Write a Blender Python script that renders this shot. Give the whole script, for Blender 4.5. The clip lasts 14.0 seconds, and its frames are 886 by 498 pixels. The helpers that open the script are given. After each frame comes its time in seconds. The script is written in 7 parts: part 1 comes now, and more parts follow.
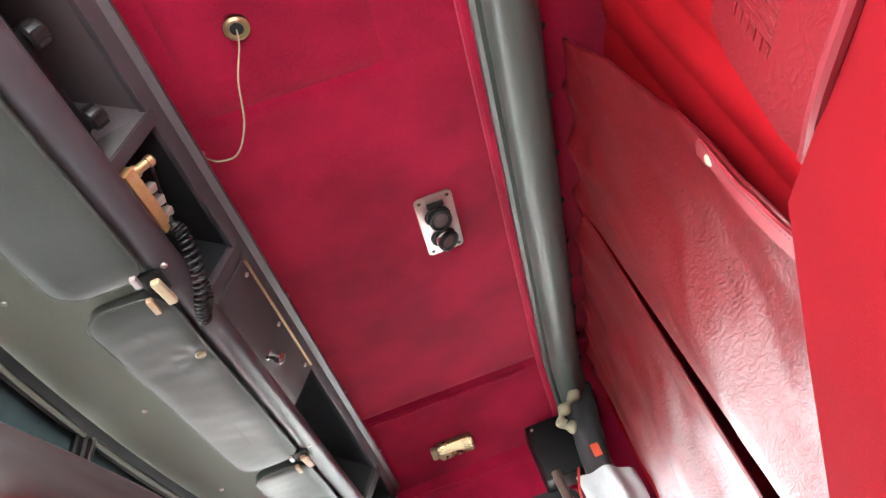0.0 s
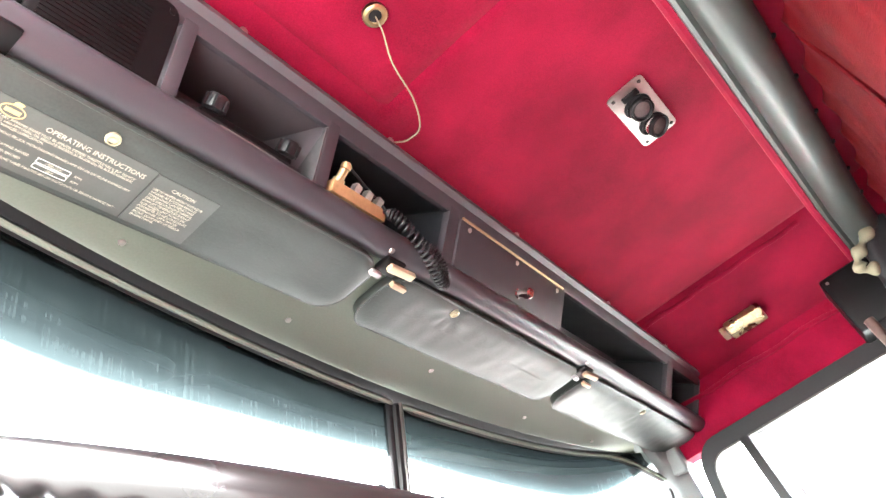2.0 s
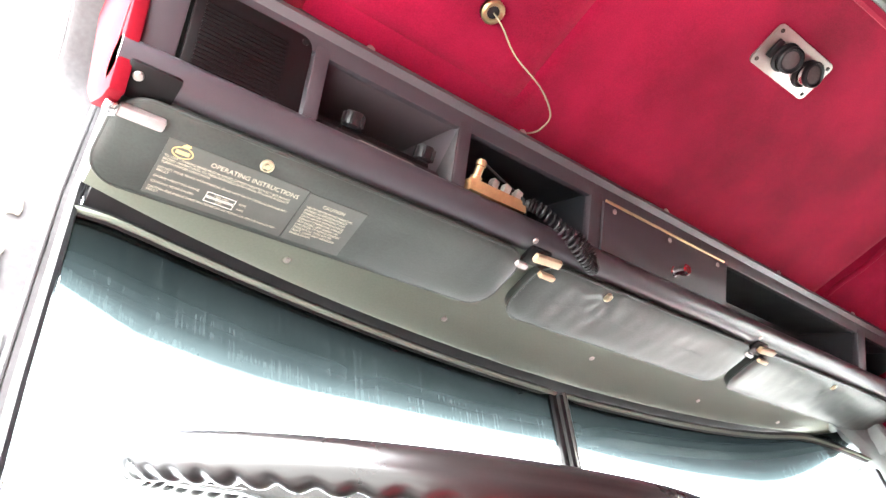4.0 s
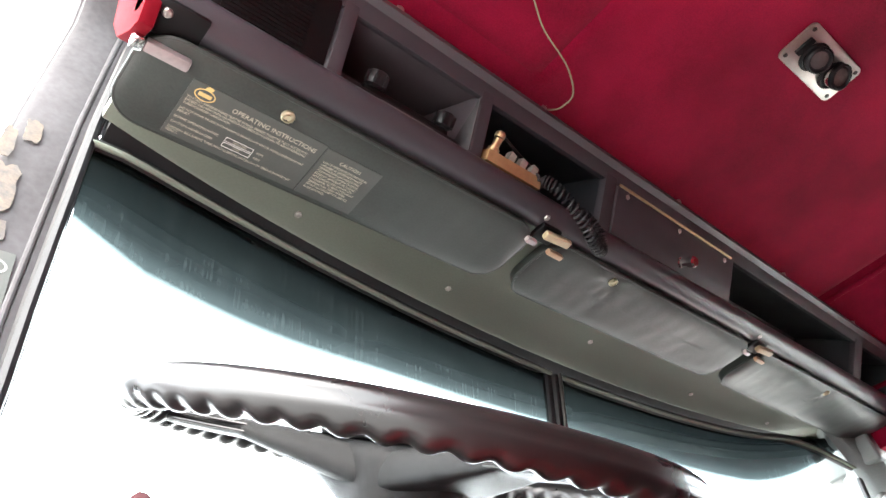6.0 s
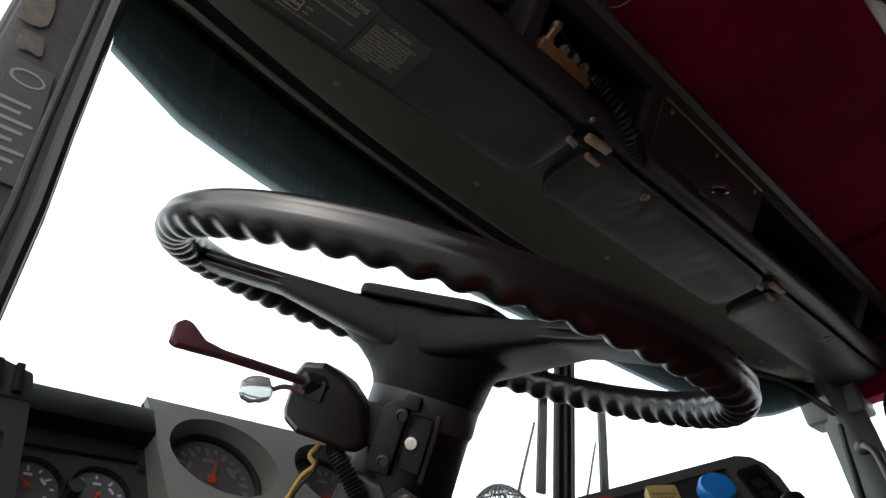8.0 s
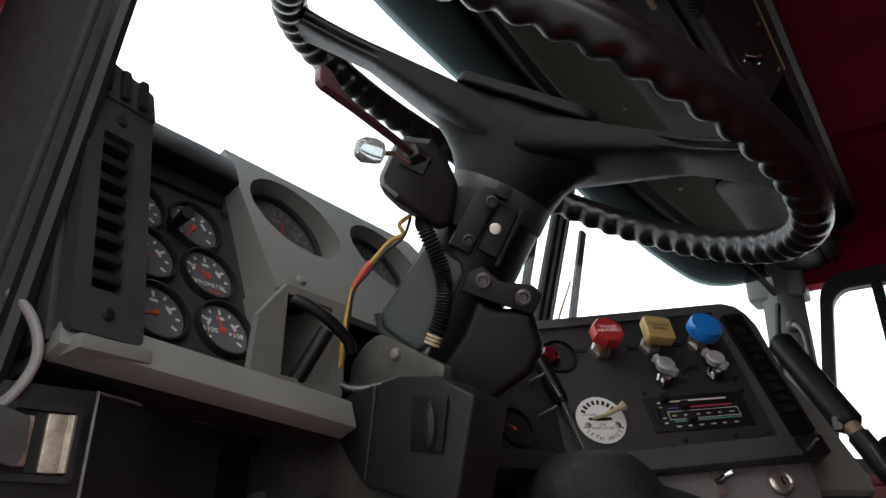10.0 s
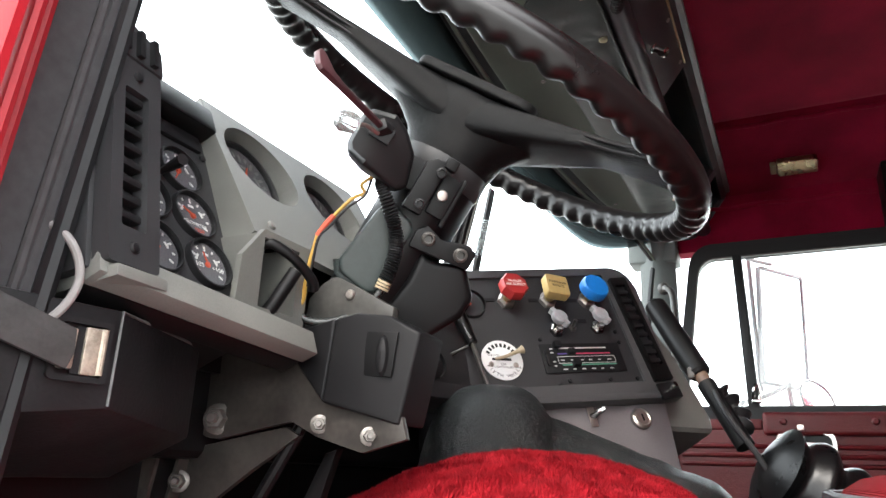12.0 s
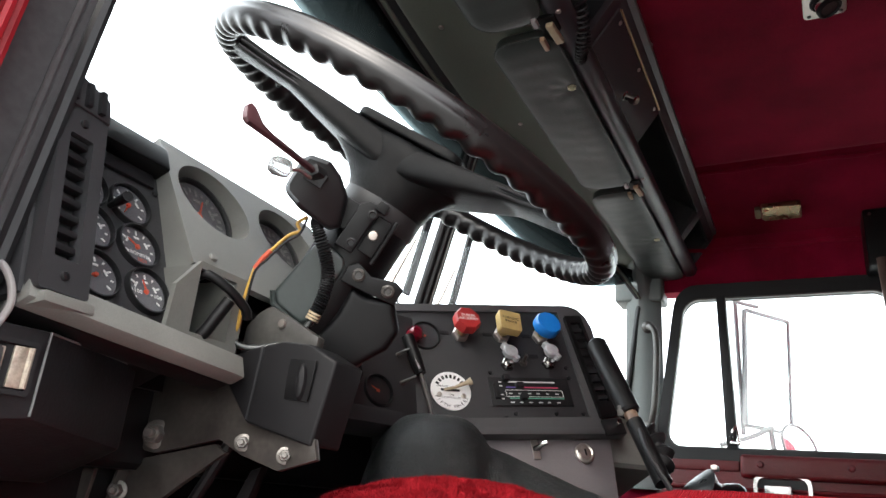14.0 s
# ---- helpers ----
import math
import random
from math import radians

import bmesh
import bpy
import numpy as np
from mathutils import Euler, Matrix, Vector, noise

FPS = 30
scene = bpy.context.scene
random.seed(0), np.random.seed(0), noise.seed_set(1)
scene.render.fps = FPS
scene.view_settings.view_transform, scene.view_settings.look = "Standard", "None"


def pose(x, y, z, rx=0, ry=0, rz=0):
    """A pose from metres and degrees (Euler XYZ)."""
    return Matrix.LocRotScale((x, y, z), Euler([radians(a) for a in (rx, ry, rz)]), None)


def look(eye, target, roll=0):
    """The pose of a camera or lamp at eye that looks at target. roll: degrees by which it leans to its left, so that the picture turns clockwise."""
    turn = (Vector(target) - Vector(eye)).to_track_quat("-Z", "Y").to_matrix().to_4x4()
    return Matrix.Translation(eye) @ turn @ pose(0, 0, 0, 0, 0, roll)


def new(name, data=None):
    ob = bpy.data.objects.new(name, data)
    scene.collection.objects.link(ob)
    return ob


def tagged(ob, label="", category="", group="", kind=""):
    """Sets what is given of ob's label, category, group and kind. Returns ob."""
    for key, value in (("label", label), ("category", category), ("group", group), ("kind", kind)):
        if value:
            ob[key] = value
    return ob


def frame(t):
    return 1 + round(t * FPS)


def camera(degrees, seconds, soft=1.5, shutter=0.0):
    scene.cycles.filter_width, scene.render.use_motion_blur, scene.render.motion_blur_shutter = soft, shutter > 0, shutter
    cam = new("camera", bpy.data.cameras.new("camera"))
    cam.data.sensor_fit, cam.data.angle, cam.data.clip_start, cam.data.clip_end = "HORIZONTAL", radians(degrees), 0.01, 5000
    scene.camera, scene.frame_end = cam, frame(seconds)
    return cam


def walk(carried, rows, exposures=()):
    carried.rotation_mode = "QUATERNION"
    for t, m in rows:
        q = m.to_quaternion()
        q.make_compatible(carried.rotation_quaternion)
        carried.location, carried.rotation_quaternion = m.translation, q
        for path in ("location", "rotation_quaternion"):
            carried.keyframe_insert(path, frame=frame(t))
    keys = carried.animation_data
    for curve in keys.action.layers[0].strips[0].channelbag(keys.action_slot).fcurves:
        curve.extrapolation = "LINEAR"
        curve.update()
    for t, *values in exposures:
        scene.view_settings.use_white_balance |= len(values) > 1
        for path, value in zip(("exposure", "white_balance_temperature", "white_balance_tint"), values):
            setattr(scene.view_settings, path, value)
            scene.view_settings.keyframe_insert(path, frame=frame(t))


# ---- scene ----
cam = camera(64.6, 14.0)
PATH = [
    (0, (-0.888, -0.301, 0.944), (0.698, -0.457, 2.153), -23.0),
    (0.5, (-0.89, -0.318, 0.947), (0.692, -0.263, 2.17), -25.0),
    (1, (-0.886, -0.336, 0.945), (0.664, -0.084, 2.183), -26.1),
    (1.5, (-0.887, -0.359, 0.942), (0.614, 0.079, 2.189), -25.8),
    (2, (-0.886, -0.371, 0.942), (0.554, 0.225, 2.195), -24.5),
    (2.5, (-0.887, -0.374, 0.939), (0.477, 0.338, 2.217), -23.4),
    (3, (-0.888, -0.374, 0.936), (0.392, 0.428, 2.248), -22.4),
    (3.5, (-0.884, -0.376, 0.928), (0.298, 0.494, 2.286), -21.4),
    (3.7, (-0.882, -0.38, 0.927), (0.276, 0.505, 2.296), -21.3),
    (5.8, (-0.879, -0.366, 0.904), (0.252, 0.551, 2.275), -15.9),
    (6, (-0.884, -0.365, 0.917), (0.271, 0.571, 2.256), -14.9),
    (6.5, (-0.886, -0.349, 0.921), (0.296, 0.606, 2.221), -13.0),
    (7, (-0.886, -0.338, 0.916), (0.312, 0.648, 2.178), -11.0),
    (7.5, (-0.886, -0.319, 0.913), (0.333, 0.697, 2.13), -9.3),
    (8, (-0.891, -0.304, 0.91), (0.355, 0.748, 2.068), -7.4),
    (8.5, (-0.9, -0.288, 0.904), (0.386, 0.802, 1.98), -5.0),
    (9, (-0.92, -0.263, 0.894), (0.429, 0.852, 1.862), -2.7),
    (9.2, (-0.928, -0.249, 0.889), (0.449, 0.869, 1.811), -1.9),
    (11.3, (-1.024, -0.21, 0.867), (0.629, 0.734, 1.482), 1.7),
    (11.5, (-1.037, -0.21, 0.866), (0.633, 0.707, 1.475), 1.8),
    (12, (-1.057, -0.229, 0.857), (0.647, 0.625, 1.463), 2.0),
    (12.5, (-1.08, -0.277, 0.859), (0.631, 0.548, 1.484), 2.5),
    (13, (-1.07, -0.302, 0.863), (0.623, 0.536, 1.521), 3.2),
    (13.5, (-1.068, -0.312, 0.864), (0.609, 0.548, 1.534), 4.0),
    (14, (-1.065, -0.322, 0.855), (0.592, 0.569, 1.533), 4.7),
]
SIZE = 1.25  # the plan below is drawn at four fifths of life; everything is brought to life size at the end
EXPOSURES = [(0, 3.6), (0.8, 3.9), (1.6, 4.4), (3.7, 4.25), (5.8, 3.15), (6.5, 2.5), (7.5, 1.2), (8.5, -1.15), (9.2, -1.25), (10.2, 0.2), (11.3, 1.0), (12.5, 1.6), (14, 1.05)]
walk(cam, [(t, look(SIZE * Vector(eye), SIZE * Vector(target), roll)) for t, eye, target, roll in PATH], EXPOSURES)

# ---- daylight: bright overcast sky and a wide soft sun from the driver's side ----
world = bpy.data.worlds.new("overcast_sky")
scene.world = world
world.use_nodes = True
wt = world.node_tree
wbg = wt.nodes["Background"]
sky = wt.nodes.new("ShaderNodeTexSky")
sky.sky_type = "NISHITA"
sky.sun_disc = False
sky.sun_elevation, sky.sun_rotation = radians(48), radians(-100)
sky.dust_density, sky.air_density = 6.0, 1.0
cloud = wt.nodes.new("ShaderNodeMix")
cloud.data_type = "RGBA"
cloud.inputs[0].default_value = 0.96
cloud.inputs[7].default_value = (1.0, 1.05, 1.07, 1)
wt.links.new(sky.outputs[0], cloud.inputs[6])
wt.links.new(cloud.outputs[2], wbg.inputs[0])
wbg.inputs[1].default_value = 2.5
sun = new("sun", bpy.data.lights.new("sun", "SUN"))
sun.data.energy, sun.data.angle, sun.data.color = 1.4, radians(25), (1.0, 0.97, 0.92)
sun.matrix_world = look((-4, -0.6, 4.2), (0, 0, 0))


# ---- materials ----
def mat(name, c, rough=0.55, metal=0.0, vary=0.25, scale=9.0, fine=160.0, bump=0.15, dist=0.002, c2=None, spec=0.5, coat=0.0, emit=0.0, island=0.0):
    m = bpy.data.materials.new(name)
    m.use_nodes = True
    nt = m.node_tree
    b = nt.nodes["Principled BSDF"]
    b.inputs["Metallic"].default_value = metal
    b.inputs["Specular IOR Level"].default_value = spec
    b.inputs["Coat Weight"].default_value = coat
    tc = nt.nodes.new("ShaderNodeTexCoord")
    big, small = nt.nodes.new("ShaderNodeTexNoise"), nt.nodes.new("ShaderNodeTexNoise")
    for n, sc, d in ((big, scale, 4), (small, fine, 6)):
        n.inputs["Scale"].default_value = sc
        n.inputs["Detail"].default_value = d
        nt.links.new(tc.outputs["Object"], n.inputs["Vector"])
    ramp = nt.nodes.new("ShaderNodeValToRGB")
    lo = c2 or tuple(x * (1 - vary) for x in c)
    ramp.color_ramp.elements[0].color, ramp.color_ramp.elements[0].position = (*lo, 1), 0.32
    ramp.color_ramp.elements[1].color, ramp.color_ramp.elements[1].position = (*[min(1, x * (1 + vary * 0.5)) for x in c], 1), 0.68
    add = nt.nodes.new("ShaderNodeMath")
    add.operation = "MULTIPLY_ADD"
    add.inputs[1].default_value = 0.35
    nt.links.new(small.outputs[0], add.inputs[0])
    half = nt.nodes.new("ShaderNodeMath")
    half.operation = "MULTIPLY"
    half.inputs[1].default_value = 0.65
    nt.links.new(big.outputs[0], half.inputs[0])
    nt.links.new(half.outputs[0], add.inputs[2])
    nt.links.new(add.outputs[0], ramp.inputs[0])
    nt.links.new(ramp.outputs[0], b.inputs["Base Color"])
    rr = nt.nodes.new("ShaderNodeMapRange")
    rr.inputs[3].default_value, rr.inputs[4].default_value = max(0.02, rough - 0.12), min(1, rough + 0.12)
    nt.links.new(big.outputs[0], rr.inputs[0])
    nt.links.new(rr.outputs[0], b.inputs["Roughness"])
    if bump:
        bp = nt.nodes.new("ShaderNodeBump")
        bp.inputs["Strength"].default_value, bp.inputs["Distance"].default_value = bump, dist
        nt.links.new(small.outputs[0], bp.inputs["Height"])
        nt.links.new(bp.outputs[0], b.inputs["Normal"])
    return m


def crackle(m, scale, strength, dist, stretch=(1, 1, 1)):
    """Leather creases: stretched cells bumped on top of the grain."""
    nt = m.node_tree
    b = nt.nodes["Principled BSDF"]
    tc = nt.nodes.new("ShaderNodeTexCoord")
    mp = nt.nodes.new("ShaderNodeMapping")
    mp.inputs["Scale"].default_value = stretch
    warp = nt.nodes.new("ShaderNodeTexNoise")
    warp.inputs["Scale"].default_value = scale * 0.35
    mixv = nt.nodes.new("ShaderNodeMix")
    mixv.data_type = "RGBA"
    mixv.inputs[0].default_value = 0.12
    v = nt.nodes.new("ShaderNodeTexVoronoi")
    v.feature = "DISTANCE_TO_EDGE"
    v.inputs["Scale"].default_value = scale
    nt.links.new(tc.outputs["Object"], mp.inputs[0])
    nt.links.new(mp.outputs[0], warp.inputs["Vector"])
    nt.links.new(mp.outputs[0], mixv.inputs[6])
    nt.links.new(warp.outputs["Color"], mixv.inputs[7])
    nt.links.new(mixv.outputs[2], v.inputs["Vector"])
    bp = nt.nodes.new("ShaderNodeBump")
    bp.inputs["Strength"].default_value, bp.inputs["Distance"].default_value = strength, dist
    nt.links.new(v.outputs[0], bp.inputs["Height"])
    if b.inputs["Normal"].links:
        nt.links.new(b.inputs["Normal"].links[0].from_socket, bp.inputs["Normal"])
    nt.links.new(bp.outputs[0], b.inputs["Normal"])
    return m


def ribbed(m, scale, strength, dist, turn):
    nt = m.node_tree
    b = nt.nodes["Principled BSDF"]
    tc = nt.nodes.new("ShaderNodeTexCoord")
    mp = nt.nodes.new("ShaderNodeMapping")
    mp.inputs["Rotation"].default_value = turn
    w = nt.nodes.new("ShaderNodeTexWave")
    w.bands_direction = "Y"
    w.inputs["Scale"].default_value = scale
    w.inputs["Distortion"].default_value = 0.15
    w.inputs["Detail Scale"].default_value = 2.0
    nt.links.new(tc.outputs["Object"], mp.inputs[0])
    nt.links.new(mp.outputs[0], w.inputs["Vector"])
    bp = nt.nodes.new("ShaderNodeBump")
    bp.inputs["Strength"].default_value, bp.inputs["Distance"].default_value = strength, dist
    nt.links.new(w.outputs["Fac"], bp.inputs["Height"])
    nt.links.new(bp.outputs[0], b.inputs["Normal"])
    return m


def creased(m, scale, strength, dist, stretch):
    """Soft branching creases, as in old vinyl."""
    nt = m.node_tree
    b = nt.nodes["Principled BSDF"]
    tc, mp, nz = nt.nodes.new("ShaderNodeTexCoord"), nt.nodes.new("ShaderNodeMapping"), nt.nodes.new("ShaderNodeTexNoise")
    mp.inputs["Scale"].default_value = stretch
    mp.inputs["Rotation"].default_value = (0.0, 0.5, 0.0)
    nz.inputs["Scale"].default_value, nz.inputs["Detail"].default_value, nz.inputs["Distortion"].default_value = scale, 2.5, 0.9
    nt.links.new(tc.outputs["Object"], mp.inputs[0])
    nt.links.new(mp.outputs[0], nz.inputs["Vector"])
    ridge = nt.nodes.new("ShaderNodeMapRange")
    ridge.inputs[1].default_value, ridge.inputs[2].default_value, ridge.inputs[3].default_value, ridge.inputs[4].default_value = 0.0, 1.0, -1.0, 1.0
    fold, sharp = nt.nodes.new("ShaderNodeMath"), nt.nodes.new("ShaderNodeMath")
    fold.operation, sharp.operation = "ABSOLUTE", "POWER"
    sharp.inputs[1].default_value = 0.6
    nt.links.new(nz.outputs[0], ridge.inputs[0])
    nt.links.new(ridge.outputs[0], fold.inputs[0])
    nt.links.new(fold.outputs[0], sharp.inputs[0])
    bp = nt.nodes.new("ShaderNodeBump")
    bp.inputs["Strength"].default_value, bp.inputs["Distance"].default_value = strength, dist
    nt.links.new(sharp.outputs[0], bp.inputs["Height"])
    if b.inputs["Normal"].links:
        nt.links.new(b.inputs["Normal"].links[0].from_socket, bp.inputs["Normal"])
    nt.links.new(bp.outputs[0], b.inputs["Normal"])
    return m


VELOUR = mat("red_velour", (0.25, 0.005, 0.030), 0.9, vary=0.5, scale=5, fine=420, bump=0.25, dist=0.001, spec=0.06)
VELOUR.node_tree.nodes["Principled BSDF"].inputs["Sheen Weight"].default_value = 0.35
VELOUR.node_tree.nodes["Principled BSDF"].inputs["Sheen Tint"].default_value = (0.9, 0.25, 0.3, 1)
VINYL = creased(crackle(mat("red_vinyl", (0.085, 0.0024, 0.0045), 0.38, spec=0.34, vary=0.3, scale=4, fine=260, bump=0.2, dist=0.001), 150, 0.25, 0.0012, (1, 1, 0.45)), 42, 0.20, 0.004, (1, 1, 1.8))
PLEATED = mat("red_pleated_cloth", (0.24, 0.004, 0.008), 0.9, vary=0.3, scale=9, fine=420, bump=0.2, dist=0.001, spec=0.05)
CLOTH = ribbed(mat("red_ribbed_cloth", (0.13, 0.002, 0.005), 0.9, vary=0.2, scale=6, fine=500, bump=0, spec=0.06), 300, 0.7, 0.0010, (0.1, 0.1, 0))
FUR = mat("red_fur", (0.27, 0.008, 0.014), 0.95, vary=0.5, scale=30, fine=300, bump=0.6, dist=0.003, spec=0.1)
BLACKVINYL = creased(crackle(mat("black_vinyl", (0.032, 0.037, 0.034), 0.42, spec=0.32, vary=0.3, scale=5, fine=300, bump=0.2, dist=0.0006), 120, 0.12, 0.001, (1, 0.6, 1)), 22, 0.10, 0.002, (1, 2.2, 1))
BLACKLEATHER = crackle(mat("black_leather", (0.004, 0.0042, 0.0045), 0.42, spec=0.15, vary=0.3, scale=12, fine=500, bump=0.25, dist=0.001), 330, 0.5, 0.001)
BROWNBLACK = mat("console_plastic", (0.033, 0.028, 0.033), 0.5, vary=0.2, scale=6, fine=600, bump=0.12, dist=0.0005)
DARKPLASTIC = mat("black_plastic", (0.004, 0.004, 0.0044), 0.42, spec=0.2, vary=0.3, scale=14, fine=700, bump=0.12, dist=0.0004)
DASHGREY = mat("dash_grey_plastic", (0.125, 0.125, 0.115), 0.5, vary=0.3, scale=10, fine=900, bump=0.2, dist=0.0004)
CONSOLEGREY = mat("console_grey_plastic", (0.055, 0.054, 0.056), 0.5, vary=0.25, scale=10, fine=900, bump=0.2, dist=0.0004)
PANELBLACK = mat("dash_black_panel", (0.022, 0.022, 0.024), 0.55, vary=0.2, scale=20, fine=1200, bump=0.35, dist=0.0005)
HEADERGREY = mat("header_paint", (0.150, 0.168, 0.136), 0.62, spec=0.22, vary=0.16, scale=4, fine=250, bump=0.06, dist=0.0005)
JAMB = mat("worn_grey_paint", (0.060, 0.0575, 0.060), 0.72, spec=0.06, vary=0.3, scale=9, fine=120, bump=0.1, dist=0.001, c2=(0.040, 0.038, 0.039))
PILLARGREY = mat("pillar_paint", (0.15, 0.165, 0.16), 0.5, spec=0.3, vary=0.15, scale=6, fine=200, bump=0.05)
STEEL = mat("grey_painted_steel", (0.052, 0.047, 0.042), 0.42, vary=0.55, scale=14, fine=150, bump=0.15, dist=0.0006)
BEAMGREY = mat("beam_grey", (0.055, 0.066, 0.061), 0.36, vary=0.15, scale=3, fine=200, bump=0.05)
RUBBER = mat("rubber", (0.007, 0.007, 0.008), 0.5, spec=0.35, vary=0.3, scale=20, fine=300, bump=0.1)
WHEELBLACK = mat("wheel_rim_plastic", (0.006, 0.0052, 0.0055), 0.30, spec=0.36, vary=0.3, scale=18, fine=500, bump=0.15, dist=0.0004)
CHROME = mat("chrome", (0.8, 0.79, 0.77), 0.16, metal=1, vary=0.1, bump=0.03)
DULLCHROME = mat("dull_chrome", (0.36, 0.35, 0.34), 0.22, metal=1, vary=0.35, scale=30, fine=120, bump=0.05)
ALU = mat("brushed_metal", (0.44, 0.40, 0.37), 0.33, metal=0.85, vary=0.15, scale=20, fine=300, bump=0.05)
BRASS = mat("brass", (0.42, 0.31, 0.17), 0.35, metal=0.8, vary=0.25, scale=40, fine=400, bump=0.05)
CREAM = mat("cream_plastic", (0.33, 0.26, 0.165), 0.45, vary=0.15, scale=40, bump=0.03)
TAN = mat("tan_plastic", (0.30, 0.20, 0.12), 0.5, vary=0.15, scale=40, bump=0.03)
WHITE = mat("white_print", (0.75, 0.74, 0.7), 0.6, vary=0.08, bump=0)
LABELINK = mat("label_ink", (0.36, 0.34, 0.27), 0.6, vary=0.1, bump=0)
WHITECLOTH = mat("white_cloth", (0.42, 0.44, 0.45), 0.9, vary=0.15, scale=14, fine=600, bump=0.3)
BEIGE = mat("beige_cloth", (0.27, 0.25, 0.17), 0.9, vary=0.2, scale=20, fine=500, bump=0.3)
LABELBLACK = mat("label_film", (0.05, 0.055, 0.05), 0.5, vary=0.2, scale=30, fine=300, bump=0.05)
REDKNOB = mat("red_knob", (0.36, 0.025, 0.025), 0.4, vary=0.12, scale=40, bump=0.05)
YELLOWKNOB = mat("yellow_knob", (0.50, 0.36, 0.14), 0.4, vary=0.12, scale=40, bump=0.05)
BLUEKNOB = mat("blue_knob", (0.01, 0.17, 0.55), 0.35, vary=0.1, scale=40, bump=0.05)
GREYKNOB = mat("silver_knob", (0.45, 0.45, 0.46), 0.35, metal=0.3, vary=0.2, scale=60, bump=0.05)
MAROON = mat("maroon_lever", (0.065, 0.026, 0.030), 0.42, vary=0.2, scale=40, bump=0.05)
REDLENS = mat("red_lens", (0.10, 0.003, 0.010), 0.12, vary=0.1, bump=0, coat=0.5)
ORANGE = mat("orange_paint", (0.55, 0.07, 0.025), 0.5, vary=0.1, bump=0)
YELLOWWIRE = mat("yellow_wire", (0.34, 0.20, 0.03), 0.45, vary=0.15, scale=60, bump=0.05)
REDWIRE = mat("red_wire", (0.34, 0.05, 0.02), 0.4, vary=0.15, scale=60, bump=0.05)
# black dials lifted to grey: the glare of their lenses is in this colour
GLAREFACE = mat("gauge_face_glare", (0.10, 0.10, 0.105), 0.6, vary=0.15, bump=0)
REDPAINT = mat("red_gloss_paint", (0.26, 0.006, 0.012), 0.5, vary=0.15, scale=5, bump=0.05, spec=0.25)
BOUNCEGROUND = mat("pale_bounce_ground", (0.30, 0.295, 0.28), 0.9, vary=0.3, scale=0.8, fine=40, bump=0.3, dist=0.01)
CARPET = mat("black_floor_mat", (0.02, 0.02, 0.021), 0.9, vary=0.3, scale=30, fine=400, bump=0.4)


def glass(name, tint=(1, 1, 1), rough=0.0):
    m = bpy.data.materials.new(name)
    m.use_nodes = True
    nt = m.node_tree
    nt.nodes.remove(nt.nodes["Principled BSDF"])
    tr, gl, mx = nt.nodes.new("ShaderNodeBsdfTransparent"), nt.nodes.new("ShaderNodeBsdfGlossy"), nt.nodes.new("ShaderNodeMixShader")
    lw = nt.nodes.new("ShaderNodeLayerWeight")
    lw.inputs[0].default_value = 0.5
    fr = nt.nodes.new("ShaderNodeMath")
    fr.operation = "POWER"
    fr.inputs[1].default_value = 4.0
    nt.links.new(lw.outputs["Facing"], fr.inputs[0])
    fr2 = nt.nodes.new("ShaderNodeMath")
    fr2.operation = "MULTIPLY_ADD"
    fr2.inputs[1].default_value, fr2.inputs[2].default_value = 0.35, 0.02
    nt.links.new(fr.outputs[0], fr2.inputs[0])
    fr = fr2
    tr.inputs[0].default_value = (*tint, 1)
    gl.inputs["Roughness"].default_value = rough
    nt.links.new(fr.outputs[0], mx.inputs[0])
    nt.links.new(tr.outputs[0], mx.inputs[1])
    nt.links.new(gl.outputs[0], mx.inputs[2])
    nt.links.new(mx.outputs[0], nt.nodes["Material Output"].inputs[0])
    return m


GLASS = glass("clear_glass", (0.97, 0.99, 0.985))
CLEARPLASTIC = mat("clear_acrylic", (0.62, 0.66, 0.67), 0.14, vary=0.05, bump=0.0)
CLEARPLASTIC.node_tree.nodes["Principled BSDF"].inputs["Transmission Weight"].default_value = 0.75


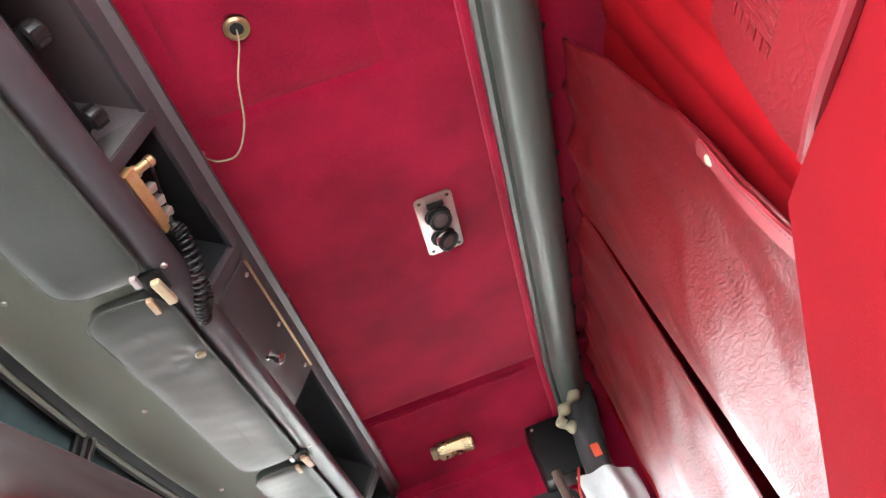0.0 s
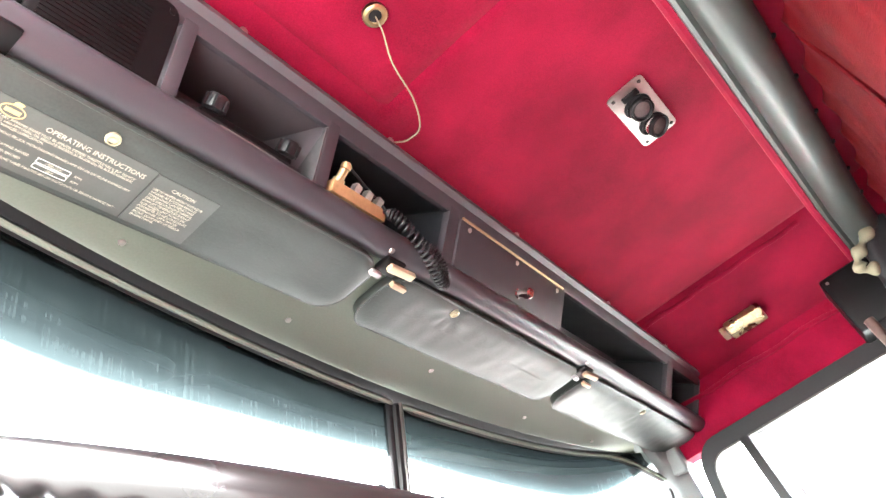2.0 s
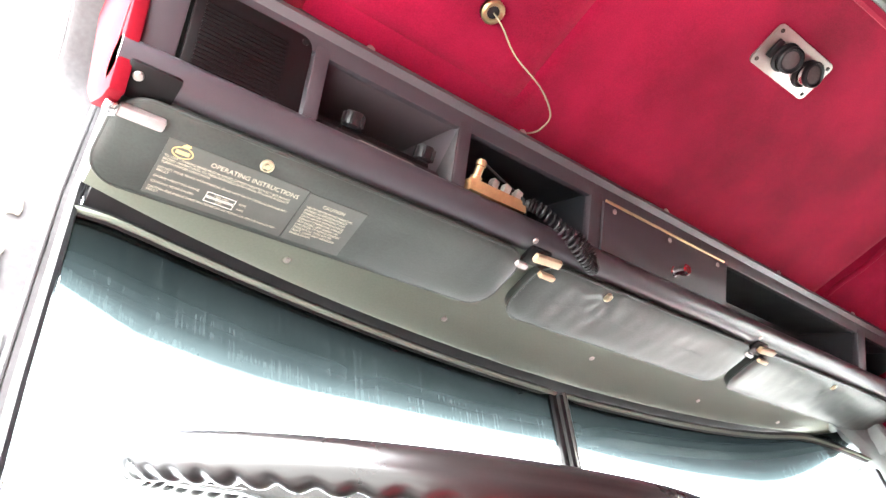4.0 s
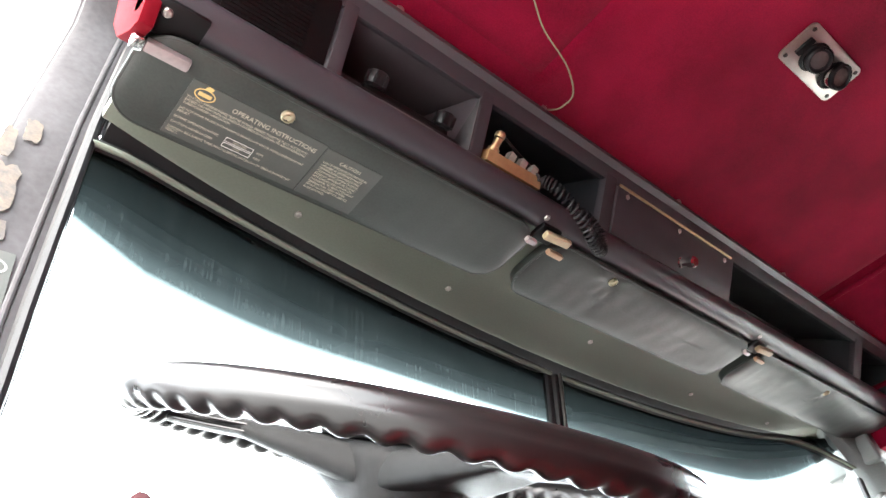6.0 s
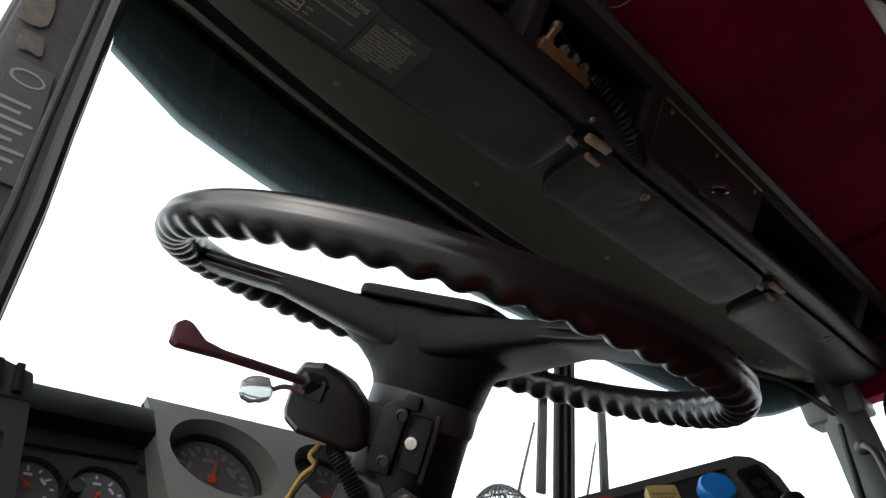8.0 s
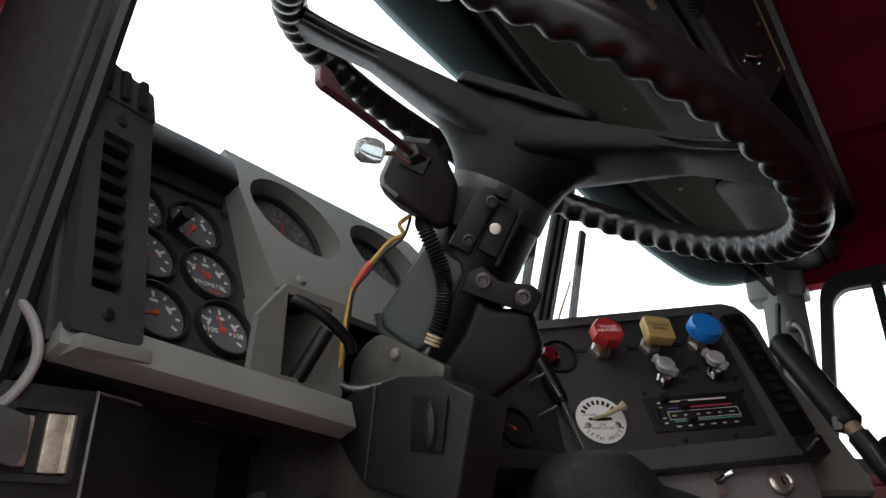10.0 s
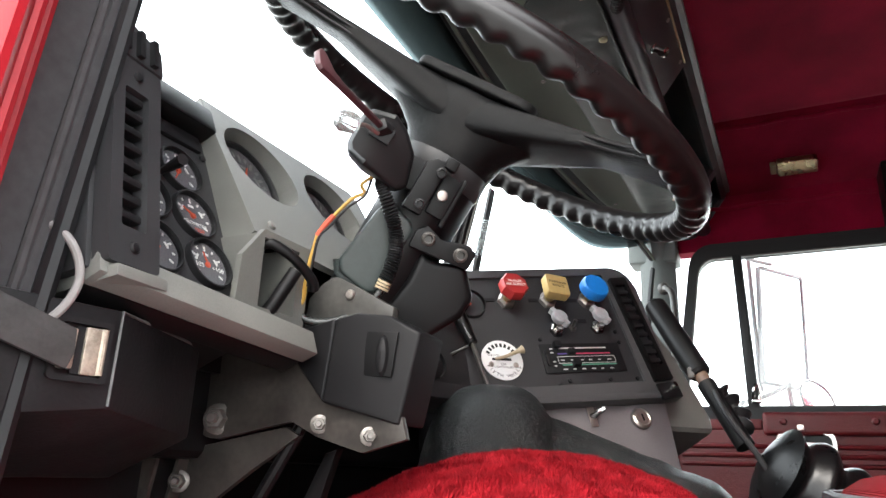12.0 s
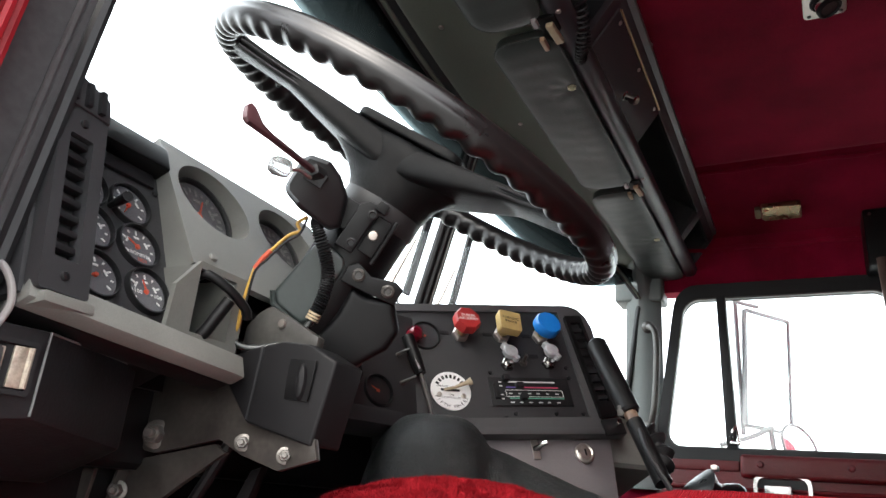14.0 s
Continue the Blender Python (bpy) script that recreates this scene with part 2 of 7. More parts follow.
def tint_material():
    """Dark blue-green band on the glass in place of an outside visor, fading out at its lower edge, with vertical dirt
    streaks and specks.
    """
    m = glass("tinted_visor_band")
    nt = m.node_tree
    tr = [n for n in nt.nodes if n.type == "BSDF_TRANSPARENT"][0]
    uv = nt.nodes.new("ShaderNodeTexCoord")
    sep = nt.nodes.new("ShaderNodeSeparateXYZ")
    nt.links.new(uv.outputs["UV"], sep.inputs[0])
    ramp = nt.nodes.new("ShaderNodeValToRGB")
    e = ramp.color_ramp.elements
    e[0].position, e[0].color = 0.0, (0.11, 0.14, 0.142, 1)
    e[1].position, e[1].color = 1.0, (0.0003, 0.0004, 0.0005, 1)
    for p, c in ((0.10, (0.010, 0.0132, 0.0133, 1)), (0.28, (0.0032, 0.0043, 0.0044, 1)), (0.55, (0.0014, 0.0019, 0.0019, 1))):
        e.new(p).color = c
    nt.links.new(sep.outputs[1], ramp.inputs[0])
    nt.links.new(ramp.outputs[0], tr.inputs[0])
    mp = nt.nodes.new("ShaderNodeMapping")
    mp.inputs["Scale"].default_value = (150, 0.35, 1)
    nz = nt.nodes.new("ShaderNodeTexNoise")
    nz.inputs["Scale"].default_value, nz.inputs["Detail"].default_value = 1.0, 5
    nt.links.new(uv.outputs["UV"], mp.inputs[0])
    nt.links.new(mp.outputs[0], nz.inputs["Vector"])
    r2 = nt.nodes.new("ShaderNodeValToRGB")
    r2.color_ramp.elements[0].position, r2.color_ramp.elements[1].position = 0.40, 0.80
    r2.color_ramp.elements[1].color = (0.042, 0.042, 0.042, 1)
    nt.links.new(nz.outputs[0], r2.inputs[0])
    # dirt lies thickest towards the lower edge, in uneven patches, with a few specks
    low = nt.nodes.new("ShaderNodeMapRange")
    low.inputs[1].default_value, low.inputs[2].default_value, low.inputs[3].default_value, low.inputs[4].default_value = 0.0, 0.85, 1.0, 0.10
    nt.links.new(sep.outputs[1], low.inputs[0])
    patch = nt.nodes.new("ShaderNodeTexNoise")
    patch.inputs["Scale"].default_value, patch.inputs["Detail"].default_value = 7.0, 3
    nt.links.new(uv.outputs["UV"], patch.inputs["Vector"])
    wide = nt.nodes.new("ShaderNodeMapRange")
    wide.inputs[1].default_value, wide.inputs[2].default_value, wide.inputs[3].default_value, wide.inputs[4].default_value = 0.35, 0.65, 0.15, 1.3
    nt.links.new(patch.outputs[0], wide.inputs[0])
    m1, m2 = nt.nodes.new("ShaderNodeMath"), nt.nodes.new("ShaderNodeMath")
    m1.operation = m2.operation = "MULTIPLY"
    nt.links.new(r2.outputs[0], m1.inputs[0])
    nt.links.new(low.outputs[0], m1.inputs[1])
    nt.links.new(m1.outputs[0], m2.inputs[0])
    nt.links.new(wide.outputs[0], m2.inputs[1])
    veil = nt.nodes.new("ShaderNodeMath")
    veil.operation = "POWER"
    veil.inputs[1].default_value = 2.5
    nt.links.new(low.outputs[0], veil.inputs[0])
    film = nt.nodes.new("ShaderNodeMath")
    film.operation = "MULTIPLY_ADD"
    film.inputs[1].default_value = 0.016
    nt.links.new(veil.outputs[0], film.inputs[0])
    nt.links.new(m2.outputs[0], film.inputs[2])
    dirt = nt.nodes.new("ShaderNodeBsdfDiffuse")
    dirt.inputs[0].default_value = (0.35, 0.4, 0.4, 1)
    trl = nt.nodes.new("ShaderNodeBsdfTranslucent")
    trl.inputs[0].default_value = (0.45, 0.55, 0.55, 1)
    dm = nt.nodes.new("ShaderNodeMixShader")
    nt.links.new(dirt.outputs[0], dm.inputs[1])
    nt.links.new(trl.outputs[0], dm.inputs[2])
    out = nt.nodes["Material Output"]
    mx = nt.nodes.new("ShaderNodeMixShader")
    nt.links.new(film.outputs[0], mx.inputs[0])
    nt.links.new(out.inputs[0].links[0].from_socket, mx.inputs[1])
    nt.links.new(dm.outputs[0], mx.inputs[2])
    nt.links.new(mx.outputs[0], out.inputs[0])
    return m


TINT = tint_material()


# ---- mesh helpers ----
def finish(name, bm, material, smooth=True):
    bmesh.ops.recalc_face_normals(bm, faces=bm.faces)
    me = bpy.data.meshes.new(name)
    bm.to_mesh(me)
    bm.free()
    me.materials.append(material)
    if smooth:
        for p in me.polygons:
            p.use_smooth = True
        me.set_sharp_from_angle(angle=radians(35))
    return me


def part(name, bm, material, parent=None, label="", smooth=True):
    ob = new(name, finish(name, bm, material, smooth))
    if parent is not None:
        ob.parent = parent
    if label:
        ob["label"] = label
    return ob


def empty(name, label, category, at=(0, 0, 0), group="", kind=""):
    ob = tagged(new(name), label, category, group, kind)
    ob.matrix_world = Matrix.Translation(at)
    ob.empty_display_size = 0.02
    return ob


def put(ob, m):
    """Place a part by a world matrix, whatever its parent."""
    ob.matrix_basis = (ob.parent.matrix_basis.inverted() if ob.parent and not ob.parent.parent else Matrix()) @ m
    return ob


def join(bm, other, m=None):
    me = bpy.data.meshes.new("t")
    other.to_mesh(me)
    other.free()
    if m is not None:
        me.transform(m)
    bm.from_mesh(me)
    bpy.data.meshes.remove(me)
    return bm


def basis(o, u, v):
    """Matrix with local x along u, y along v (made square to u) and z along u x v."""
    u, v = Vector(u).normalized(), Vector(v)
    v = (v - u * v.dot(u)).normalized()
    n = u.cross(v)
    return Matrix(((u.x, v.x, n.x, o[0]), (u.y, v.y, n.y, o[1]), (u.z, v.z, n.z, o[2]), (0, 0, 0, 1)))


def aim(a, b, up=(0, 0, 1)):
    """Matrix at a with local z towards b."""
    a, b = Vector(a), Vector(b)
    return Matrix.Translation(a) @ (b - a).to_track_quat("Z", "Y").to_matrix().to_4x4()


def bevelled(bm, w, seg=2):
    if w:
        bmesh.ops.bevel(bm, geom=bm.edges[:], offset=w, segments=seg, profile=0.6, affect="EDGES", clamp_overlap=True)
    return bm


def box(lo, hi, w=0.002, seg=2, m=None):
    bm = bmesh.new()
    bmesh.ops.create_cube(bm, size=1)
    for v in bm.verts:
        v.co = [lo[i] if v.co[i] < 0 else hi[i] for i in range(3)]
    bevelled(bm, w, seg)
    if m is not None:
        bm.transform(m)
    return bm


def prism(pts, depth, w=0.0, seg=2, m=None):
    """Polygon in local xy, pushed from z = 0 to z = depth."""
    bm = bmesh.new()
    f = bm.faces.new([bm.verts.new((x, y, 0)) for x, y in pts])
    g = bmesh.ops.extrude_face_region(bm, geom=[f])
    bmesh.ops.translate(bm, verts=[v for v in g["geom"] if isinstance(v, bmesh.types.BMVert)], vec=(0, 0, depth))
    if w:
        bmesh.ops.recalc_face_normals(bm, faces=bm.faces)
        es = [e for e in bm.edges if e.calc_face_angle(0) > 0.5]
        bmesh.ops.bevel(bm, geom=es, offset=w, segments=seg, profile=0.6, affect="EDGES", clamp_overlap=True)
    if m is not None:
        bm.transform(m)
    return bm


def rrect(x0, y0, x1, y1, r, n=5):
    out = []
    for cx, cy, a in ((x1 - r, y1 - r, 0), (x0 + r, y1 - r, 90), (x0 + r, y0 + r, 180), (x1 - r, y0 + r, 270)):
        for i in range(n + 1):
            t = radians(a + 90 * i / n)
            out.append((cx + r * math.cos(t), cy + r * math.sin(t)))
    return out


def ring(outer, inner, depth, m=None):
    """Frame between two outlines with as many points each, from z = 0 to depth."""
    bm = bmesh.new()
    n = len(outer)
    rows = [[bm.verts.new((x, y, z)) for x, y in pts] for pts, z in ((outer, 0), (outer, depth), (inner, depth), (inner, 0))]
    for k in range(4):
        a, b = rows[k], rows[(k + 1) % 4]
        for i in range(n):
            bm.faces.new((a[i], a[(i + 1) % n], b[(i + 1) % n], b[i]))
    if m is not None:
        bm.transform(m)
    return bm


def lathe(profile, seg=24, m=None):
    """Profile of (radius, z) turned round z; ends closed where radius is not 0."""
    bm = bmesh.new()
    rows = []
    for r, z in profile:
        rows.append([bm.verts.new((r * math.cos(2 * math.pi * i / seg), r * math.sin(2 * math.pi * i / seg), z)) for i in range(seg)])
    for a, b in zip(rows, rows[1:]):
        for i in range(seg):
            bm.faces.new((a[i], a[(i + 1) % seg], b[(i + 1) % seg], b[i]))
    bm.faces.new(rows[0])
    bm.faces.new(rows[-1])
    if m is not None:
        bm.transform(m)
    return bm


def spline(pts, n=8):
    pts = [Vector(p) for p in pts]
    q = [2 * pts[0] - pts[1]] + pts + [2 * pts[-1] - pts[-2]]
    out = []
    for i in range(1, len(q) - 2):
        for k in range(n):
            t = k / n
            a, b, c, d = q[i - 1], q[i], q[i + 1], q[i + 2]
            out.append(0.5 * ((2 * b) + (c - a) * t + (2 * a - 5 * b + 4 * c - d) * t * t + (3 * b - a - 3 * c + d) * t ** 3))
    return out + [pts[-1]]


def tube(pts, r, seg=10, closed=False, m=None):
    """Tube along points; r is a number or a list of radii."""
    pts = [Vector(p) for p in pts]
    n = len(pts)
    bm = bmesh.new()
    rows = []
    side = None
    for i, p in enumerate(pts):
        d = (pts[(i + 1) % n] - pts[i - 1]) if closed else (pts[min(i + 1, n - 1)] - pts[max(i - 1, 0)])
        d.normalize()
        if side is None:
            side = d.orthogonal().normalized()
        side = (side - d * side.dot(d)).normalized()
        up = d.cross(side)
        ri = r[i] if isinstance(r, (list, tuple)) else r
        rows.append([bm.verts.new(p + ri * (side * math.cos(2 * math.pi * k / seg) + up * math.sin(2 * math.pi * k / seg))) for k in range(seg)])
    for i in range(n if closed else n - 1):
        a, b = rows[i], rows[(i + 1) % n]
        for k in range(seg):
            bm.faces.new((a[k], a[(k + 1) % seg], b[(k + 1) % seg], b[k]))
    if not closed:
        bm.faces.new(rows[0])
        bm.faces.new(rows[-1])
    if m is not None:
        bm.transform(m)
    return bm


def sheet(fn, nu, nv, thick=0.0, uv=False):
    """Grid surface fn(s, t), s and t from 0 to 1, given a thickness along its normal."""
    bm = bmesh.new()
    vs = [[bm.verts.new(fn(i / nu, j / nv)) for j in range(nv + 1)] for i in range(nu + 1)]
    lay = bm.loops.layers.uv.new("uv") if uv else None
    for i in range(nu):
        for j in range(nv):
            f = bm.faces.new((vs[i][j], vs[i + 1][j], vs[i + 1][j + 1], vs[i][j + 1]))
            if uv:
                for lp, (a, b) in zip(f.loops, ((i, j), (i + 1, j), (i + 1, j + 1), (i, j + 1))):
                    lp[lay].uv = (a / nu, b / nv)
    if thick:
        bmesh.ops.recalc_face_normals(bm, faces=bm.faces)
        bmesh.ops.solidify(bm, geom=bm.faces[:], thickness=thick)
    return bm


def loft(rows, m=None):
    """Closed outlines with as many points each, joined in order and capped."""
    bm = bmesh.new()
    vr = [[bm.verts.new(p) for p in row] for row in rows]
    n = len(rows[0])
    for a, b in zip(vr, vr[1:]):
        for i in range(n):
            bm.faces.new((a[i], a[(i + 1) % n], b[(i + 1) % n], b[i]))
    bm.faces.new(vr[0])
    bm.faces.new(vr[-1])
    if m is not None:
        bm.transform(m)
    return bm


def words(body, size, align="LEFT", spacing=1.0):
    cu = bpy.data.curves.new("words", "FONT")
    cu.body, cu.size, cu.align_x, cu.extrude, cu.space_line = body, size, align, 0.00008, spacing
    cu.resolution_u = 2
    ob = bpy.data.objects.new("words", cu)
    scene.collection.objects.link(ob)
    bpy.context.view_layer.update()
    me = bpy.data.meshes.new_from_object(ob.evaluated_get(bpy.context.evaluated_depsgraph_get()))
    bpy.data.objects.remove(ob)
    bpy.data.curves.remove(cu)
    return me


def lettering(body, size, m, parent, material=None, align="LEFT", name="lettering", wide=1.0):
    me = words(body, size, align)
    me.transform(m @ Matrix.Diagonal((wide, 1, 1, 1)))
    me.materials.clear()
    me.materials.append(material or LABELINK)
    ob = new(name, me)
    ob.parent = parent
    return ob


def screw(parent, m, r=0.004, material=None, name="screw"):
    """Pan-head screw with a cross slot."""
    bm = lathe([(r, 0), (r, r * 0.25), (r * 0.8, r * 0.55), (r * 0.45, r * 0.62)], 12)
    for a in (0, 90):
        join(bm, box((-r * 0.5, -r * 0.09, r * 0.5), (r * 0.5, r * 0.09, r * 0.66), 0), pose(0, 0, 0, 0, 0, a + 20))
    bm.transform(m)
    return part(name, bm, material or STEEL, parent)


FACE = basis((0, -0.058, 1.558), (1, 0, 0), (0, -0.051, 0.071))
BELOW = basis((0, 0, 1.518), (1, 0, 0), (0, -1, 0))
CONSOLE = basis((-0.169, 0.0452, 1.05), (0.692, -0.722, 0), (0.256, 0.245, 0.935))
POD = basis((-0.668, 0.127, 1.028), (1, 0, 0), (0, 0.606, 1))
GAUGES = basis((-0.697, 0.161, 1.036), (1, 0, 0), (0, 0.44, 1))
RIGHT = basis((0.97, 0, 0), (0, -1, 0), (0, 0, 1))


def at(m, x, y, z=0.0, turn=0.0):
    return m @ pose(x, y, z, 0, 0, turn)


def glass_y(x, z):
    a = (x - 0.15) / 0.93
    y = 0.215 - 0.09 * a * a - 0.19 * max(a, 0) ** 6 + (0.26 - 0.16 * min(1, a * a)) * (1.552 - z)
    return max(y, 0.135) if x < 0 else y


def header_y(x):
    a = (x - 0.15) / 0.93
    return 0.203 - 0.085 * a * a - 0.01 * a ** 6


# ---- structure ----
def along(pairs, z):
    """Straight pieces through (height, value) pairs."""
    for (z0, a), (z1, b) in zip(pairs, pairs[1:]):
        if z <= z1:
            break
    k = max(0.0, min(1.0, (z - z0) / (z1 - z0)))
    return a + (b - a) * k


# unseen ground, kept pale so that it throws daylight up into the cab
def build_ground():
    bm = bmesh.new()
    bmesh.ops.create_grid(bm, x_segments=8, y_segments=8, size=900)
    bm.transform(Matrix.Translation((0, 0, -0.95)))
    tagged(part("ground", bm, BOUNCEGROUND), "unseen pale ground to the horizon, added to bounce daylight upward", "ground", kind="structure")


def build_floor():
    bm = box((-0.84, -1.3, 0.30), (0.97, 0.75, 0.34), 0)
    tagged(part("floor", bm, CARPET), "black rubber mat covering the cab floor", "floor", kind="structure")


def ceiling_z(x):
    z = 1.728
    if x > 0.70:
        z -= (x - 0.70) * 0.36
    if x < -0.62:
        z -= (-0.62 - x) * 0.5
    return z


def build_ceiling():
    def fn(s, t):
        x, y = -0.86 + 1.84 * s, -0.09 - 1.2 * t
        puff = 0.004 * math.sin(x * 3.1 + 1) * math.sin(y * 5.0)
        seam = 0.0
        for c, w in ((0.70, 0.012), (-0.62, 0.012)):
            seam += 0.006 * math.exp(-((x - c) / w) ** 2)
        # sunk panel line, front left
        if -0.78 < x < -0.28 and -0.40 < y < -0.12:
            d = min(x + 0.78, -0.28 - x, y + 0.40, -0.12 - y)
            seam += 0.006 * math.exp(-((d - 0.012) / 0.008) ** 2)
        return Vector((x, y, ceiling_z(x) + puff + seam))
    bm = sheet(fn, 184, 110, 0.012)
    drop = 1.7285 - min(v.co.z for v in bm.verts if -0.2 < v.co.x < 0.3 and -0.48 < v.co.y < -0.3)
    bmesh.ops.translate(bm, verts=bm.verts[:], vec=(0, 0, drop))
    ob = tagged(part("ceiling", bm, VELOUR), "red velour padded headliner with sewn seams", "ceiling", kind="structure")
    for x in (0.708,):
        pts = [(x + 0.004, -0.11 - 0.42 * i / 20, ceiling_z(x) - 0.003 + 0.002 * math.sin(i)) for i in range(21)]
        part("welt", tube(pts, 0.006, 8), VELOUR, ob)
    pts = [(-0.84 + 1.8 * i / 40, -0.492 - 0.066 * (i / 40) * 1.8 + 0.02, ceiling_z(-0.84 + 1.8 * i / 40) - 0.004) for i in range(41)]
    part("welt", tube(pts, 0.012, 10), VELOUR, ob)


def beam_y(x):
    return -0.553 - 0.066 * (x + 0.35)


def build_beam():
    prof = [(-0.046, 0.012), (-0.046, -0.006), (-0.040, -0.010)] + [(0.005 + 0.037 * math.cos(a), -0.008 - 0.034 * math.sin(a)) for a in [math.pi * (1 - k / 14) for k in range(15)]] + [(0.046, -0.004), (0.046, 0.02), (0.0, 0.03)]
    rows = []
    for i in range(31):
        x = -0.86 + 1.82 * i / 30
        rows.append([(x, beam_y(x) - u, min(1.705, ceiling_z(x) - 0.01) + v) for u, v in prof])
    ob = tagged(empty("roof_beam", "grey painted steel roof bow behind the headliner", "beam"))
    part("beam_body", loft(rows), BEAMGREY, ob)
    for i in range(9):
        x = -0.3 + i * 0.125
        part("snap", lathe([(0.005, 0), (0.005, 0.003), (0.003, 0.005)], 10, aim((x, beam_y(x) - 0.043, 1.692), (x, beam_y(x) - 0.08, 1.66))), RUBBER, ob, "black snap button")


def curtain(name, label, left, right, z0, z1, y0, phase, flat):
    """Vinyl curtain: left and right edges as (height, x) pairs."""
    def fn(s, t):
        z = z0 + (z1 - z0) * t
        a, b = along(left, z), along(right, z)
        x = a + (b - a) * s
        loose = (1 - t) ** 0.7
        fold = 0.022 * loose * math.sin(10 * x + phase + 2.2 * t) + 0.010 * loose * math.sin(17 * x + 3 * t + phase)
        fold += 0.006 * math.sin(26 * (x + 0.5 * z) + phase) * (1 - abs(2 * t - 1))
        fold += 0.010 * noise.noise((x * 8, z * 5, phase)) + 0.0032 * noise.noise((x * 26 + z * 9, z * 14, phase))
        fold *= 1 - (1 - abs(s - flat)) ** 8
        if t > 0.9:
            k = (t - 0.9) / 0.1
            z -= 0.012 * k * abs(math.sin((x + 0.3) * 25.13)) ** 0.7
            fold += 0.010 * k * (1 - abs(math.sin((x + 0.3) * 25.13)))
        return Vector((x, y0 - 0.066 * (x + 0.35) * t + fold, z))
    bm = sheet(fn, 90, 110, 0.003)
    return tagged(part(name, bm, VINYL), label, "curtain", "sleeper curtains"), fn


def build_rear():
    tagged(part("wall_rear", box((-0.86, -1.33, 0.34), (0.97, -1.29, 1.74), 0), VELOUR), "red velour trimmed rear wall of the sleeper", "wall", kind="structure")
    free = [(0.75, -0.40), (1.175, -0.386), (1.27, -0.377), (1.358, -0.358), (1.452, -0.327), (1.586, -0.299), (1.71, -0.262)]
    a, fa = curtain("curtain", "creased dark red vinyl sleeper curtain snapped to the beam", free, [(0.75, -0.085), (1.71, 0.100)], 0.75, 1.705, -0.632, 0.4, 1)
    b, fb = curtain("curtain", "dark red vinyl sleeper curtain hanging beside a black gap", [(0.75, 0.012), (1.71, 0.109)], [(0.75, 0.50), (1.68, 0.80)], 0.75, 1.70, -0.630, 2.0, 0)
    # strap along the free edge
    def edge(s, t):
        p = fa(0.0, (1.15 + 0.225 * s - 0.75) / 0.955)
        q = fa(0.085, (1.15 + 0.225 * s - 0.75) / 0.955)
        return p.lerp(q, -0.05 + 0.75 * t) + Vector((0, 0.005, 0))
    part("strap", sheet(edge, 30, 4, 0.003), mat("strap_vinyl", (0.16, 0.012, 0.018), 0.5, vary=0.2, scale=40, fine=300), a, "paler red stitched strap")
    at_ = edge(0.88, 0.5)
    part("snap_button", lathe([(0.007, 0), (0.007, 0.003), (0.004, 0.005)], 16, aim(at_, at_ + Vector((-0.1, 0.3, -0.1)))), CREAM, a, "cream snap button")
    # hems along the free edges
    part("piping", tube([fa(0.0, k / 60) for k in range(61)], 0.003, 8), VINYL, a)
    part("piping", tube([fa(1.0, k / 60) for k in range(61)], 0.0035, 8), VINYL, a)
    part("piping", tube([fb(0.0, k / 60) for k in range(61)], 0.0035, 8), VINYL, b)
    for k in range(40):
        p = edge(0.02 + 0.024 * k, 0.2)
        part("stitch", box((-0.0006, -0.0004, -0.0018), (0.0006, 0.0006, 0.0018), 0, 2, Matrix.Translation(p + Vector((0, 0.0025, 0)))), RUBBER, a)
    # pleated velour behind
    def pleat(s, t):
        x = -0.85 + 0.75 * s
        return Vector((x, -0.70 + 0.006 * abs(math.sin(x * 38)) + 0.016 * math.sin(x * 11 + 0.6 * t), 0.7 + 1.02 * t))
    tagged(part("curtain", sheet(pleat, 160, 6, 0.003), PLEATED), "pleated red velour curtain drawn to the side", "curtain", "sleeper curtains")
    def pleat2(s, t):
        x = 0.42 + 0.5 * s
        return Vector((x, -0.72 + 0.010 * math.sin(x * 70) - 0.02 * s, 0.7 + 0.98 * t))
    tagged(part("curtain", sheet(pleat2, 100, 6, 0.003), PLEATED), "pleated red velour curtain at the passenger side", "curtain", "sleeper curtains")


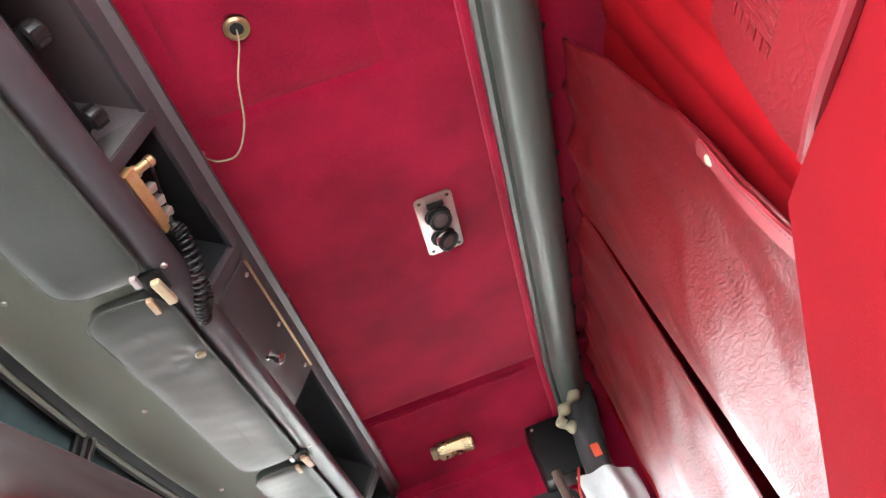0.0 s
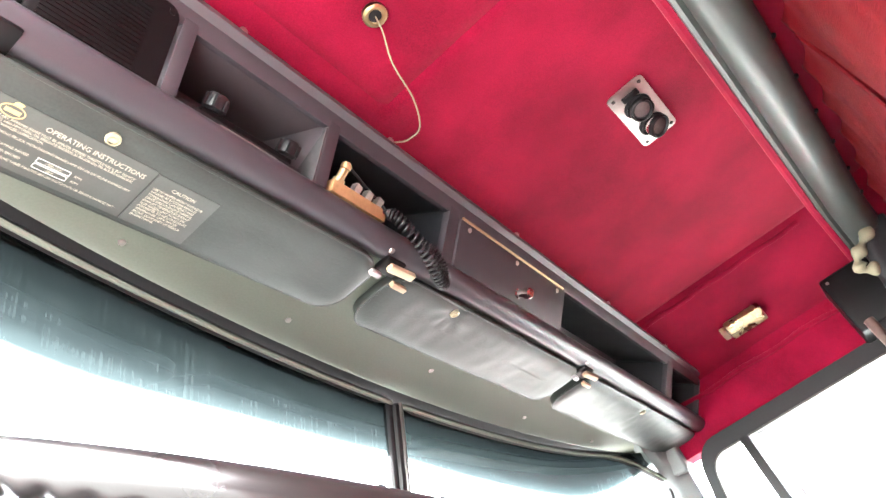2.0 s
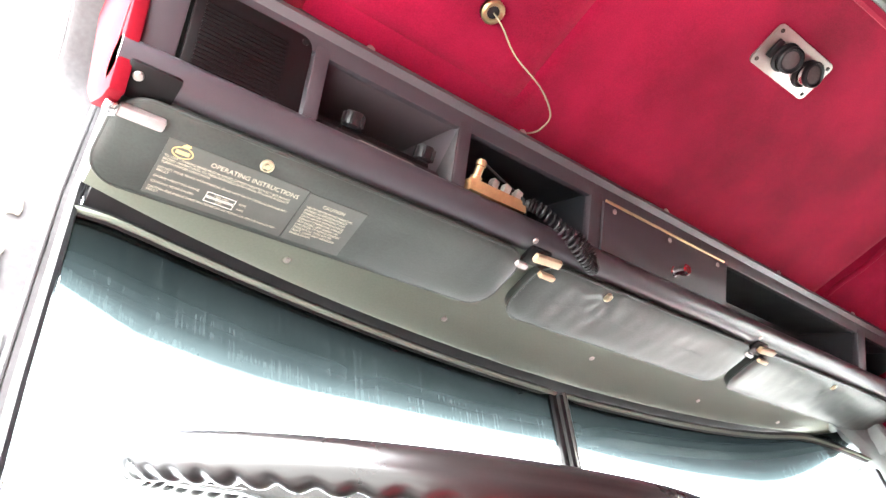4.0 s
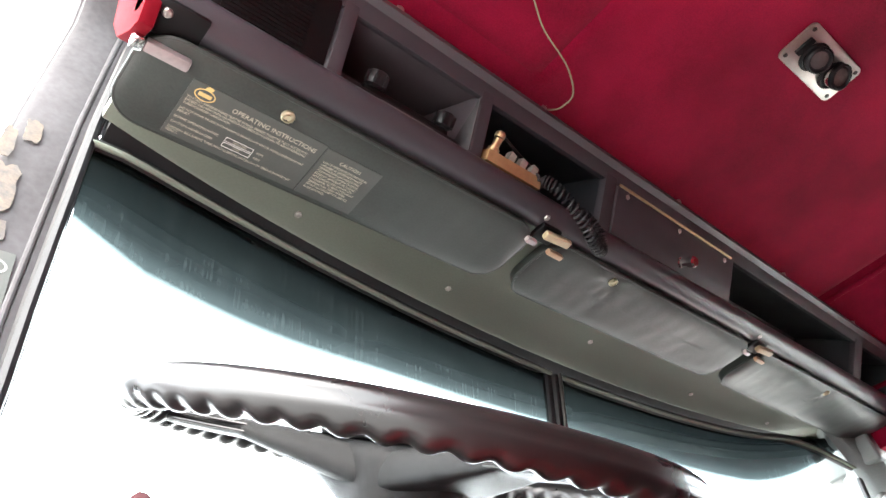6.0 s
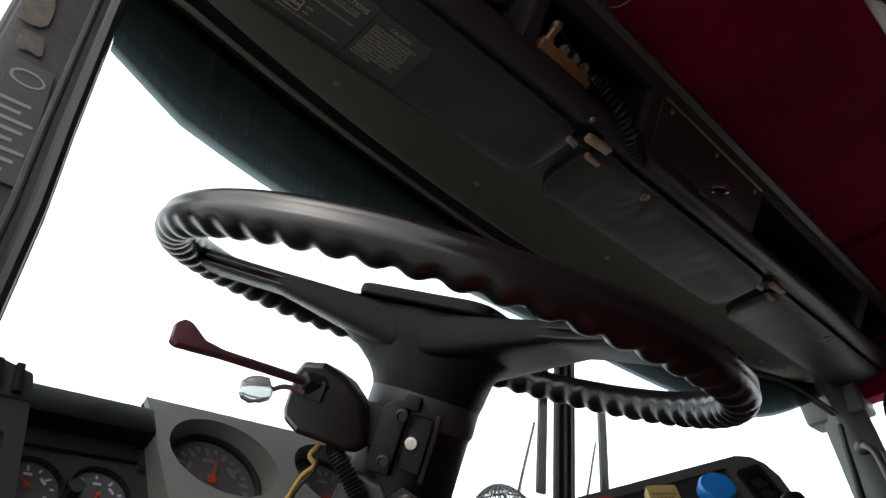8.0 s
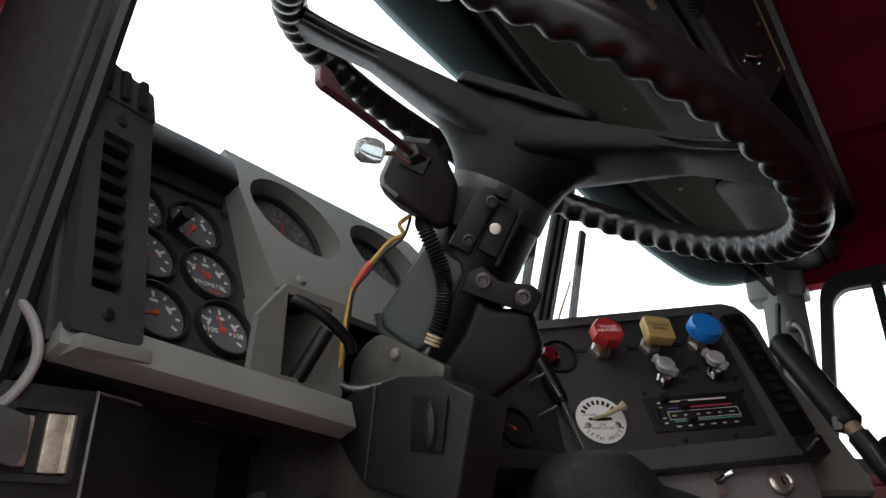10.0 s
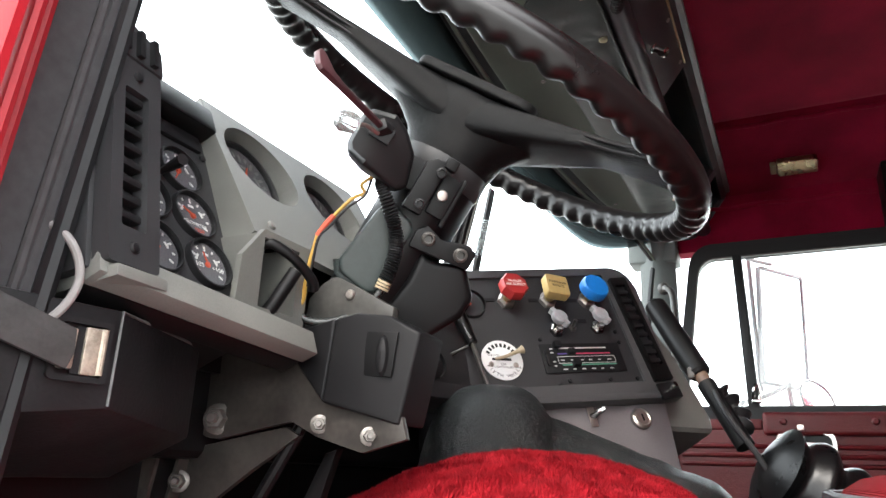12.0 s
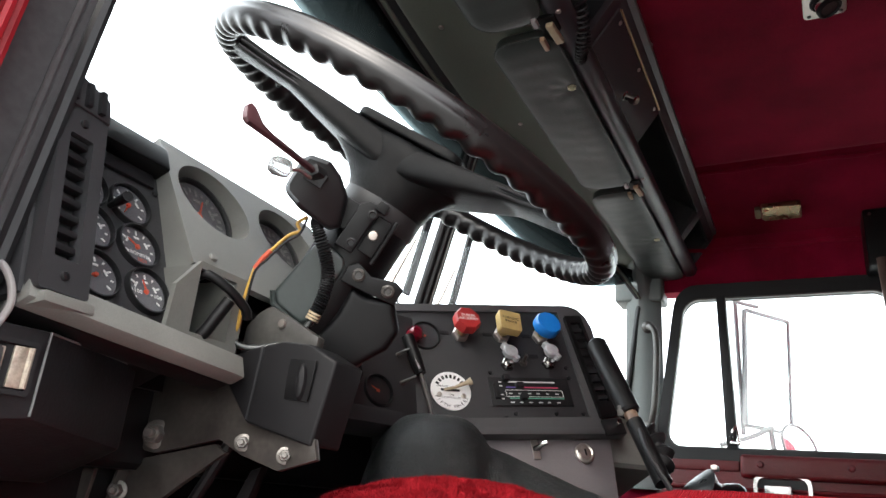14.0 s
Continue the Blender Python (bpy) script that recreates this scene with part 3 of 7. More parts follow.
def build_right_wall():
    bm = box((0.97, -1.3, 0.34), (1.03, 0.75, 1.03), 0)
    join(bm, box((0.97, -1.3, 1.48), (1.03, 0.03, 1.80), 0))
    join(bm, box((0.97, -1.3, 1.03), (1.03, -0.56, 1.48), 0))
    ob = tagged(part("wall_right", bm, VELOUR), "red trimmed passenger side of the cab", "wall", kind="structure")
    # padded roll over the window and side seam
    pts = [(0.966, 0.02 - 0.6 * i / 20, 1.60 + 0.003 * math.sin(i)) for i in range(21)]
    part("welt", tube(pts, 0.007, 8), VELOUR, ob)
    # door card
    door = empty("door", "closed passenger door trimmed in dark red vinyl", "door", (0.97, -0.25, 0.4))
    put(part("door_card", box((0.952, -0.60, 0.40), (0.972, 0.06, 1.012), 0.006, 3), VINYL, door), Matrix())
    put(part("top_roll", box((0.938, -0.60, 0.972), (0.975, -0.152, 1.030), 0.012, 4), VINYL, door, "padded dark red vinyl top roll"), Matrix())
    put(part("sill_roll", box((0.948, -0.152, 0.985), (0.973, 0.06, 1.016), 0.008, 3), VINYL, door), Matrix())
    for i in range(3):
        put(part("pleat", tube([(0.951, 0.05, 0.945 - i * 0.022), (0.951, -0.59, 0.945 - i * 0.022)], 0.006, 8), VINYL, door), Matrix())
    for y in (-0.20, -0.40):
        put(part("button", lathe([(0.009, 0), (0.009, 0.003), (0.005, 0.006)], 14, pose(0.938, y, 1.006, 0, -90, 0)), VINYL, door), Matrix())
    rim = rrect(0.180, 0.885, 0.312, 0.985, 0.026)
    inn = rrect(0.189, 0.894, 0.303, 0.976, 0.020)
    put(part("handle_bezel", ring(rim, inn, 0.012, basis((0.952, 0, 0), (0, -1, 0), (0, 0, 1)) ), DULLCHROME, door, "chrome bezel of the door handle"), Matrix())
    put(part("handle_recess", prism(rim, 0.002, 0, 2, basis((0.951, 0, 0), (0, -1, 0), (0, 0, 1))), RUBBER, door), Matrix())
    put(part("handle", box((0.935, -0.268, 0.925), (0.95, -0.205, 0.958), 0.005, 3), DULLCHROME, door, "chrome door handle paddle"), Matrix())
    # window
    win = tagged(empty("window_1", "passenger door window with vent pane in black rubber", "window", (0.97, -0.25, 1.03)), kind="structure")
    def skew(pts):
        return [(x + 0.068 * (z - 1.03) / 0.45 * (0.56 - x) / 0.6, z) for x, z in pts]
    R0 = basis((0.964, 0, 0), (0, -1, 0), (0, 0, 1))
    put(part("window_frame", ring(skew(rrect(-0.062, 1.012, 0.565, 1.492, 0.06)), skew(rrect(-0.034, 1.042, 0.530, 1.452, 0.045)), 0.045, R0 @ Matrix.Translation((0, 0, -0.03))), RUBBER, win, "black rubber window frame"), Matrix())
    put(part("inner_trim", ring(skew(rrect(-0.036, 1.039, 0.533, 1.455, 0.047)), skew(rrect(-0.030, 1.046, 0.526, 1.448, 0.042)), 0.012, R0 @ Matrix.Translation((0, 0, 0.002))), STEEL, win), Matrix())
    put(part("division_bar", prism([(0.122, 1.04), (0.150, 1.04), (0.140, 1.455), (0.116, 1.455)], 0.04, 0.004, 2, R0 @ Matrix.Translation((0, 0, -0.024))), RUBBER, win, "black bar between the vent pane and the main pane"), Matrix())
    put(part("vent_sill", box((0.95, -0.16, 1.03), (0.99, 0.03, 1.046), 0.003), RUBBER, win), Matrix())
    for a, b in ((-0.034, 0.128), (0.14, 0.53)):
        pn = put(part("pane", box((0.986, -b, 1.042), (0.990, -a, 1.452), 0), GLASS, win), Matrix())
        pn.visible_shadow = False
    lt = put(part("vent_latch", box((0.935, -0.158, 1.052), (0.955, -0.132, 1.062), 0.003), CHROME, win, "chrome vent window latch"), Matrix())
    bm = tube(spline([(0.945, -0.135, 1.06), (0.935, -0.14, 1.085), (0.94, -0.148, 1.10), (0.945, -0.152, 1.075), (0.945, -0.15, 1.06)], 5), 0.004, 8)
    put(part("latch_loop", bm, CHROME, lt), Matrix())
    # grey windscreen post and grab handle
    rows = []
    for i in range(13):
        z = 0.93 + 0.66 * i / 12
        lean = 0.02 * (z - 1.3)
        flare = 0.07 * max(0, (z - 1.43) / 0.12) ** 2
        rows.append([(0.934 - flare, 0.096 - lean, z), (0.938 - flare, 0.070, z), (0.960, 0.034, z), (1.0, 0.04, z), (1.01, 0.14 - lean, z), (0.95, 0.135 - lean, z)])
    tagged(part("pillar_right", loft(rows), PILLARGREY), "grey painted windscreen post on the passenger side", "pillar", kind="structure")
    tagged(part("pillar_corner", box((0.935, 0.026, 1.45), (1.03, 0.165, 1.75), 0.012, 3), PILLARGREY), "grey painted corner above the passenger windscreen post", "pillar", kind="structure")
    gh = empty("grab_bar", "dark metal grab bar on the windscreen post", "handle", (0.9, 0.055, 1.2))
    pts = spline([(0.905, 0.062, 1.362), (0.885, 0.05, 1.358), (0.875, 0.036, 1.33), (0.874, 0.036, 1.25), (0.878, 0.045, 1.14), (0.9, 0.06, 1.09)], 8)
    put(part("bar", tube(pts, 0.009, 12), STEEL, gh), Matrix())
    put(part("boss", lathe([(0.018, 0), (0.018, 0.006), (0.011, 0.016), (0.006, 0.02)], 18, aim((0.915, 0.066, 1.365), (0.87, 0.03, 1.36))), STEEL, gh), Matrix())
    put(part("boss", lathe([(0.018, 0), (0.018, 0.006), (0.011, 0.016)], 18, aim((0.918, 0.07, 1.088), (0.87, 0.03, 1.09))), STEEL, gh), Matrix())


# paler than the console: light on the first cubby's walls is put into the colour
LITLINING = mat("cubby_lining_lit", (0.070, 0.058, 0.064), 0.55, vary=0.2, scale=6, fine=500, bump=0.1, dist=0.0005)
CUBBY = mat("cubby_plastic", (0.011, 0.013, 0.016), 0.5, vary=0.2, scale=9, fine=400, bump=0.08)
GREYBAR = mat("pale_print", (0.20, 0.20, 0.195), 0.6, vary=0.05, bump=0)


def circle_pts(cx, cy, rx, ry, n=24):
    return [(cx + rx * math.cos(2 * math.pi * i / n), cy + ry * math.sin(2 * math.pi * i / n)) for i in range(n)]


def build_left_side():
    """Driver's post, door opening and the open door beyond it."""
    edge = [(0.34, -0.86), (0.926, -0.818), (1.02, -0.808), (1.14, -0.798), (1.21, -0.790), (1.31, -0.785), (1.40, -0.779), (1.56, -0.768), (1.74, -0.749)]
    # the post runs up and bends back over the doorway as its top rail: (x, y, z, bend)
    way = [(along(edge, 0.34 + 1.38 * i / 17), 0.134, 0.34 + 1.38 * i / 17, 0) for i in range(18)]
    way += [(-0.748, 0.130, 1.745, 12), (-0.748, 0.120, 1.775, 34), (-0.750, 0.098, 1.795, 58), (-0.755, 0.065, 1.806, 80), (-0.765, 0.02, 1.808, 90), (-0.80, -0.10, 1.800, 90), (-0.81, -0.80, 1.790, 90)]
    section = [(-0.006, 0.004), (0, 0), (0, -0.066), (-0.066, -0.086), (-0.076, -0.026), (-0.070, -0.007), (-0.062, -0.002), (-0.022, -0.001), (-0.018, 0.004)]
    def station(x, y, z, bend, a, b):
        """Point of the section: a across, b out of the post's face."""
        return Vector((x + a, y - b * math.cos(radians(bend)), z - b * math.sin(radians(bend))))
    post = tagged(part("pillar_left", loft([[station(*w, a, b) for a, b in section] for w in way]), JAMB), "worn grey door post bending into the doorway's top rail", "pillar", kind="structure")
    part("seal_lip", tube([station(*w, -0.008, 0.007) for w in way], 0.006, 8), RUBBER, post, "dark rubber door seal")
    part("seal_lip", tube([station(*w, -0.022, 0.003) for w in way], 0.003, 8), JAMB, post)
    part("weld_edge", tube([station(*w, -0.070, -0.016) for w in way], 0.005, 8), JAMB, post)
    N = basis((-0.828, 0.1335, 1.0), (1, 0, 0), (0.035, 0, 1))
    def tag(x0, x1, z0, z1, m, seed):
        rnd = random.Random(seed)
        pts = []
        for i in range(22):
            t = 2 * math.pi * i / 22
            k = 1 - 0.22 * rnd.random()
            pts.append(((x0 + x1) / 2 + (x1 - x0) / 2 * max(-1, min(1, 1.35 * math.cos(t))) * k, (z0 + z1) / 2 + (z1 - z0) / 2 * max(-1, min(1, 1.35 * math.sin(t))) * k))
        return part("paper_label", prism(pts, 0.0006, 0, 2, N), m, post, "torn paper label")
    RESIDUE = mat("label_residue", (0.095, 0.075, 0.055), 0.8, vary=0.7, scale=70, fine=300, bump=0.3, c2=(0.05, 0.047, 0.047))
    tag(-0.006, 0.010, 0.505, 0.540, RESIDUE, 3)
    tag(-0.022, -0.008, 0.475, 0.520, RESIDUE, 5)
    tag(-0.020, 0.004, 0.405, 0.470, RESIDUE, 8)
    tag(-0.014, 0.006, 0.375, 0.40, RESIDUE, 11)
    plate = part("data_plate", prism([(-0.014, 0.250), (0.018, 0.250), (0.018, 0.366), (-0.014, 0.366)], 0.0008, 0, 2, N), LABELBLACK, post, "black printed data plate")
    M = N @ Matrix.Translation((0, 0, 0.0008))
    bm = bmesh.new()
    for i in range(8):
        join(bm, box((-0.011, 0.258 + i * 0.009, 0.0), (-0.011 + 0.016 + 0.010 * ((i * 7) % 3) / 2, 0.2612 + i * 0.009, 0.0004), 0, 2))
    bm.transform(M)
    part("print_bars", bm, GREYBAR, plate)
    part("emblem", ring(circle_pts(0.002, 0.349, 0.0125, 0.0085), circle_pts(0.002, 0.349, 0.0105, 0.0065), 0.0004, M), GREYBAR, plate)
    # wall behind the door opening and roof rail over it
    # unseen wall reaches forward past the seat to keep daylight off seat and curtain
    bm = box((-0.93, -1.3, 0.34), (-0.89, -0.47, 1.74), 0)
    join(bm, box((-0.90, -0.80, 0.30), (-0.82, 0.13, 0.50), 0.01))
    join(bm, box((-0.90, -0.80, 0.30), (-0.86, -0.47, 1.74), 0.004))
    tagged(part("wall_left", bm, VELOUR), "red trimmed driver side, its unseen wall brought forward to cut daylight", "wall", kind="structure")
    # short red end trim of the headliner beside the console
    tagged(part("trim", prism([(-0.62, 1.80), (0.05, 1.80), (0.045, 1.62), (0.02, 1.56), (-0.018, 1.515), (-0.04, 1.50), (-0.07, 1.55), (-0.12, 1.66), (-0.62, 1.69)], 0.014, 0.003, 2, Matrix(((0, 0, 1, -0.800), (1, 0, 0, 0), (0, 1, 0, 0), (0, 0, 0, 1)))), mat("dark_red_trim", (0.10, 0.002, 0.006), 0.9, spec=0.05)), "red velour end trim beside the overhead console", "trim", kind="structure")
    # open driver door, swung forward
    door = empty("door", "open driver door with glossy red inner edge", "door", (-0.86, 0.23, 0.5))
    D = Matrix(((1, 0, 0.0625, -0.9355), (0, 1, 0, 0.10), (0, 0, 1, 0), (0, 0, 0, 1))) @ pose(0, 0, 0, 0, 0, 138)
    put(part("door_skin", box((0.0, 0.0, 0.40), (0.86, 0.045, 1.25), 0.008, 3, D), REDPAINT, door), Matrix())
    put(part("window_surround", box((0.81, 0.004, 1.25), (0.86, 0.04, 1.55), 0.006, 3, D), REDPAINT, door), Matrix())
    put(part("window_surround", box((0.30, 0.004, 1.55), (0.86, 0.04, 1.60), 0.006, 3, D), REDPAINT, door), Matrix())
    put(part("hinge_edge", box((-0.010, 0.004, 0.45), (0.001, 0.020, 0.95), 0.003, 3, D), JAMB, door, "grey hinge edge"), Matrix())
    for y in (0.014, 0.030):
        put(part("moulding", tube([D @ Vector((0.0, y, z)) for z in (0.45, 0.85, 1.24)], 0.004, 8), REDPAINT, door, "raised red moulding"), Matrix())
    for x in (0.02, 0.045):
        put(part("moulding", tube([D @ Vector((x, 0.045, z)) for z in (0.45, 0.85, 1.24)], 0.005, 8), REDPAINT, door, "raised red moulding"), Matrix())


def build_windscreen():
    ws = tagged(empty("windscreen", "two-piece windscreen with a dark outside visor drawn on its glass", "windscreen", (0.05, 0.25, 1.0)), kind="structure")
    halves = ((-0.776, 0.018), (0.046, 0.940))
    for a, b in halves:
        def fn(s, t, a=a, b=b):
            x, z = a + (b - a) * s, 0.95 + 0.58 * t
            return Vector((x, glass_y(x, z), z))
        pn = put(part("pane", sheet(fn, 24, 8), GLASS, ws), Matrix())
        pn.visible_shadow = False
        # band on the pane stands in for a dark visor outside
        def low(x):
            return 1.446 + 0.052 * min(0, x) - 0.013 * math.exp(-((x + 0.56) / 0.17) ** 2) + 0.30 * max(0, -0.70 - x) - 0.03 * max(0, min(x, 0.6)) + max(0, x - 0.6) ** 2 * 0.75
        def tn(s, t, a=a, b=b):
            x = a + (b - a) * s
            z0 = min(low(x), 1.52)
            z = z0 + (1.535 - z0) * t
            return Vector((x, glass_y(x, z) - 0.003, z))
        tp = put(part("visor_band", sheet(tn, 40, 8, uv=True), TINT, ws, "dark blue-green tinted band"), Matrix())
        tp.visible_shadow = False
        # rubber gasket round the half
        pts = []
        n = 24
        top = [(a + (b - a) * i / n, 1.538) for i in range(n + 1)]
        if b > 0.5:
            top = [(x, z - 0.085 * max(0, (x - 0.74) / 0.20) ** 2.4) for x, z in top]
        right = [(b, top[-1][1] + (0.95 - top[-1][1]) * i / 8) for i in range(1, 9)]
        left = [(a, 0.95 + (top[0][1] - 0.95) * i / 8) for i in range(8)]
        path = left + top + right if b > 0.5 else top + right
        put(part("gasket", tube([(x, glass_y(x, z) - 0.002, z) for x, z in path], 0.0085, 10), RUBBER, ws, "black rubber gasket"), Matrix())
        strip = [(x, glass_y(x, z) - 0.010, z - 0.006) for x, z in top]
        put(part("trim_strip", tube(strip, 0.0036, 8), HEADERGREY, ws, "thin pale trim strip"), Matrix())
    bar = [(0.032, glass_y(0.032, z) - 0.006, z) for z in (0.95, 1.1, 1.25, 1.4, 1.53)]
    put(part("division_bar", tube(bar, 0.013, 10), RUBBER, ws, "black centre division bar"), Matrix())
    bar = [(0.032, glass_y(0.032, z) - 0.020, z) for z in (0.95, 1.1, 1.25, 1.4, 1.53)]
    put(part("bar_cover", tube(bar, 0.0035, 8), STEEL, ws), Matrix())
    # dark filler between glass and header, and the lower cowl
    def fill(s, t):
        x = -0.766 + 1.726 * s
        y0, y1 = header_y(x) - 0.002, glass_y(x, 1.53) + 0.02
        return Vector((x, y0 + (y1 - y0) * t, 1.556 - 0.012 * t))
    tagged(part("header_channel", sheet(fill, 40, 3, 0.01), RUBBER), "black rubber channel above the windscreen", "trim", kind="structure")
    bm = box((-0.80, 0.245, 0.60), (0.97, 0.75, 0.955), 0.01)
    tagged(part("cowl", bm, DARKPLASTIC), "dark bulkhead under the windscreen", "bulkhead", kind="structure")
    def roof(s, t):
        x = -0.762 + 1.742 * s
        return Vector((x, -0.10 + (glass_y(x, 1.55) + 0.125) * t, 1.742 - 0.15 * t ** 3))
    tagged(part("roof_front", sheet(roof, 30, 10, 0.01), DARKPLASTIC), "dark inner skin of the cab roof front", "roof", kind="structure")
    # wipers outside
    for (x1, z1), (x0, z0) in (((0.061, 1.42), (-0.085, 1.05)), ((0.24, 1.42), (0.095, 1.05))):
        w = empty("wiper", "parked windscreen wiper outside the glass", "wiper", (x0, 0.34, z0), "windscreen wipers")
        put(part("arm", tube([(x0, 0.37, z0), ((x0 + x1) / 2, 0.345, (z0 + z1) / 2), (x1 - 0.03, 0.33, z1 - 0.09)], [0.006, 0.005, 0.004], 8), ALU, w), Matrix())
        put(part("blade", box((-0.004, -0.012, -0.11), (0.004, 0.004, 0.13), 0.002, 2, aim((x1 - 0.025, 0.322, z1 - 0.1), (x1, 0.315, z1))), RUBBER, w), Matrix())


def build_header():
    bm = bmesh.new()
    n = 40
    def ring_at(x):
        yf, yr = header_y(x), -0.045
        return [(x, yr, 1.552), (x, yf - 0.008, 1.552), (x, yf, 1.556), (x, yf, 1.57), (x, yr, 1.572)]
    bm.free()
    ob = empty("header_panel", "grey-green painted metal panel above the windscreen", "panel", (0.1, 0.05, 1.552))
    put(part("panel_sheet", loft([ring_at(-0.776 + 1.756 * i / n) for i in range(n + 1)]), HEADERGREY, ob), Matrix())
    for x, y in ((-0.537, 0.122), (-0.275, 0.138), (0.041, 0.126), (0.391, 0.148), (0.70, 0.142)):
        put(screw(ob, pose(x, y, 1.552, 180, 0, 0), 0.0046, ALU), Matrix())


def build_console():
    con = empty("overhead_console", "brown-black plastic overhead console with open cubbies", "console", (0.1, -0.05, 1.55))
    W = Matrix()
    prof = [(-0.098, 1.735), (-0.1285, 1.650), (-0.127, 1.643), (-0.116, 1.640), (-0.085, 1.735)]
    put(part("top_strip", loft([[(x, y, z) for y, z in prof] for x in (-0.80, 0.1, 0.975)]), mat("strip_paint", (0.062, 0.057, 0.062), 0.45, vary=0.12, scale=5, fine=300, bump=0.05), con, "grey-brown metal strip along the headliner"), W)
    for x in (-0.549, -0.298, 0.036, 0.408, 0.74):
        put(screw(con, basis((x, -0.1225, 1.664), (1, 0, 0), (0, -0.34, 0.94)), 0.0055, ALU), W)
    # face frame: rails and mullions
    bm = box((-0.80, 0.080, -0.012), (0.975, 0.104, 0), 0.003, 2)
    join(bm, box((-0.80, -0.022, -0.012), (0.975, 0.002, 0), 0.003, 2))
    for a, b in ((-0.80, -0.752), (-0.618, -0.600), (-0.412, -0.392), (-0.160, -0.134), (0.196, 0.206), (0.735, 0.775), (0.962, 0.975)):
        join(bm, box((a, -0.01, -0.012), (b, 0.09, 0.001), 0.003, 2))
    put(part("face_frame", bm, BROWNBLACK, con), FACE)
    # cubby boxes
    for a, b in ((-0.600, -0.412), (-0.392, -0.160), (0.206, 0.735), (0.775, 0.962)):
        inner = LITLINING if a < -0.5 else CUBBY
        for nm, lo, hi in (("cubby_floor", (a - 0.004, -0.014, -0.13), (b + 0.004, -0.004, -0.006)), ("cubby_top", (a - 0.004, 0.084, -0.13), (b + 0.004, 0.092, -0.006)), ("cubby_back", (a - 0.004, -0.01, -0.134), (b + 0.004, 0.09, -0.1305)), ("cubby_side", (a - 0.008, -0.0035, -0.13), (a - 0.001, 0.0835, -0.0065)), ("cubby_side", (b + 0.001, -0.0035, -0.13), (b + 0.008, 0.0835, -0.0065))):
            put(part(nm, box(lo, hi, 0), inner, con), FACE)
    # speaker grille
    g = put(part("grille", prism(rrect(-0.748, -0.012, -0.622, 0.092, 0.014), 0.006, 0.002, 2), DARKPLASTIC, con, "black ribbed speaker grille"), FACE @ Matrix.Translation((0, 0, -0.004)))
    for i in range(17):
        v = 0.0 + i * 0.0046
        part("rib", box((-0.738, v, 0.0055), (-0.650, v + 0.0018, 0.0075), 0), DARKPLASTIC, g)
    for u, v in ((-0.738, 0.084), (-0.632, 0.084), (-0.738, -0.004), (-0.632, -0.004)):
        part("screw", lathe([(0.0035, 0.005), (0.0035, 0.0075), (0.002, 0.008)], 10, pose(u, v, 0)), DARKPLASTIC, g)
    # glovebox door
    d = put(part("flap_door", box((-0.134, 0.004, -0.004), (0.196, 0.079, 0.004), 0.002, 2), BROWNBLACK, con, "dark brown flap door with a chrome knob"), FACE)
    part("hinge", tube([(-0.13, 0.081, 0.004), (0.19, 0.081, 0.004)], 0.0022, 8), BRASS, d)
    for u in (-0.11, 0.03, 0.17):
        part("screw", lathe([(0.004, 0.004), (0.004, 0.0055), (0.002, 0.0065)], 10, pose(u, 0.070, 0)), ALU, d)
    part("knob", lathe([(0.009, 0.004), (0.007, 0.006), (0.006, 0.016), (0.0095, 0.018), (0.0095, 0.027), (0.007, 0.030)], 18, pose(0.046, 0.022, 0)), CHROME, d, "chrome knob")
    # padded nose
    prof = [(0.021 * math.cos(2 * math.pi * k / 28), 0.020 * math.sin(2 * math.pi * k / 28)) for k in range(28)]
    put(part("padded_nose", loft([[(x, -0.046 + u, 1.545 + v) for u, v in prof] for x in [-0.80 + 1.775 * i / 12 for i in range(13)]]), mat("nose_vinyl", (0.036, 0.032, 0.037), 0.36, vary=0.15, scale=7, fine=500, bump=0.12, dist=0.0005), con, "padded dark vinyl lower edge"), W)
    # radio bracket in first cubby
    rb = empty("radio_bracket", "black radio mounting bracket with two thumb screws", "bracket", (-0.51, -0.02, 1.57))
    put(part("bracket_plate", box((-0.597, -0.012, -0.060), (-0.428, 0.013, -0.006), 0.004, 2), RUBBER, rb), FACE)
    put(part("bracket_plate", box((-0.565, 0.012, -0.050), (-0.44, 0.022, -0.012), 0.004, 2), DARKPLASTIC, rb), FACE)
    put(part("pale_strip", box((-0.545, -0.001, -0.006), (-0.468, 0.0075, -0.002), 0.001), mat("pale_strip", (0.18, 0.155, 0.15), 0.5), rb, "pale metal strip"), FACE)
    for u in (-0.553, -0.452):
        k = put(part("thumb_screw", lathe([(0.009, 0), (0.012, 0.003), (0.012, 0.016), (0.010, 0.019)], 12, pose(0, 0, 0, -75, 0, 0)), RUBBER, rb), FACE @ Matrix.Translation((u, 0.020, -0.012)))
        for j in range(6):
            a = j * math.pi / 3
            part("rib", box((-0.002, -0.002, 0.003), (0.002, 0.002, 0.016), 0.0005, 2, pose(0, 0, 0, -75, 0, 0) @ pose(0.012 * math.cos(a), 0.012 * math.sin(a), 0)), RUBBER, k)
    tri = empty("gusset", "grey sheet-metal gusset in the cubby", "bracket", (-0.41, -0.06, 1.58))
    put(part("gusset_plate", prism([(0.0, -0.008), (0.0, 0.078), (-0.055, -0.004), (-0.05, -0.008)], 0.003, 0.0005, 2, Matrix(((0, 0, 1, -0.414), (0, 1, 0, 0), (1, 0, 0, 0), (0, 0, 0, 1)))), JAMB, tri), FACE)
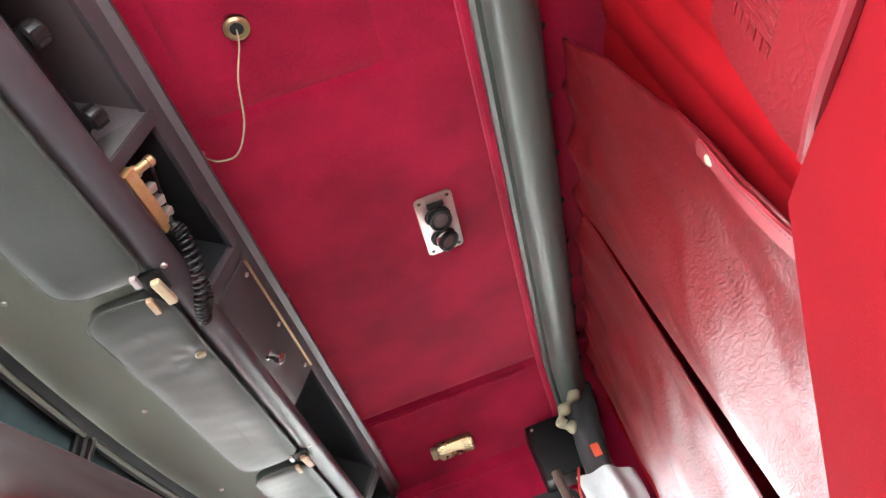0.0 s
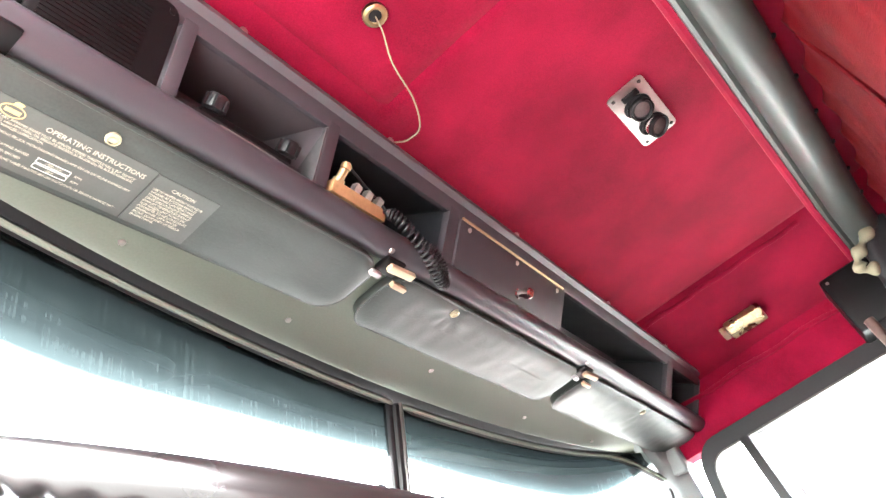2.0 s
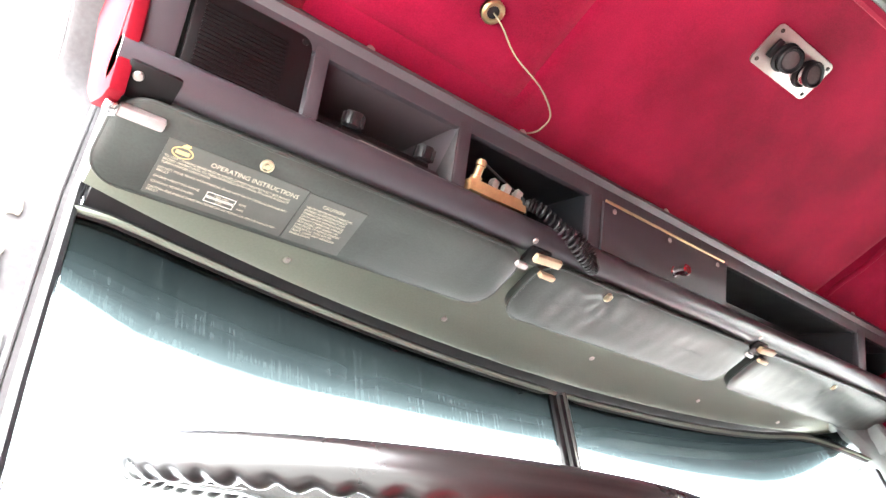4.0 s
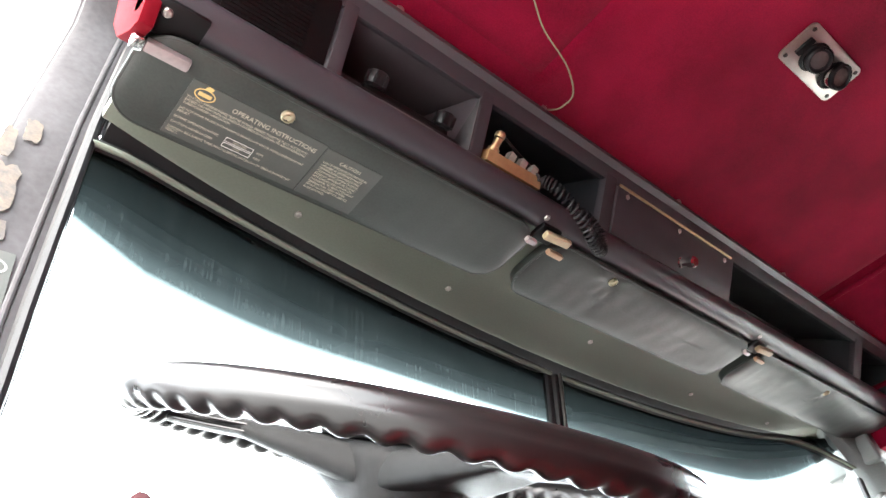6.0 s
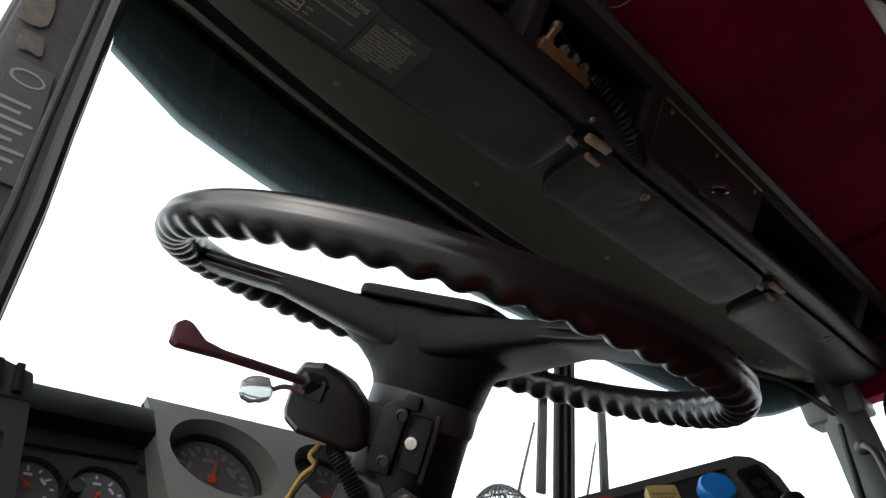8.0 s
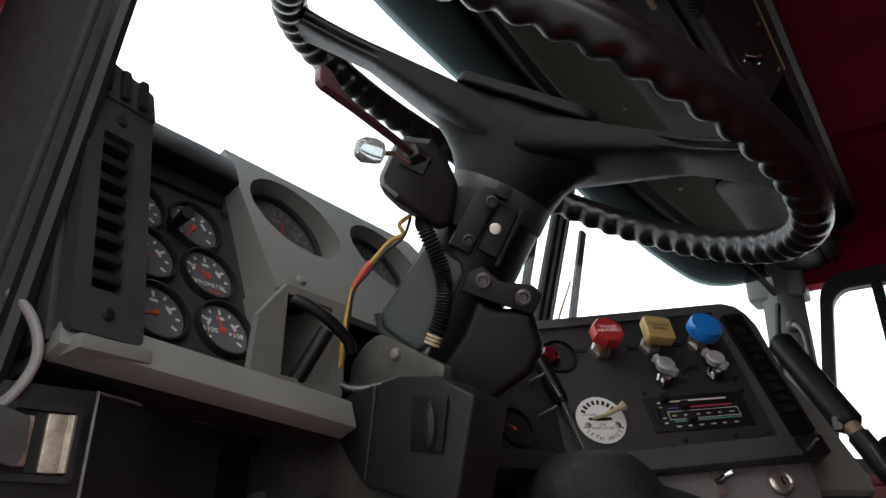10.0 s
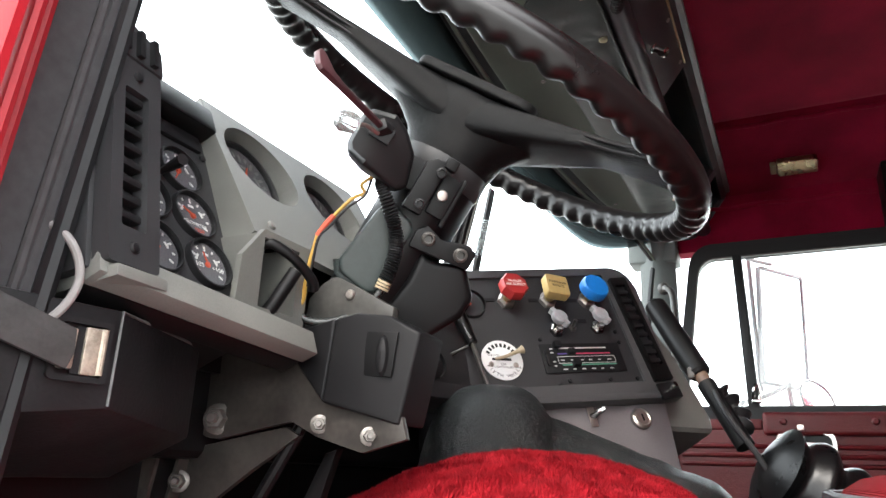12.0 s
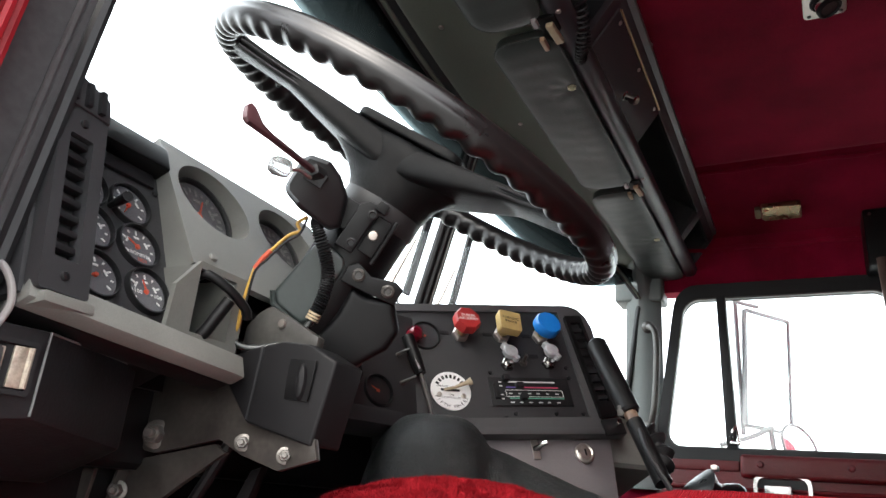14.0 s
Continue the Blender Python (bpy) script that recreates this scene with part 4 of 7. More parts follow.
    # cable adapter and coiled lead in second cubby
    ad = empty("microphone_adapter", "gold-coloured metal strip with plug sockets", "radio part", (-0.33, -0.06, 1.57))
    put(part("adapter_bar", box((-0.386, 0.006, -0.012), (-0.288, 0.022, 0.004), 0.0015), mat("gold_metal", (0.36, 0.21, 0.10), 0.42, metal=0.3, vary=0.2, scale=60), ad), FACE)
    put(part("plug", lathe([(0.008, 0), (0.008, 0.006), (0.0055, 0.007), (0.0055, 0.02), (0.007, 0.021), (0.007, 0.027), (0.004, 0.03)], 16, pose(0, 0, 0, -75, 25, 0)), BRASS, ad, "brass screw plug"), FACE @ Matrix.Translation((-0.374, 0.022, -0.004)))
    for u in (-0.346, -0.325, -0.304):
        put(part("socket", box((-0.0055, 0, -0.005), (0.0055, 0.014, 0.006), 0.002), mat("socket_metal", (0.42, 0.41, 0.37), 0.3, metal=0.6), ad), FACE @ pose(u, 0.021, -0.003, 0, 0, -18))
    cord = empty("coiled_cord", "black coiled microphone cord hanging from the cubby", "cord", (-0.28, -0.07, 1.57))
    axis = spline([(-0.294, 0.02, 0.006), (-0.278, 0.010, 0.022), (-0.24, -0.012, 0.034), (-0.205, -0.034, 0.034), (-0.182, -0.042, 0.030), (-0.172, -0.030, 0.022), (-0.178, -0.012, 0.016), (-0.195, 0.006, 0.004), (-0.22, 0.014, -0.01)], 14)
    pts = []
    N = len(axis) - 1
    turns = 44
    for i in range(turns * 12):
        f = i / (turns * 12) * N
        k = min(int(f), N - 1)
        p = axis[k].lerp(axis[k + 1], f - k)
        d = (axis[k + 1] - axis[k]).normalized()
        s1 = d.cross(Vector((0, 0, 1))).normalized()
        s2 = d.cross(s1)
        a = 2 * math.pi * i / 12
        r = 0.0076 if i > 20 else 0.003
        pts.append(p + s1 * (r * math.cos(a)) + s2 * (r * math.sin(a)))
    put(part("coil", tube(pts, 0.0019, 6), RUBBER, cord), FACE)
    put(part("lead", tube(spline([(-0.366, 0.048, -0.006), (-0.352, 0.052, -0.01), (-0.325, 0.045, -0.012), (-0.305, 0.034, -0.006), (-0.294, 0.02, 0.006)], 8), 0.0025, 8), RUBBER, cord), FACE)


def visor(x0, x1, label, pin, hinge_right=True):
    v = empty("sun_visor", label, "sun visor", ((x0 + x1) / 2, 0.0, 1.53), "sun visors")
    # outline with evenly spaced points, so that the padding can wrinkle
    corners = rrect(x0, -0.072, x1, 0.032, 0.034, 8)
    out = []
    for (ax, ay), (bx, by) in zip(corners, corners[1:] + corners[:1]):
        k = max(1, int(math.hypot(bx - ax, by - ay) / 0.007))
        out += [(ax + (bx - ax) * i / k, ay + (by - ay) * i / k) for i in range(k)]
    cx, cy = (x0 + x1) / 2, -0.02
    plain = pin[0] < -0.5
    def skin(x, y, k):
        """Height of the padded face: k is 1 at the rim, 0 in the middle."""
        z = 0.0032 - 0.0034 * k ** 6
        dx, dy = x - pin[0], y + pin[1]
        d = math.hypot(dx, dy)
        free = 0.0 if plain and -0.745 < x < -0.495 and y < 0.012 else 1.0
        z += free * (0.0022 if not plain else 0.0012) * noise.noise((x * 9, y * 14, x0)) * (1 - k ** 4)
        z += free * 0.0009 * noise.noise((x * 42, y * 24, 5)) * (1 - k ** 3)
        z -= free * 0.0030 * math.exp(-(d / 0.016) ** 2) + free * 0.0008 * math.cos(7 * math.atan2(dy, dx)) * math.exp(-((d - 0.026) / 0.016) ** 2)
        return z
    rows = []
    for inset, z in ((0.006, -0.022), (0.0, -0.016), (0.0, -0.006)):
        rows.append([(cx + (x - cx) * (1 - inset / ((x1 - x0) / 2)), cy + (y - cy) * (1 - inset / 0.052), z) for x, y in out])
    for k in (0.985, 0.95, 0.90, 0.83, 0.74, 0.64, 0.53, 0.42, 0.31, 0.2, 0.1, 0.02):
        row = []
        for x, y in out:
            sx = min(max(x, x0 + 0.052), x1 - 0.052)
            px, py = sx + (x - sx) * k, cy + (y - cy) * k
            row.append((px, py, skin(px, py, k)))
        rows.append(row)
    put(part("pad", loft(rows), BLACKVINYL, v), BELOW)
    put(part("piping", tube([(x, y, -0.002) for x, y in out], 0.0024, 8, True), BLACKVINYL, v), BELOW)
    put(part("snap_ring", lathe([(0.0072, -0.001), (0.0072, 0.0028), (0.0055, 0.0036), (0.005, 0.0018), (0.0032, 0.0018), (0.003, 0.0034), (0.001, 0.0034)], 20), mat("snap_metal", (0.42, 0.38, 0.26), 0.35, metal=0.6, vary=0.2, scale=80), v, "dull brass snap fastener"), BELOW @ Matrix.Translation((pin[0], -pin[1], 0)))
    return v


def build_visors():
    v1 = visor(-0.787, -0.272, "black vinyl sun visor with printed instruction label", (-0.637, -0.014))
    visor(-0.238, 0.302, "black vinyl sun visor folded up in the middle", (-0.096, -0.018))
    visor(0.336, 0.968, "black vinyl sun visor folded up at the passenger side", (0.63, -0.018))
    # instruction label, printed light on dark film
    L = BELOW @ Matrix.Translation((0, 0, 0.0034))
    lab = empty("instruction_label", "dark printed operating instruction label stuck on the visor", "label", (-0.65, 0.03, 1.514))
    put(part("film", box((-0.733, -0.0640, -0.0006), (-0.583, 0.006, 0.0004), 0), LABELBLACK, lab), L)
    def line(body, size, x, y, wide=1.0):
        lettering(body, size, lab.matrix_basis.inverted() @ L @ Matrix.Translation((x, y, 0.0006)), lab, wide=wide)
    line("OPERATING INSTRUCTIONS", 0.0080, -0.687, -0.0092, 0.95)
    line("TO START, PARKING BRAKE MUST BE APPLIED. DEPRESS THROTTLE FULLY, BUT DO NOT\nEXCEED 1400 RPM UNTIL OIL PRESSURE EXCEEDS 20 PSI (138 kPa) TO ASSURE ADEQUATE\nTURBOCHARGER LUBRICATION.", 0.0040, -0.7300, -0.0155, 0.84)
    line("DO NOT MOVE TRUCK WITH PARKING BRAKE LAMP ON OR DRIVELINE DAMAGE MAY\nRESULT.", 0.0040, -0.7300, -0.0305, 0.88)
    line("ENGINE OPERATING RANGE", 0.0040, -0.7300, -0.0420, 0.9)
    line("1400-1900", 0.0036, -0.668, -0.0420)
    line("RPM", 0.0040, -0.641, -0.0420)
    line("CAUTION: NEVER EXCEED", 0.0040, -0.7300, -0.0490, 0.9)
    line("2300", 0.0036, -0.664, -0.0490)
    line("RPM", 0.0040, -0.641, -0.0490)
    line("CAUTION: IDLE ENGINE THREE MINUTES BEFORE SHUTDOWN OR SERIOUS DAMAGE MAY\nRESULT.", 0.0040, -0.7300, -0.0560, 0.84)
    for y in (-0.0435, -0.0505):
        put(part("box_rule", ring([(-0.676, y), (-0.645, y), (-0.645, y + 0.0055), (-0.676, y + 0.0055)], [(-0.6755, y + 0.0004), (-0.6455, y + 0.0004), (-0.6455, y + 0.0051), (-0.6755, y + 0.0051)], 0.0003), WHITE, lab), L @ Matrix.Translation((0, 0, 0.0005)))
    em = [(-0.716 + 0.0105 * math.cos(t), -0.0055 + 0.0068 * math.sin(t)) for t in [k * math.pi / 12 for k in range(24)]]
    ei = [(-0.716 + 0.0094 * math.cos(t), -0.0055 + 0.0058 * math.sin(t)) for t in [k * math.pi / 12 for k in range(24)]]
    bm = ring(em, ei, 0.0003)
    join(bm, box((-0.7225, -0.0078, 0), (-0.7095, -0.0035, 0.0003), 0))
    join(bm, prism([(-0.719, 0.001), (-0.712, 0.0015), (-0.711, 0.0045), (-0.716, 0.0055), (-0.7185, 0.0035)], 0.0003))
    put(part("emblem", bm, YELLOWKNOB, lab, "pale oval emblem"), L @ Matrix.Translation((0, 0, 0.0005)))
    lab2 = empty("caution_label", "dark printed caution label with a curled corner", "label", (-0.545, 0.03, 1.514))
    put(part("film", box((-0.581, -0.0640, -0.0004), (-0.508, 0.004, 0.0006), 0), LABELBLACK, lab2), L)
    def line2(body, size, x, y, wide=1.0):
        lettering(body, size, lab2.matrix_basis.inverted() @ L @ Matrix.Translation((x, y, 0.0008)), lab2, wide=wide)
    line2("CAUTION", 0.0062, -0.560, -0.0085)
    line2("USE OF WINTER FRONT SHOULD BE\nAVOIDED AS EXCESSIVE EXHAUST\nTEMPERATURE CAN RESULT AND\nCAUSE SERIOUS ENGINE DAMAGE.\nEXHAUST TEMPERATURE SHOULD\nNOT EXCEED LIMIT SHOWN ON\nPYROMETER. TO REDUCE EXHAUST\nTEMPERATURE, OPEN WINTER\nFRONT, DOWNSHIFT OR REDUCE\nENGINE POWER.", 0.0043, -0.576, -0.0150, 0.82)
    # hinge brackets
    for x, big in ((-0.255, True), (0.316, False)):
        b = empty("visor_bracket", "visor pivot bracket with tan plastic tongue", "bracket", (x, -0.035, 1.525), "visor brackets")
        put(part("mount", box((-0.02, -0.012, 0.004), (0.016, 0.016, 0.012), 0.003), DARKPLASTIC, b), Matrix.Translation((x, -0.034, 1.516)))
        put(part("tongue", box((-0.004, -0.006, -0.006), (0.042, 0.006, 0.003), 0.003, 3), CREAM if big else TAN, b, "cream plastic tongue"), Matrix.Translation((x - 0.008, -0.036, 1.516)) @ pose(0, 0, 0, 0, 0, -4))
        put(part("clip", box((-0.024, -0.004, -0.004), (-0.006, 0.004, 0.004), 0.002), mat("pale_clip", (0.28, 0.25, 0.25), 0.4), b, "pale metal clip"), Matrix.Translation((x - 0.006, -0.018, 1.514)))
        put(part("clip", box((0.008, -0.004, -0.004), (0.036, 0.004, 0.004), 0.002), TAN, b), Matrix.Translation((x + 0.006, -0.016, 1.513)))
        put(screw(b, pose(x - 0.020, -0.052, 1.527, 180, 0, 0), 0.0045, ALU), Matrix())
    b = empty("visor_bracket", "visor pivot bracket with bright rod at the driver side", "bracket", (-0.765, -0.015, 1.52), "visor brackets")
    put(part("rod", box((-0.784, -0.022, 1.508), (-0.742, -0.010, 1.518), 0.003), mat("pale_rod", (0.24, 0.20, 0.20), 0.3, metal=0.3), b, "pale metal rod"), Matrix())
    put(part("rod_cap", box((-0.796, -0.024, 1.506), (-0.784, -0.008, 1.520), 0.004), CHROME, b), Matrix())
    put(part("mount", box((-0.79, -0.06, 1.524), (-0.742, -0.022, 1.532), 0.006), DARKPLASTIC, b), Matrix())
    put(screw(b, pose(-0.779, -0.048, 1.524, 180, 0, 0), 0.005, ALU), Matrix())


def build_ceiling_things():
    gr = empty("grommet", "brass cable grommet in the headliner", "grommet", (-0.412, -0.222, 1.727))
    put(part("ring", lathe([(0.0160, 0), (0.0160, -0.002), (0.013, -0.0038), (0.0095, -0.0035), (0.008, -0.0012), (0.008, 0.006), (0.0155, 0.006)], 28), BRASS, gr), Matrix.Translation((-0.412, -0.222, 1.727)))
    put(part("hole", lathe([(0.0084, -0.0004), (0.0084, 0.004)], 20), RUBBER, gr), Matrix.Translation((-0.412, -0.222, 1.7255)))
    c = empty("cord", "thin beige cord from the grommet to a screw", "cord", (-0.412, -0.222, 1.72))
    put(part("strand", tube(spline([(-0.412, -0.222, 1.732), (-0.405, -0.219, 1.70), (-0.385, -0.205, 1.665), (-0.33, -0.19, 1.655), (-0.285, -0.165, 1.66), (-0.275, -0.14, 1.668), (-0.283, -0.128, 1.668), (-0.298, -0.122, 1.664)], 10), 0.0011, 8), BEIGE, c), Matrix())
    # twin map light
    ml = empty("map_light", "brushed metal twin swivel map light on the headliner", "lamp", (0.063, -0.406, 1.726))
    M = basis((0.063, -0.4065, 1.727), (1, -0.03, 0), (0, -1, 0))
    put(part("plate", prism(rrect(-0.078, -0.034, 0.078, 0.034, 0.010), 0.004, 0.0012), ALU, ml), M)
    put(part("switch", box((-0.062, -0.014, 0.004), (-0.05, 0.016, 0.009), 0.002), RUBBER, ml, "black rocker switch"), M)
    for x, turn in ((-0.024, (-6, -14)), (0.036, (-22, -4))):
        put(part("collar", lathe([(0.0235, 0.003), (0.0235, 0.007), (0.0205, 0.009), (0.018, 0.006)], 28, pose(x, 0, 0)), RUBBER, ml), M)
        ball = put(part("swivel", lathe([(0.010, -0.004), (0.0175, 0.0), (0.019, 0.008), (0.0185, 0.012)], 24, pose(x, 0, 0.004, *turn)), CHROME, ml, "chrome swivel ball"), M)
        hood = put(part("hood", lathe([(0.0185, 0.011), (0.0205, 0.012), (0.0205, 0.019), (0.018, 0.021), (0.0165, 0.017)], 24, pose(x, 0, 0.004, *turn)), RUBBER, ml, "black lamp hood"), M)
        part("lens", lathe([(0.0165, 0.016), (0.012, 0.0175), (0.003, 0.0185)], 20, pose(x, 0, 0.004, *turn)), mat("smoked_lens", (0.11, 0.09, 0.09), 0.15, bump=0), hood)
    for x, y in ((-0.068, -0.025), (-0.068, 0.025), (0.068, -0.025), (0.068, 0.025)):
        put(screw(ml, M @ pose(x, y, 0.004), 0.0035, STEEL), Matrix())
    # dome lamp on the sloping side
    dl = empty("dome_lamp", "small chrome courtesy lamp on the headliner slope", "lamp", (0.87, -0.30, 1.66))
    z = ceiling_z(0.87) + 0.004
    M = basis((0.872, -0.305, z), (0, -1, 0), (-1, 0, 0.36))
    put(part("lamp_body", prism(rrect(-0.052, -0.026, 0.045, 0.026, 0.006), 0.022, 0.008, 3), mat("brass_chrome", (0.42, 0.34, 0.2), 0.28, metal=0.9, vary=0.25, scale=30), dl), M)
    put(part("switch_end", box((-0.068, -0.018, 0.002), (-0.053, 0.018, 0.018), 0.004), CREAM, dl, "cream switch end"), M)


build_ground()
build_floor()
build_ceiling()
build_beam()
build_rear()
build_right_wall()
build_left_side()
build_windscreen()
build_header()
build_console()
build_visors()
build_ceiling_things()
# ---- dashboard, steering, seat ----
ID = Matrix()


def holed(outer, holes, depth, m=None, w=0.0):
    """Plate between z = 0 and z = depth with holes through it."""
    bm = bmesh.new()
    edges = []
    for pts in [outer] + holes:
        vs = [bm.verts.new((x, y, 0)) for x, y in pts]
        edges += [bm.edges.new((vs[i], vs[(i + 1) % len(vs)])) for i in range(len(vs))]
    bmesh.ops.triangle_fill(bm, edges=edges, use_beauty=True, use_dissolve=True)
    g = bmesh.ops.extrude_face_region(bm, geom=bm.faces[:])
    bmesh.ops.translate(bm, verts=[v for v in g["geom"] if isinstance(v, bmesh.types.BMVert)], vec=(0, 0, depth))
    if m is not None:
        bm.transform(m)
    return bm


def circle(cx, cy, r, n=28, sq=1.0):
    return [(cx + r * math.cos(2 * math.pi * i / n), cy + r * sq * math.sin(2 * math.pi * i / n)) for i in range(n)]


LENS = glass("gauge_lens", (0.92, 0.92, 0.93), 0.12)
# dial print darkened to paint the shade inside the deep wells
WELLSHADEINK = mat("well_shade_print", (0.20, 0.20, 0.19), 0.6, vary=0.05, bump=0)
GREYINK = mat("grey_print", (0.6, 0.59, 0.57), 0.6, vary=0.05, bump=0)


def gauge(parent, m, r, needle, ticks=9, ink=None, label="black round gauge with white ticks", print_=None):
    ink = ink or GREYINK
    g = part("gauge", lathe([(r * 1.03, -0.02), (r * 1.03, 0.001), (r * 1.0, 0.0032), (r * 0.95, 0.0034), (r * 0.925, 0.0012), (r * 0.92, -0.003)], 36), RUBBER, parent, label)
    put(g, m)
    g.matrix_basis = (parent.matrix_basis.inverted() if not parent.parent else ID) @ m
    part("face", lathe([(r * 0.93, -0.004), (r * 0.93, -0.0018)], 32), GLAREFACE, g)
    bm = bmesh.new()
    for i in range(ticks):
        a = radians(215 - 250 * i / (ticks - 1))
        ln = 0.2 if i % 2 == 0 else 0.12
        join(bm, box((-r * 0.036, r * (0.78 - ln), -0.0020), (r * 0.036, r * 0.78, -0.0013), 0), pose(0, 0, 0, 0, 0, math.degrees(a) - 90))
    for a in (150, 90, 30):
        join(bm, box((-r * 0.13, r * 0.40, -0.0020), (r * 0.13, r * 0.49, -0.0013), 0), pose(r * 0.08 * math.cos(radians(a)), 0, 0, 0, 0, a - 90))
    part("scale_marks", bm, ink, g)
    bm = prism([(-r * 0.035, -r * 0.12), (r * 0.035, -r * 0.12), (r * 0.014, r * 0.52), (-r * 0.014, r * 0.52)], 0.001, 0, 2, Matrix.Translation((0, 0, -0.0012)))
    bm.transform(pose(0, 0, 0, 0, 0, needle))
    join(bm, lathe([(r * 0.11, -0.0018), (r * 0.09, 0.0)], 12))
    part("needle", bm, ORANGE, g, "orange needle")
    if print_:
        for body, size, x, y, c in print_:
            lettering(body, size, Matrix.Translation((x, y, -0.0014)), g, c, "CENTER")
    ln = part("lens", lathe([(r * 0.93, 0.0012), (r * 0.5, 0.0019), (0.0004, 0.002)], 28), LENS, g)
    ln.visible_shadow = False
    return g


def build_dash():
    dash = empty("instrument_panel", "grey plastic instrument panel with black gauge cluster", "dashboard", (-0.7, 0.13, 0.96))
    # gauge sub-panel
    put(part("gauge_panel", box((-0.10, -0.075, -0.03), (0.034, 0.115, -0.002), 0.002), PANELBLACK, dash, "black grained gauge panel"), GAUGES)
    put(part("ledge", box((-0.10, 0.086, -0.004), (0.030, 0.112, 0.016), 0.003), DARKPLASTIC, dash, "black ledge above the gauges"), GAUGES)
    put(part("warning_strip", box((-0.095, 0.070, -0.002), (0.022, 0.085, 0.002), 0.001), RUBBER, dash), GAUGES)
    specs = [(-0.0069, 0.0385, 150, None), (-0.0014, -0.002, 60, [("PYROMETER", 0.0048, 0.0, -0.0085, WHITE), ("1050", 0.005, 0.004, -0.0135, ORANGE)]), (0.0035, -0.0440, 15, [("-100", 0.0058, -0.009, -0.0035, WHITE), ("+100", 0.0058, 0.010, -0.0035, WHITE)]),
             (-0.0505, 0.0385, 40, None), (-0.0465, -0.001, 70, None), (-0.0440, -0.0445, 110, None)]
    for i, (u, v, n, pr) in enumerate(specs):
        gauge(dash, GAUGES @ Matrix.Translation((u, v, 0)), 0.0206, n, 9 if i else 7, WHITE, "black round gauge with orange needle", pr)
    for u, v in ((0.024, 0.066), (0.024, -0.068), (-0.022, -0.069)):
        put(screw(dash, GAUGES @ pose(u, v, -0.001), 0.0032, RUBBER), ID)
    put(part("stem_knob", tube([(-0.027, 0.028, 0.0), (-0.029, 0.024, 0.014), (-0.031, 0.021, 0.024)], [0.003, 0.004, 0.0045], 10), RUBBER, dash, "black gauge selector knob"), GAUGES)
    # lower grey rail
    A, B = Vector((-0.812, 0.113, 0.966)), Vector((-0.620, 0.1005, 0.9485))
    R = basis(A, B - A, (0, 0.44, 1))
    ln = (B - A).length
    put(part("lower_rail", box((0.004, -0.012, -0.012), (ln, 0.008, 0.004), 0.002), DASHGREY, dash, "grey moulded lower rail"), R)
    # black strip paints the shade under the rail
    put(part("rail_shade_strip", box((0.006, -0.0115, -0.03), (ln - 0.002, 0.004, -0.0125), 0.002), DARKPLASTIC, dash), R)
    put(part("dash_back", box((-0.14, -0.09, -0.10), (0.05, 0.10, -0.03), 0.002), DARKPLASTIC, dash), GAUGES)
    # louvre strip at the driver side
    LV = basis((-0.7895, 0.1185, 0.973), (1, 0.1, 0), (-0.06, 0.18, 1))
    put(part("vent_frame", holed(rrect(-0.019, -0.012, 0.021, 0.130, 0.003), [rrect(-0.010, 0.012, 0.010, 0.108, 0.002)], 0.012), PANELBLACK, dash, "black air vent frame"), LV)
    put(part("vent_box", box((-0.022, -0.014, -0.05), (0.022, 0.146, -0.001), 0.002), PANELBLACK, dash), LV)
    for i in range(8):
        put(part("louvre", box((-0.009, 0.019 + i * 0.0118, 0.0), (0.009, 0.024 + i * 0.0118, 0.009), 0.0015, 2, pose(0, 0, 0)), RUBBER, dash), LV @ pose(0, 0, 0.0))
    put(part("defrost_cap", prism([(-0.02, 0.130), (0.022, 0.130), (0.020, 0.150), (-0.02, 0.160)], 0.014, 0.002), PANELBLACK, dash, "black slotted vent top"), LV)
    for k in range(3):
        put(part("slot_rib", box((-0.016 + k * 0.012, 0.132, 0.012), (-0.011 + k * 0.012, 0.152, 0.018), 0.001), RUBBER, dash), LV)
    for v in (0.0, 0.119):
        put(screw(dash, LV @ pose(0, v, 0.012), 0.0036, RUBBER), ID)
    put(part("grey_cheek", box((-0.016, -0.022, -0.05), (0.024, -0.014, 0.016), 0.002), DASHGREY, dash), LV)
    # instrument pod
    holes = [circle(0.057, 0.100, 0.0465, 40, 0.93), circle(0.170, 0.100, 0.0465, 40, 0.93)]
    outer = [(0.0, 0.0), (0.06, -0.004), (0.20, -0.010), (0.245, -0.006), (0.245, 0.142), (0.235, 0.155), (0.0, 0.155)]
    pod = put(part("pod_face", holed(outer, holes, 0.006), DASHGREY, dash, "grey plastic instrument pod"), POD @ Matrix.Translation((0, 0, -0.006)))
    put(part("pod_side", prism([(-0.002, -0.0055), (0.155, -0.0055), (0.155, -0.12), (-0.04, -0.12), (-0.06, -0.06)], 0.005, 0, 2, Matrix(((0, 0, 1, 0), (1, 0, 0, 0), (0, 1, 0, 0), (0, 0, 0, 1)))), DASHGREY, dash), POD)
    put(part("pod_top", box((0.0, 0.148, -0.12), (0.236, 0.155, -0.0055), 0), DASHGREY, dash), POD)
    put(part("pod_side", box((0.240, -0.04, -0.12), (0.245, 0.142, -0.0055), 0), DASHGREY, dash), POD)
    LOW = basis((0, 0.121, 0), (1, 0, 0), (0, 0, 1))
    low = [(-0.693, 0.950), (-0.614, 0.950), (-0.610, 1.022), (-0.612, 1.0275), (-0.669, 1.0275), (-0.690, 1.002)]
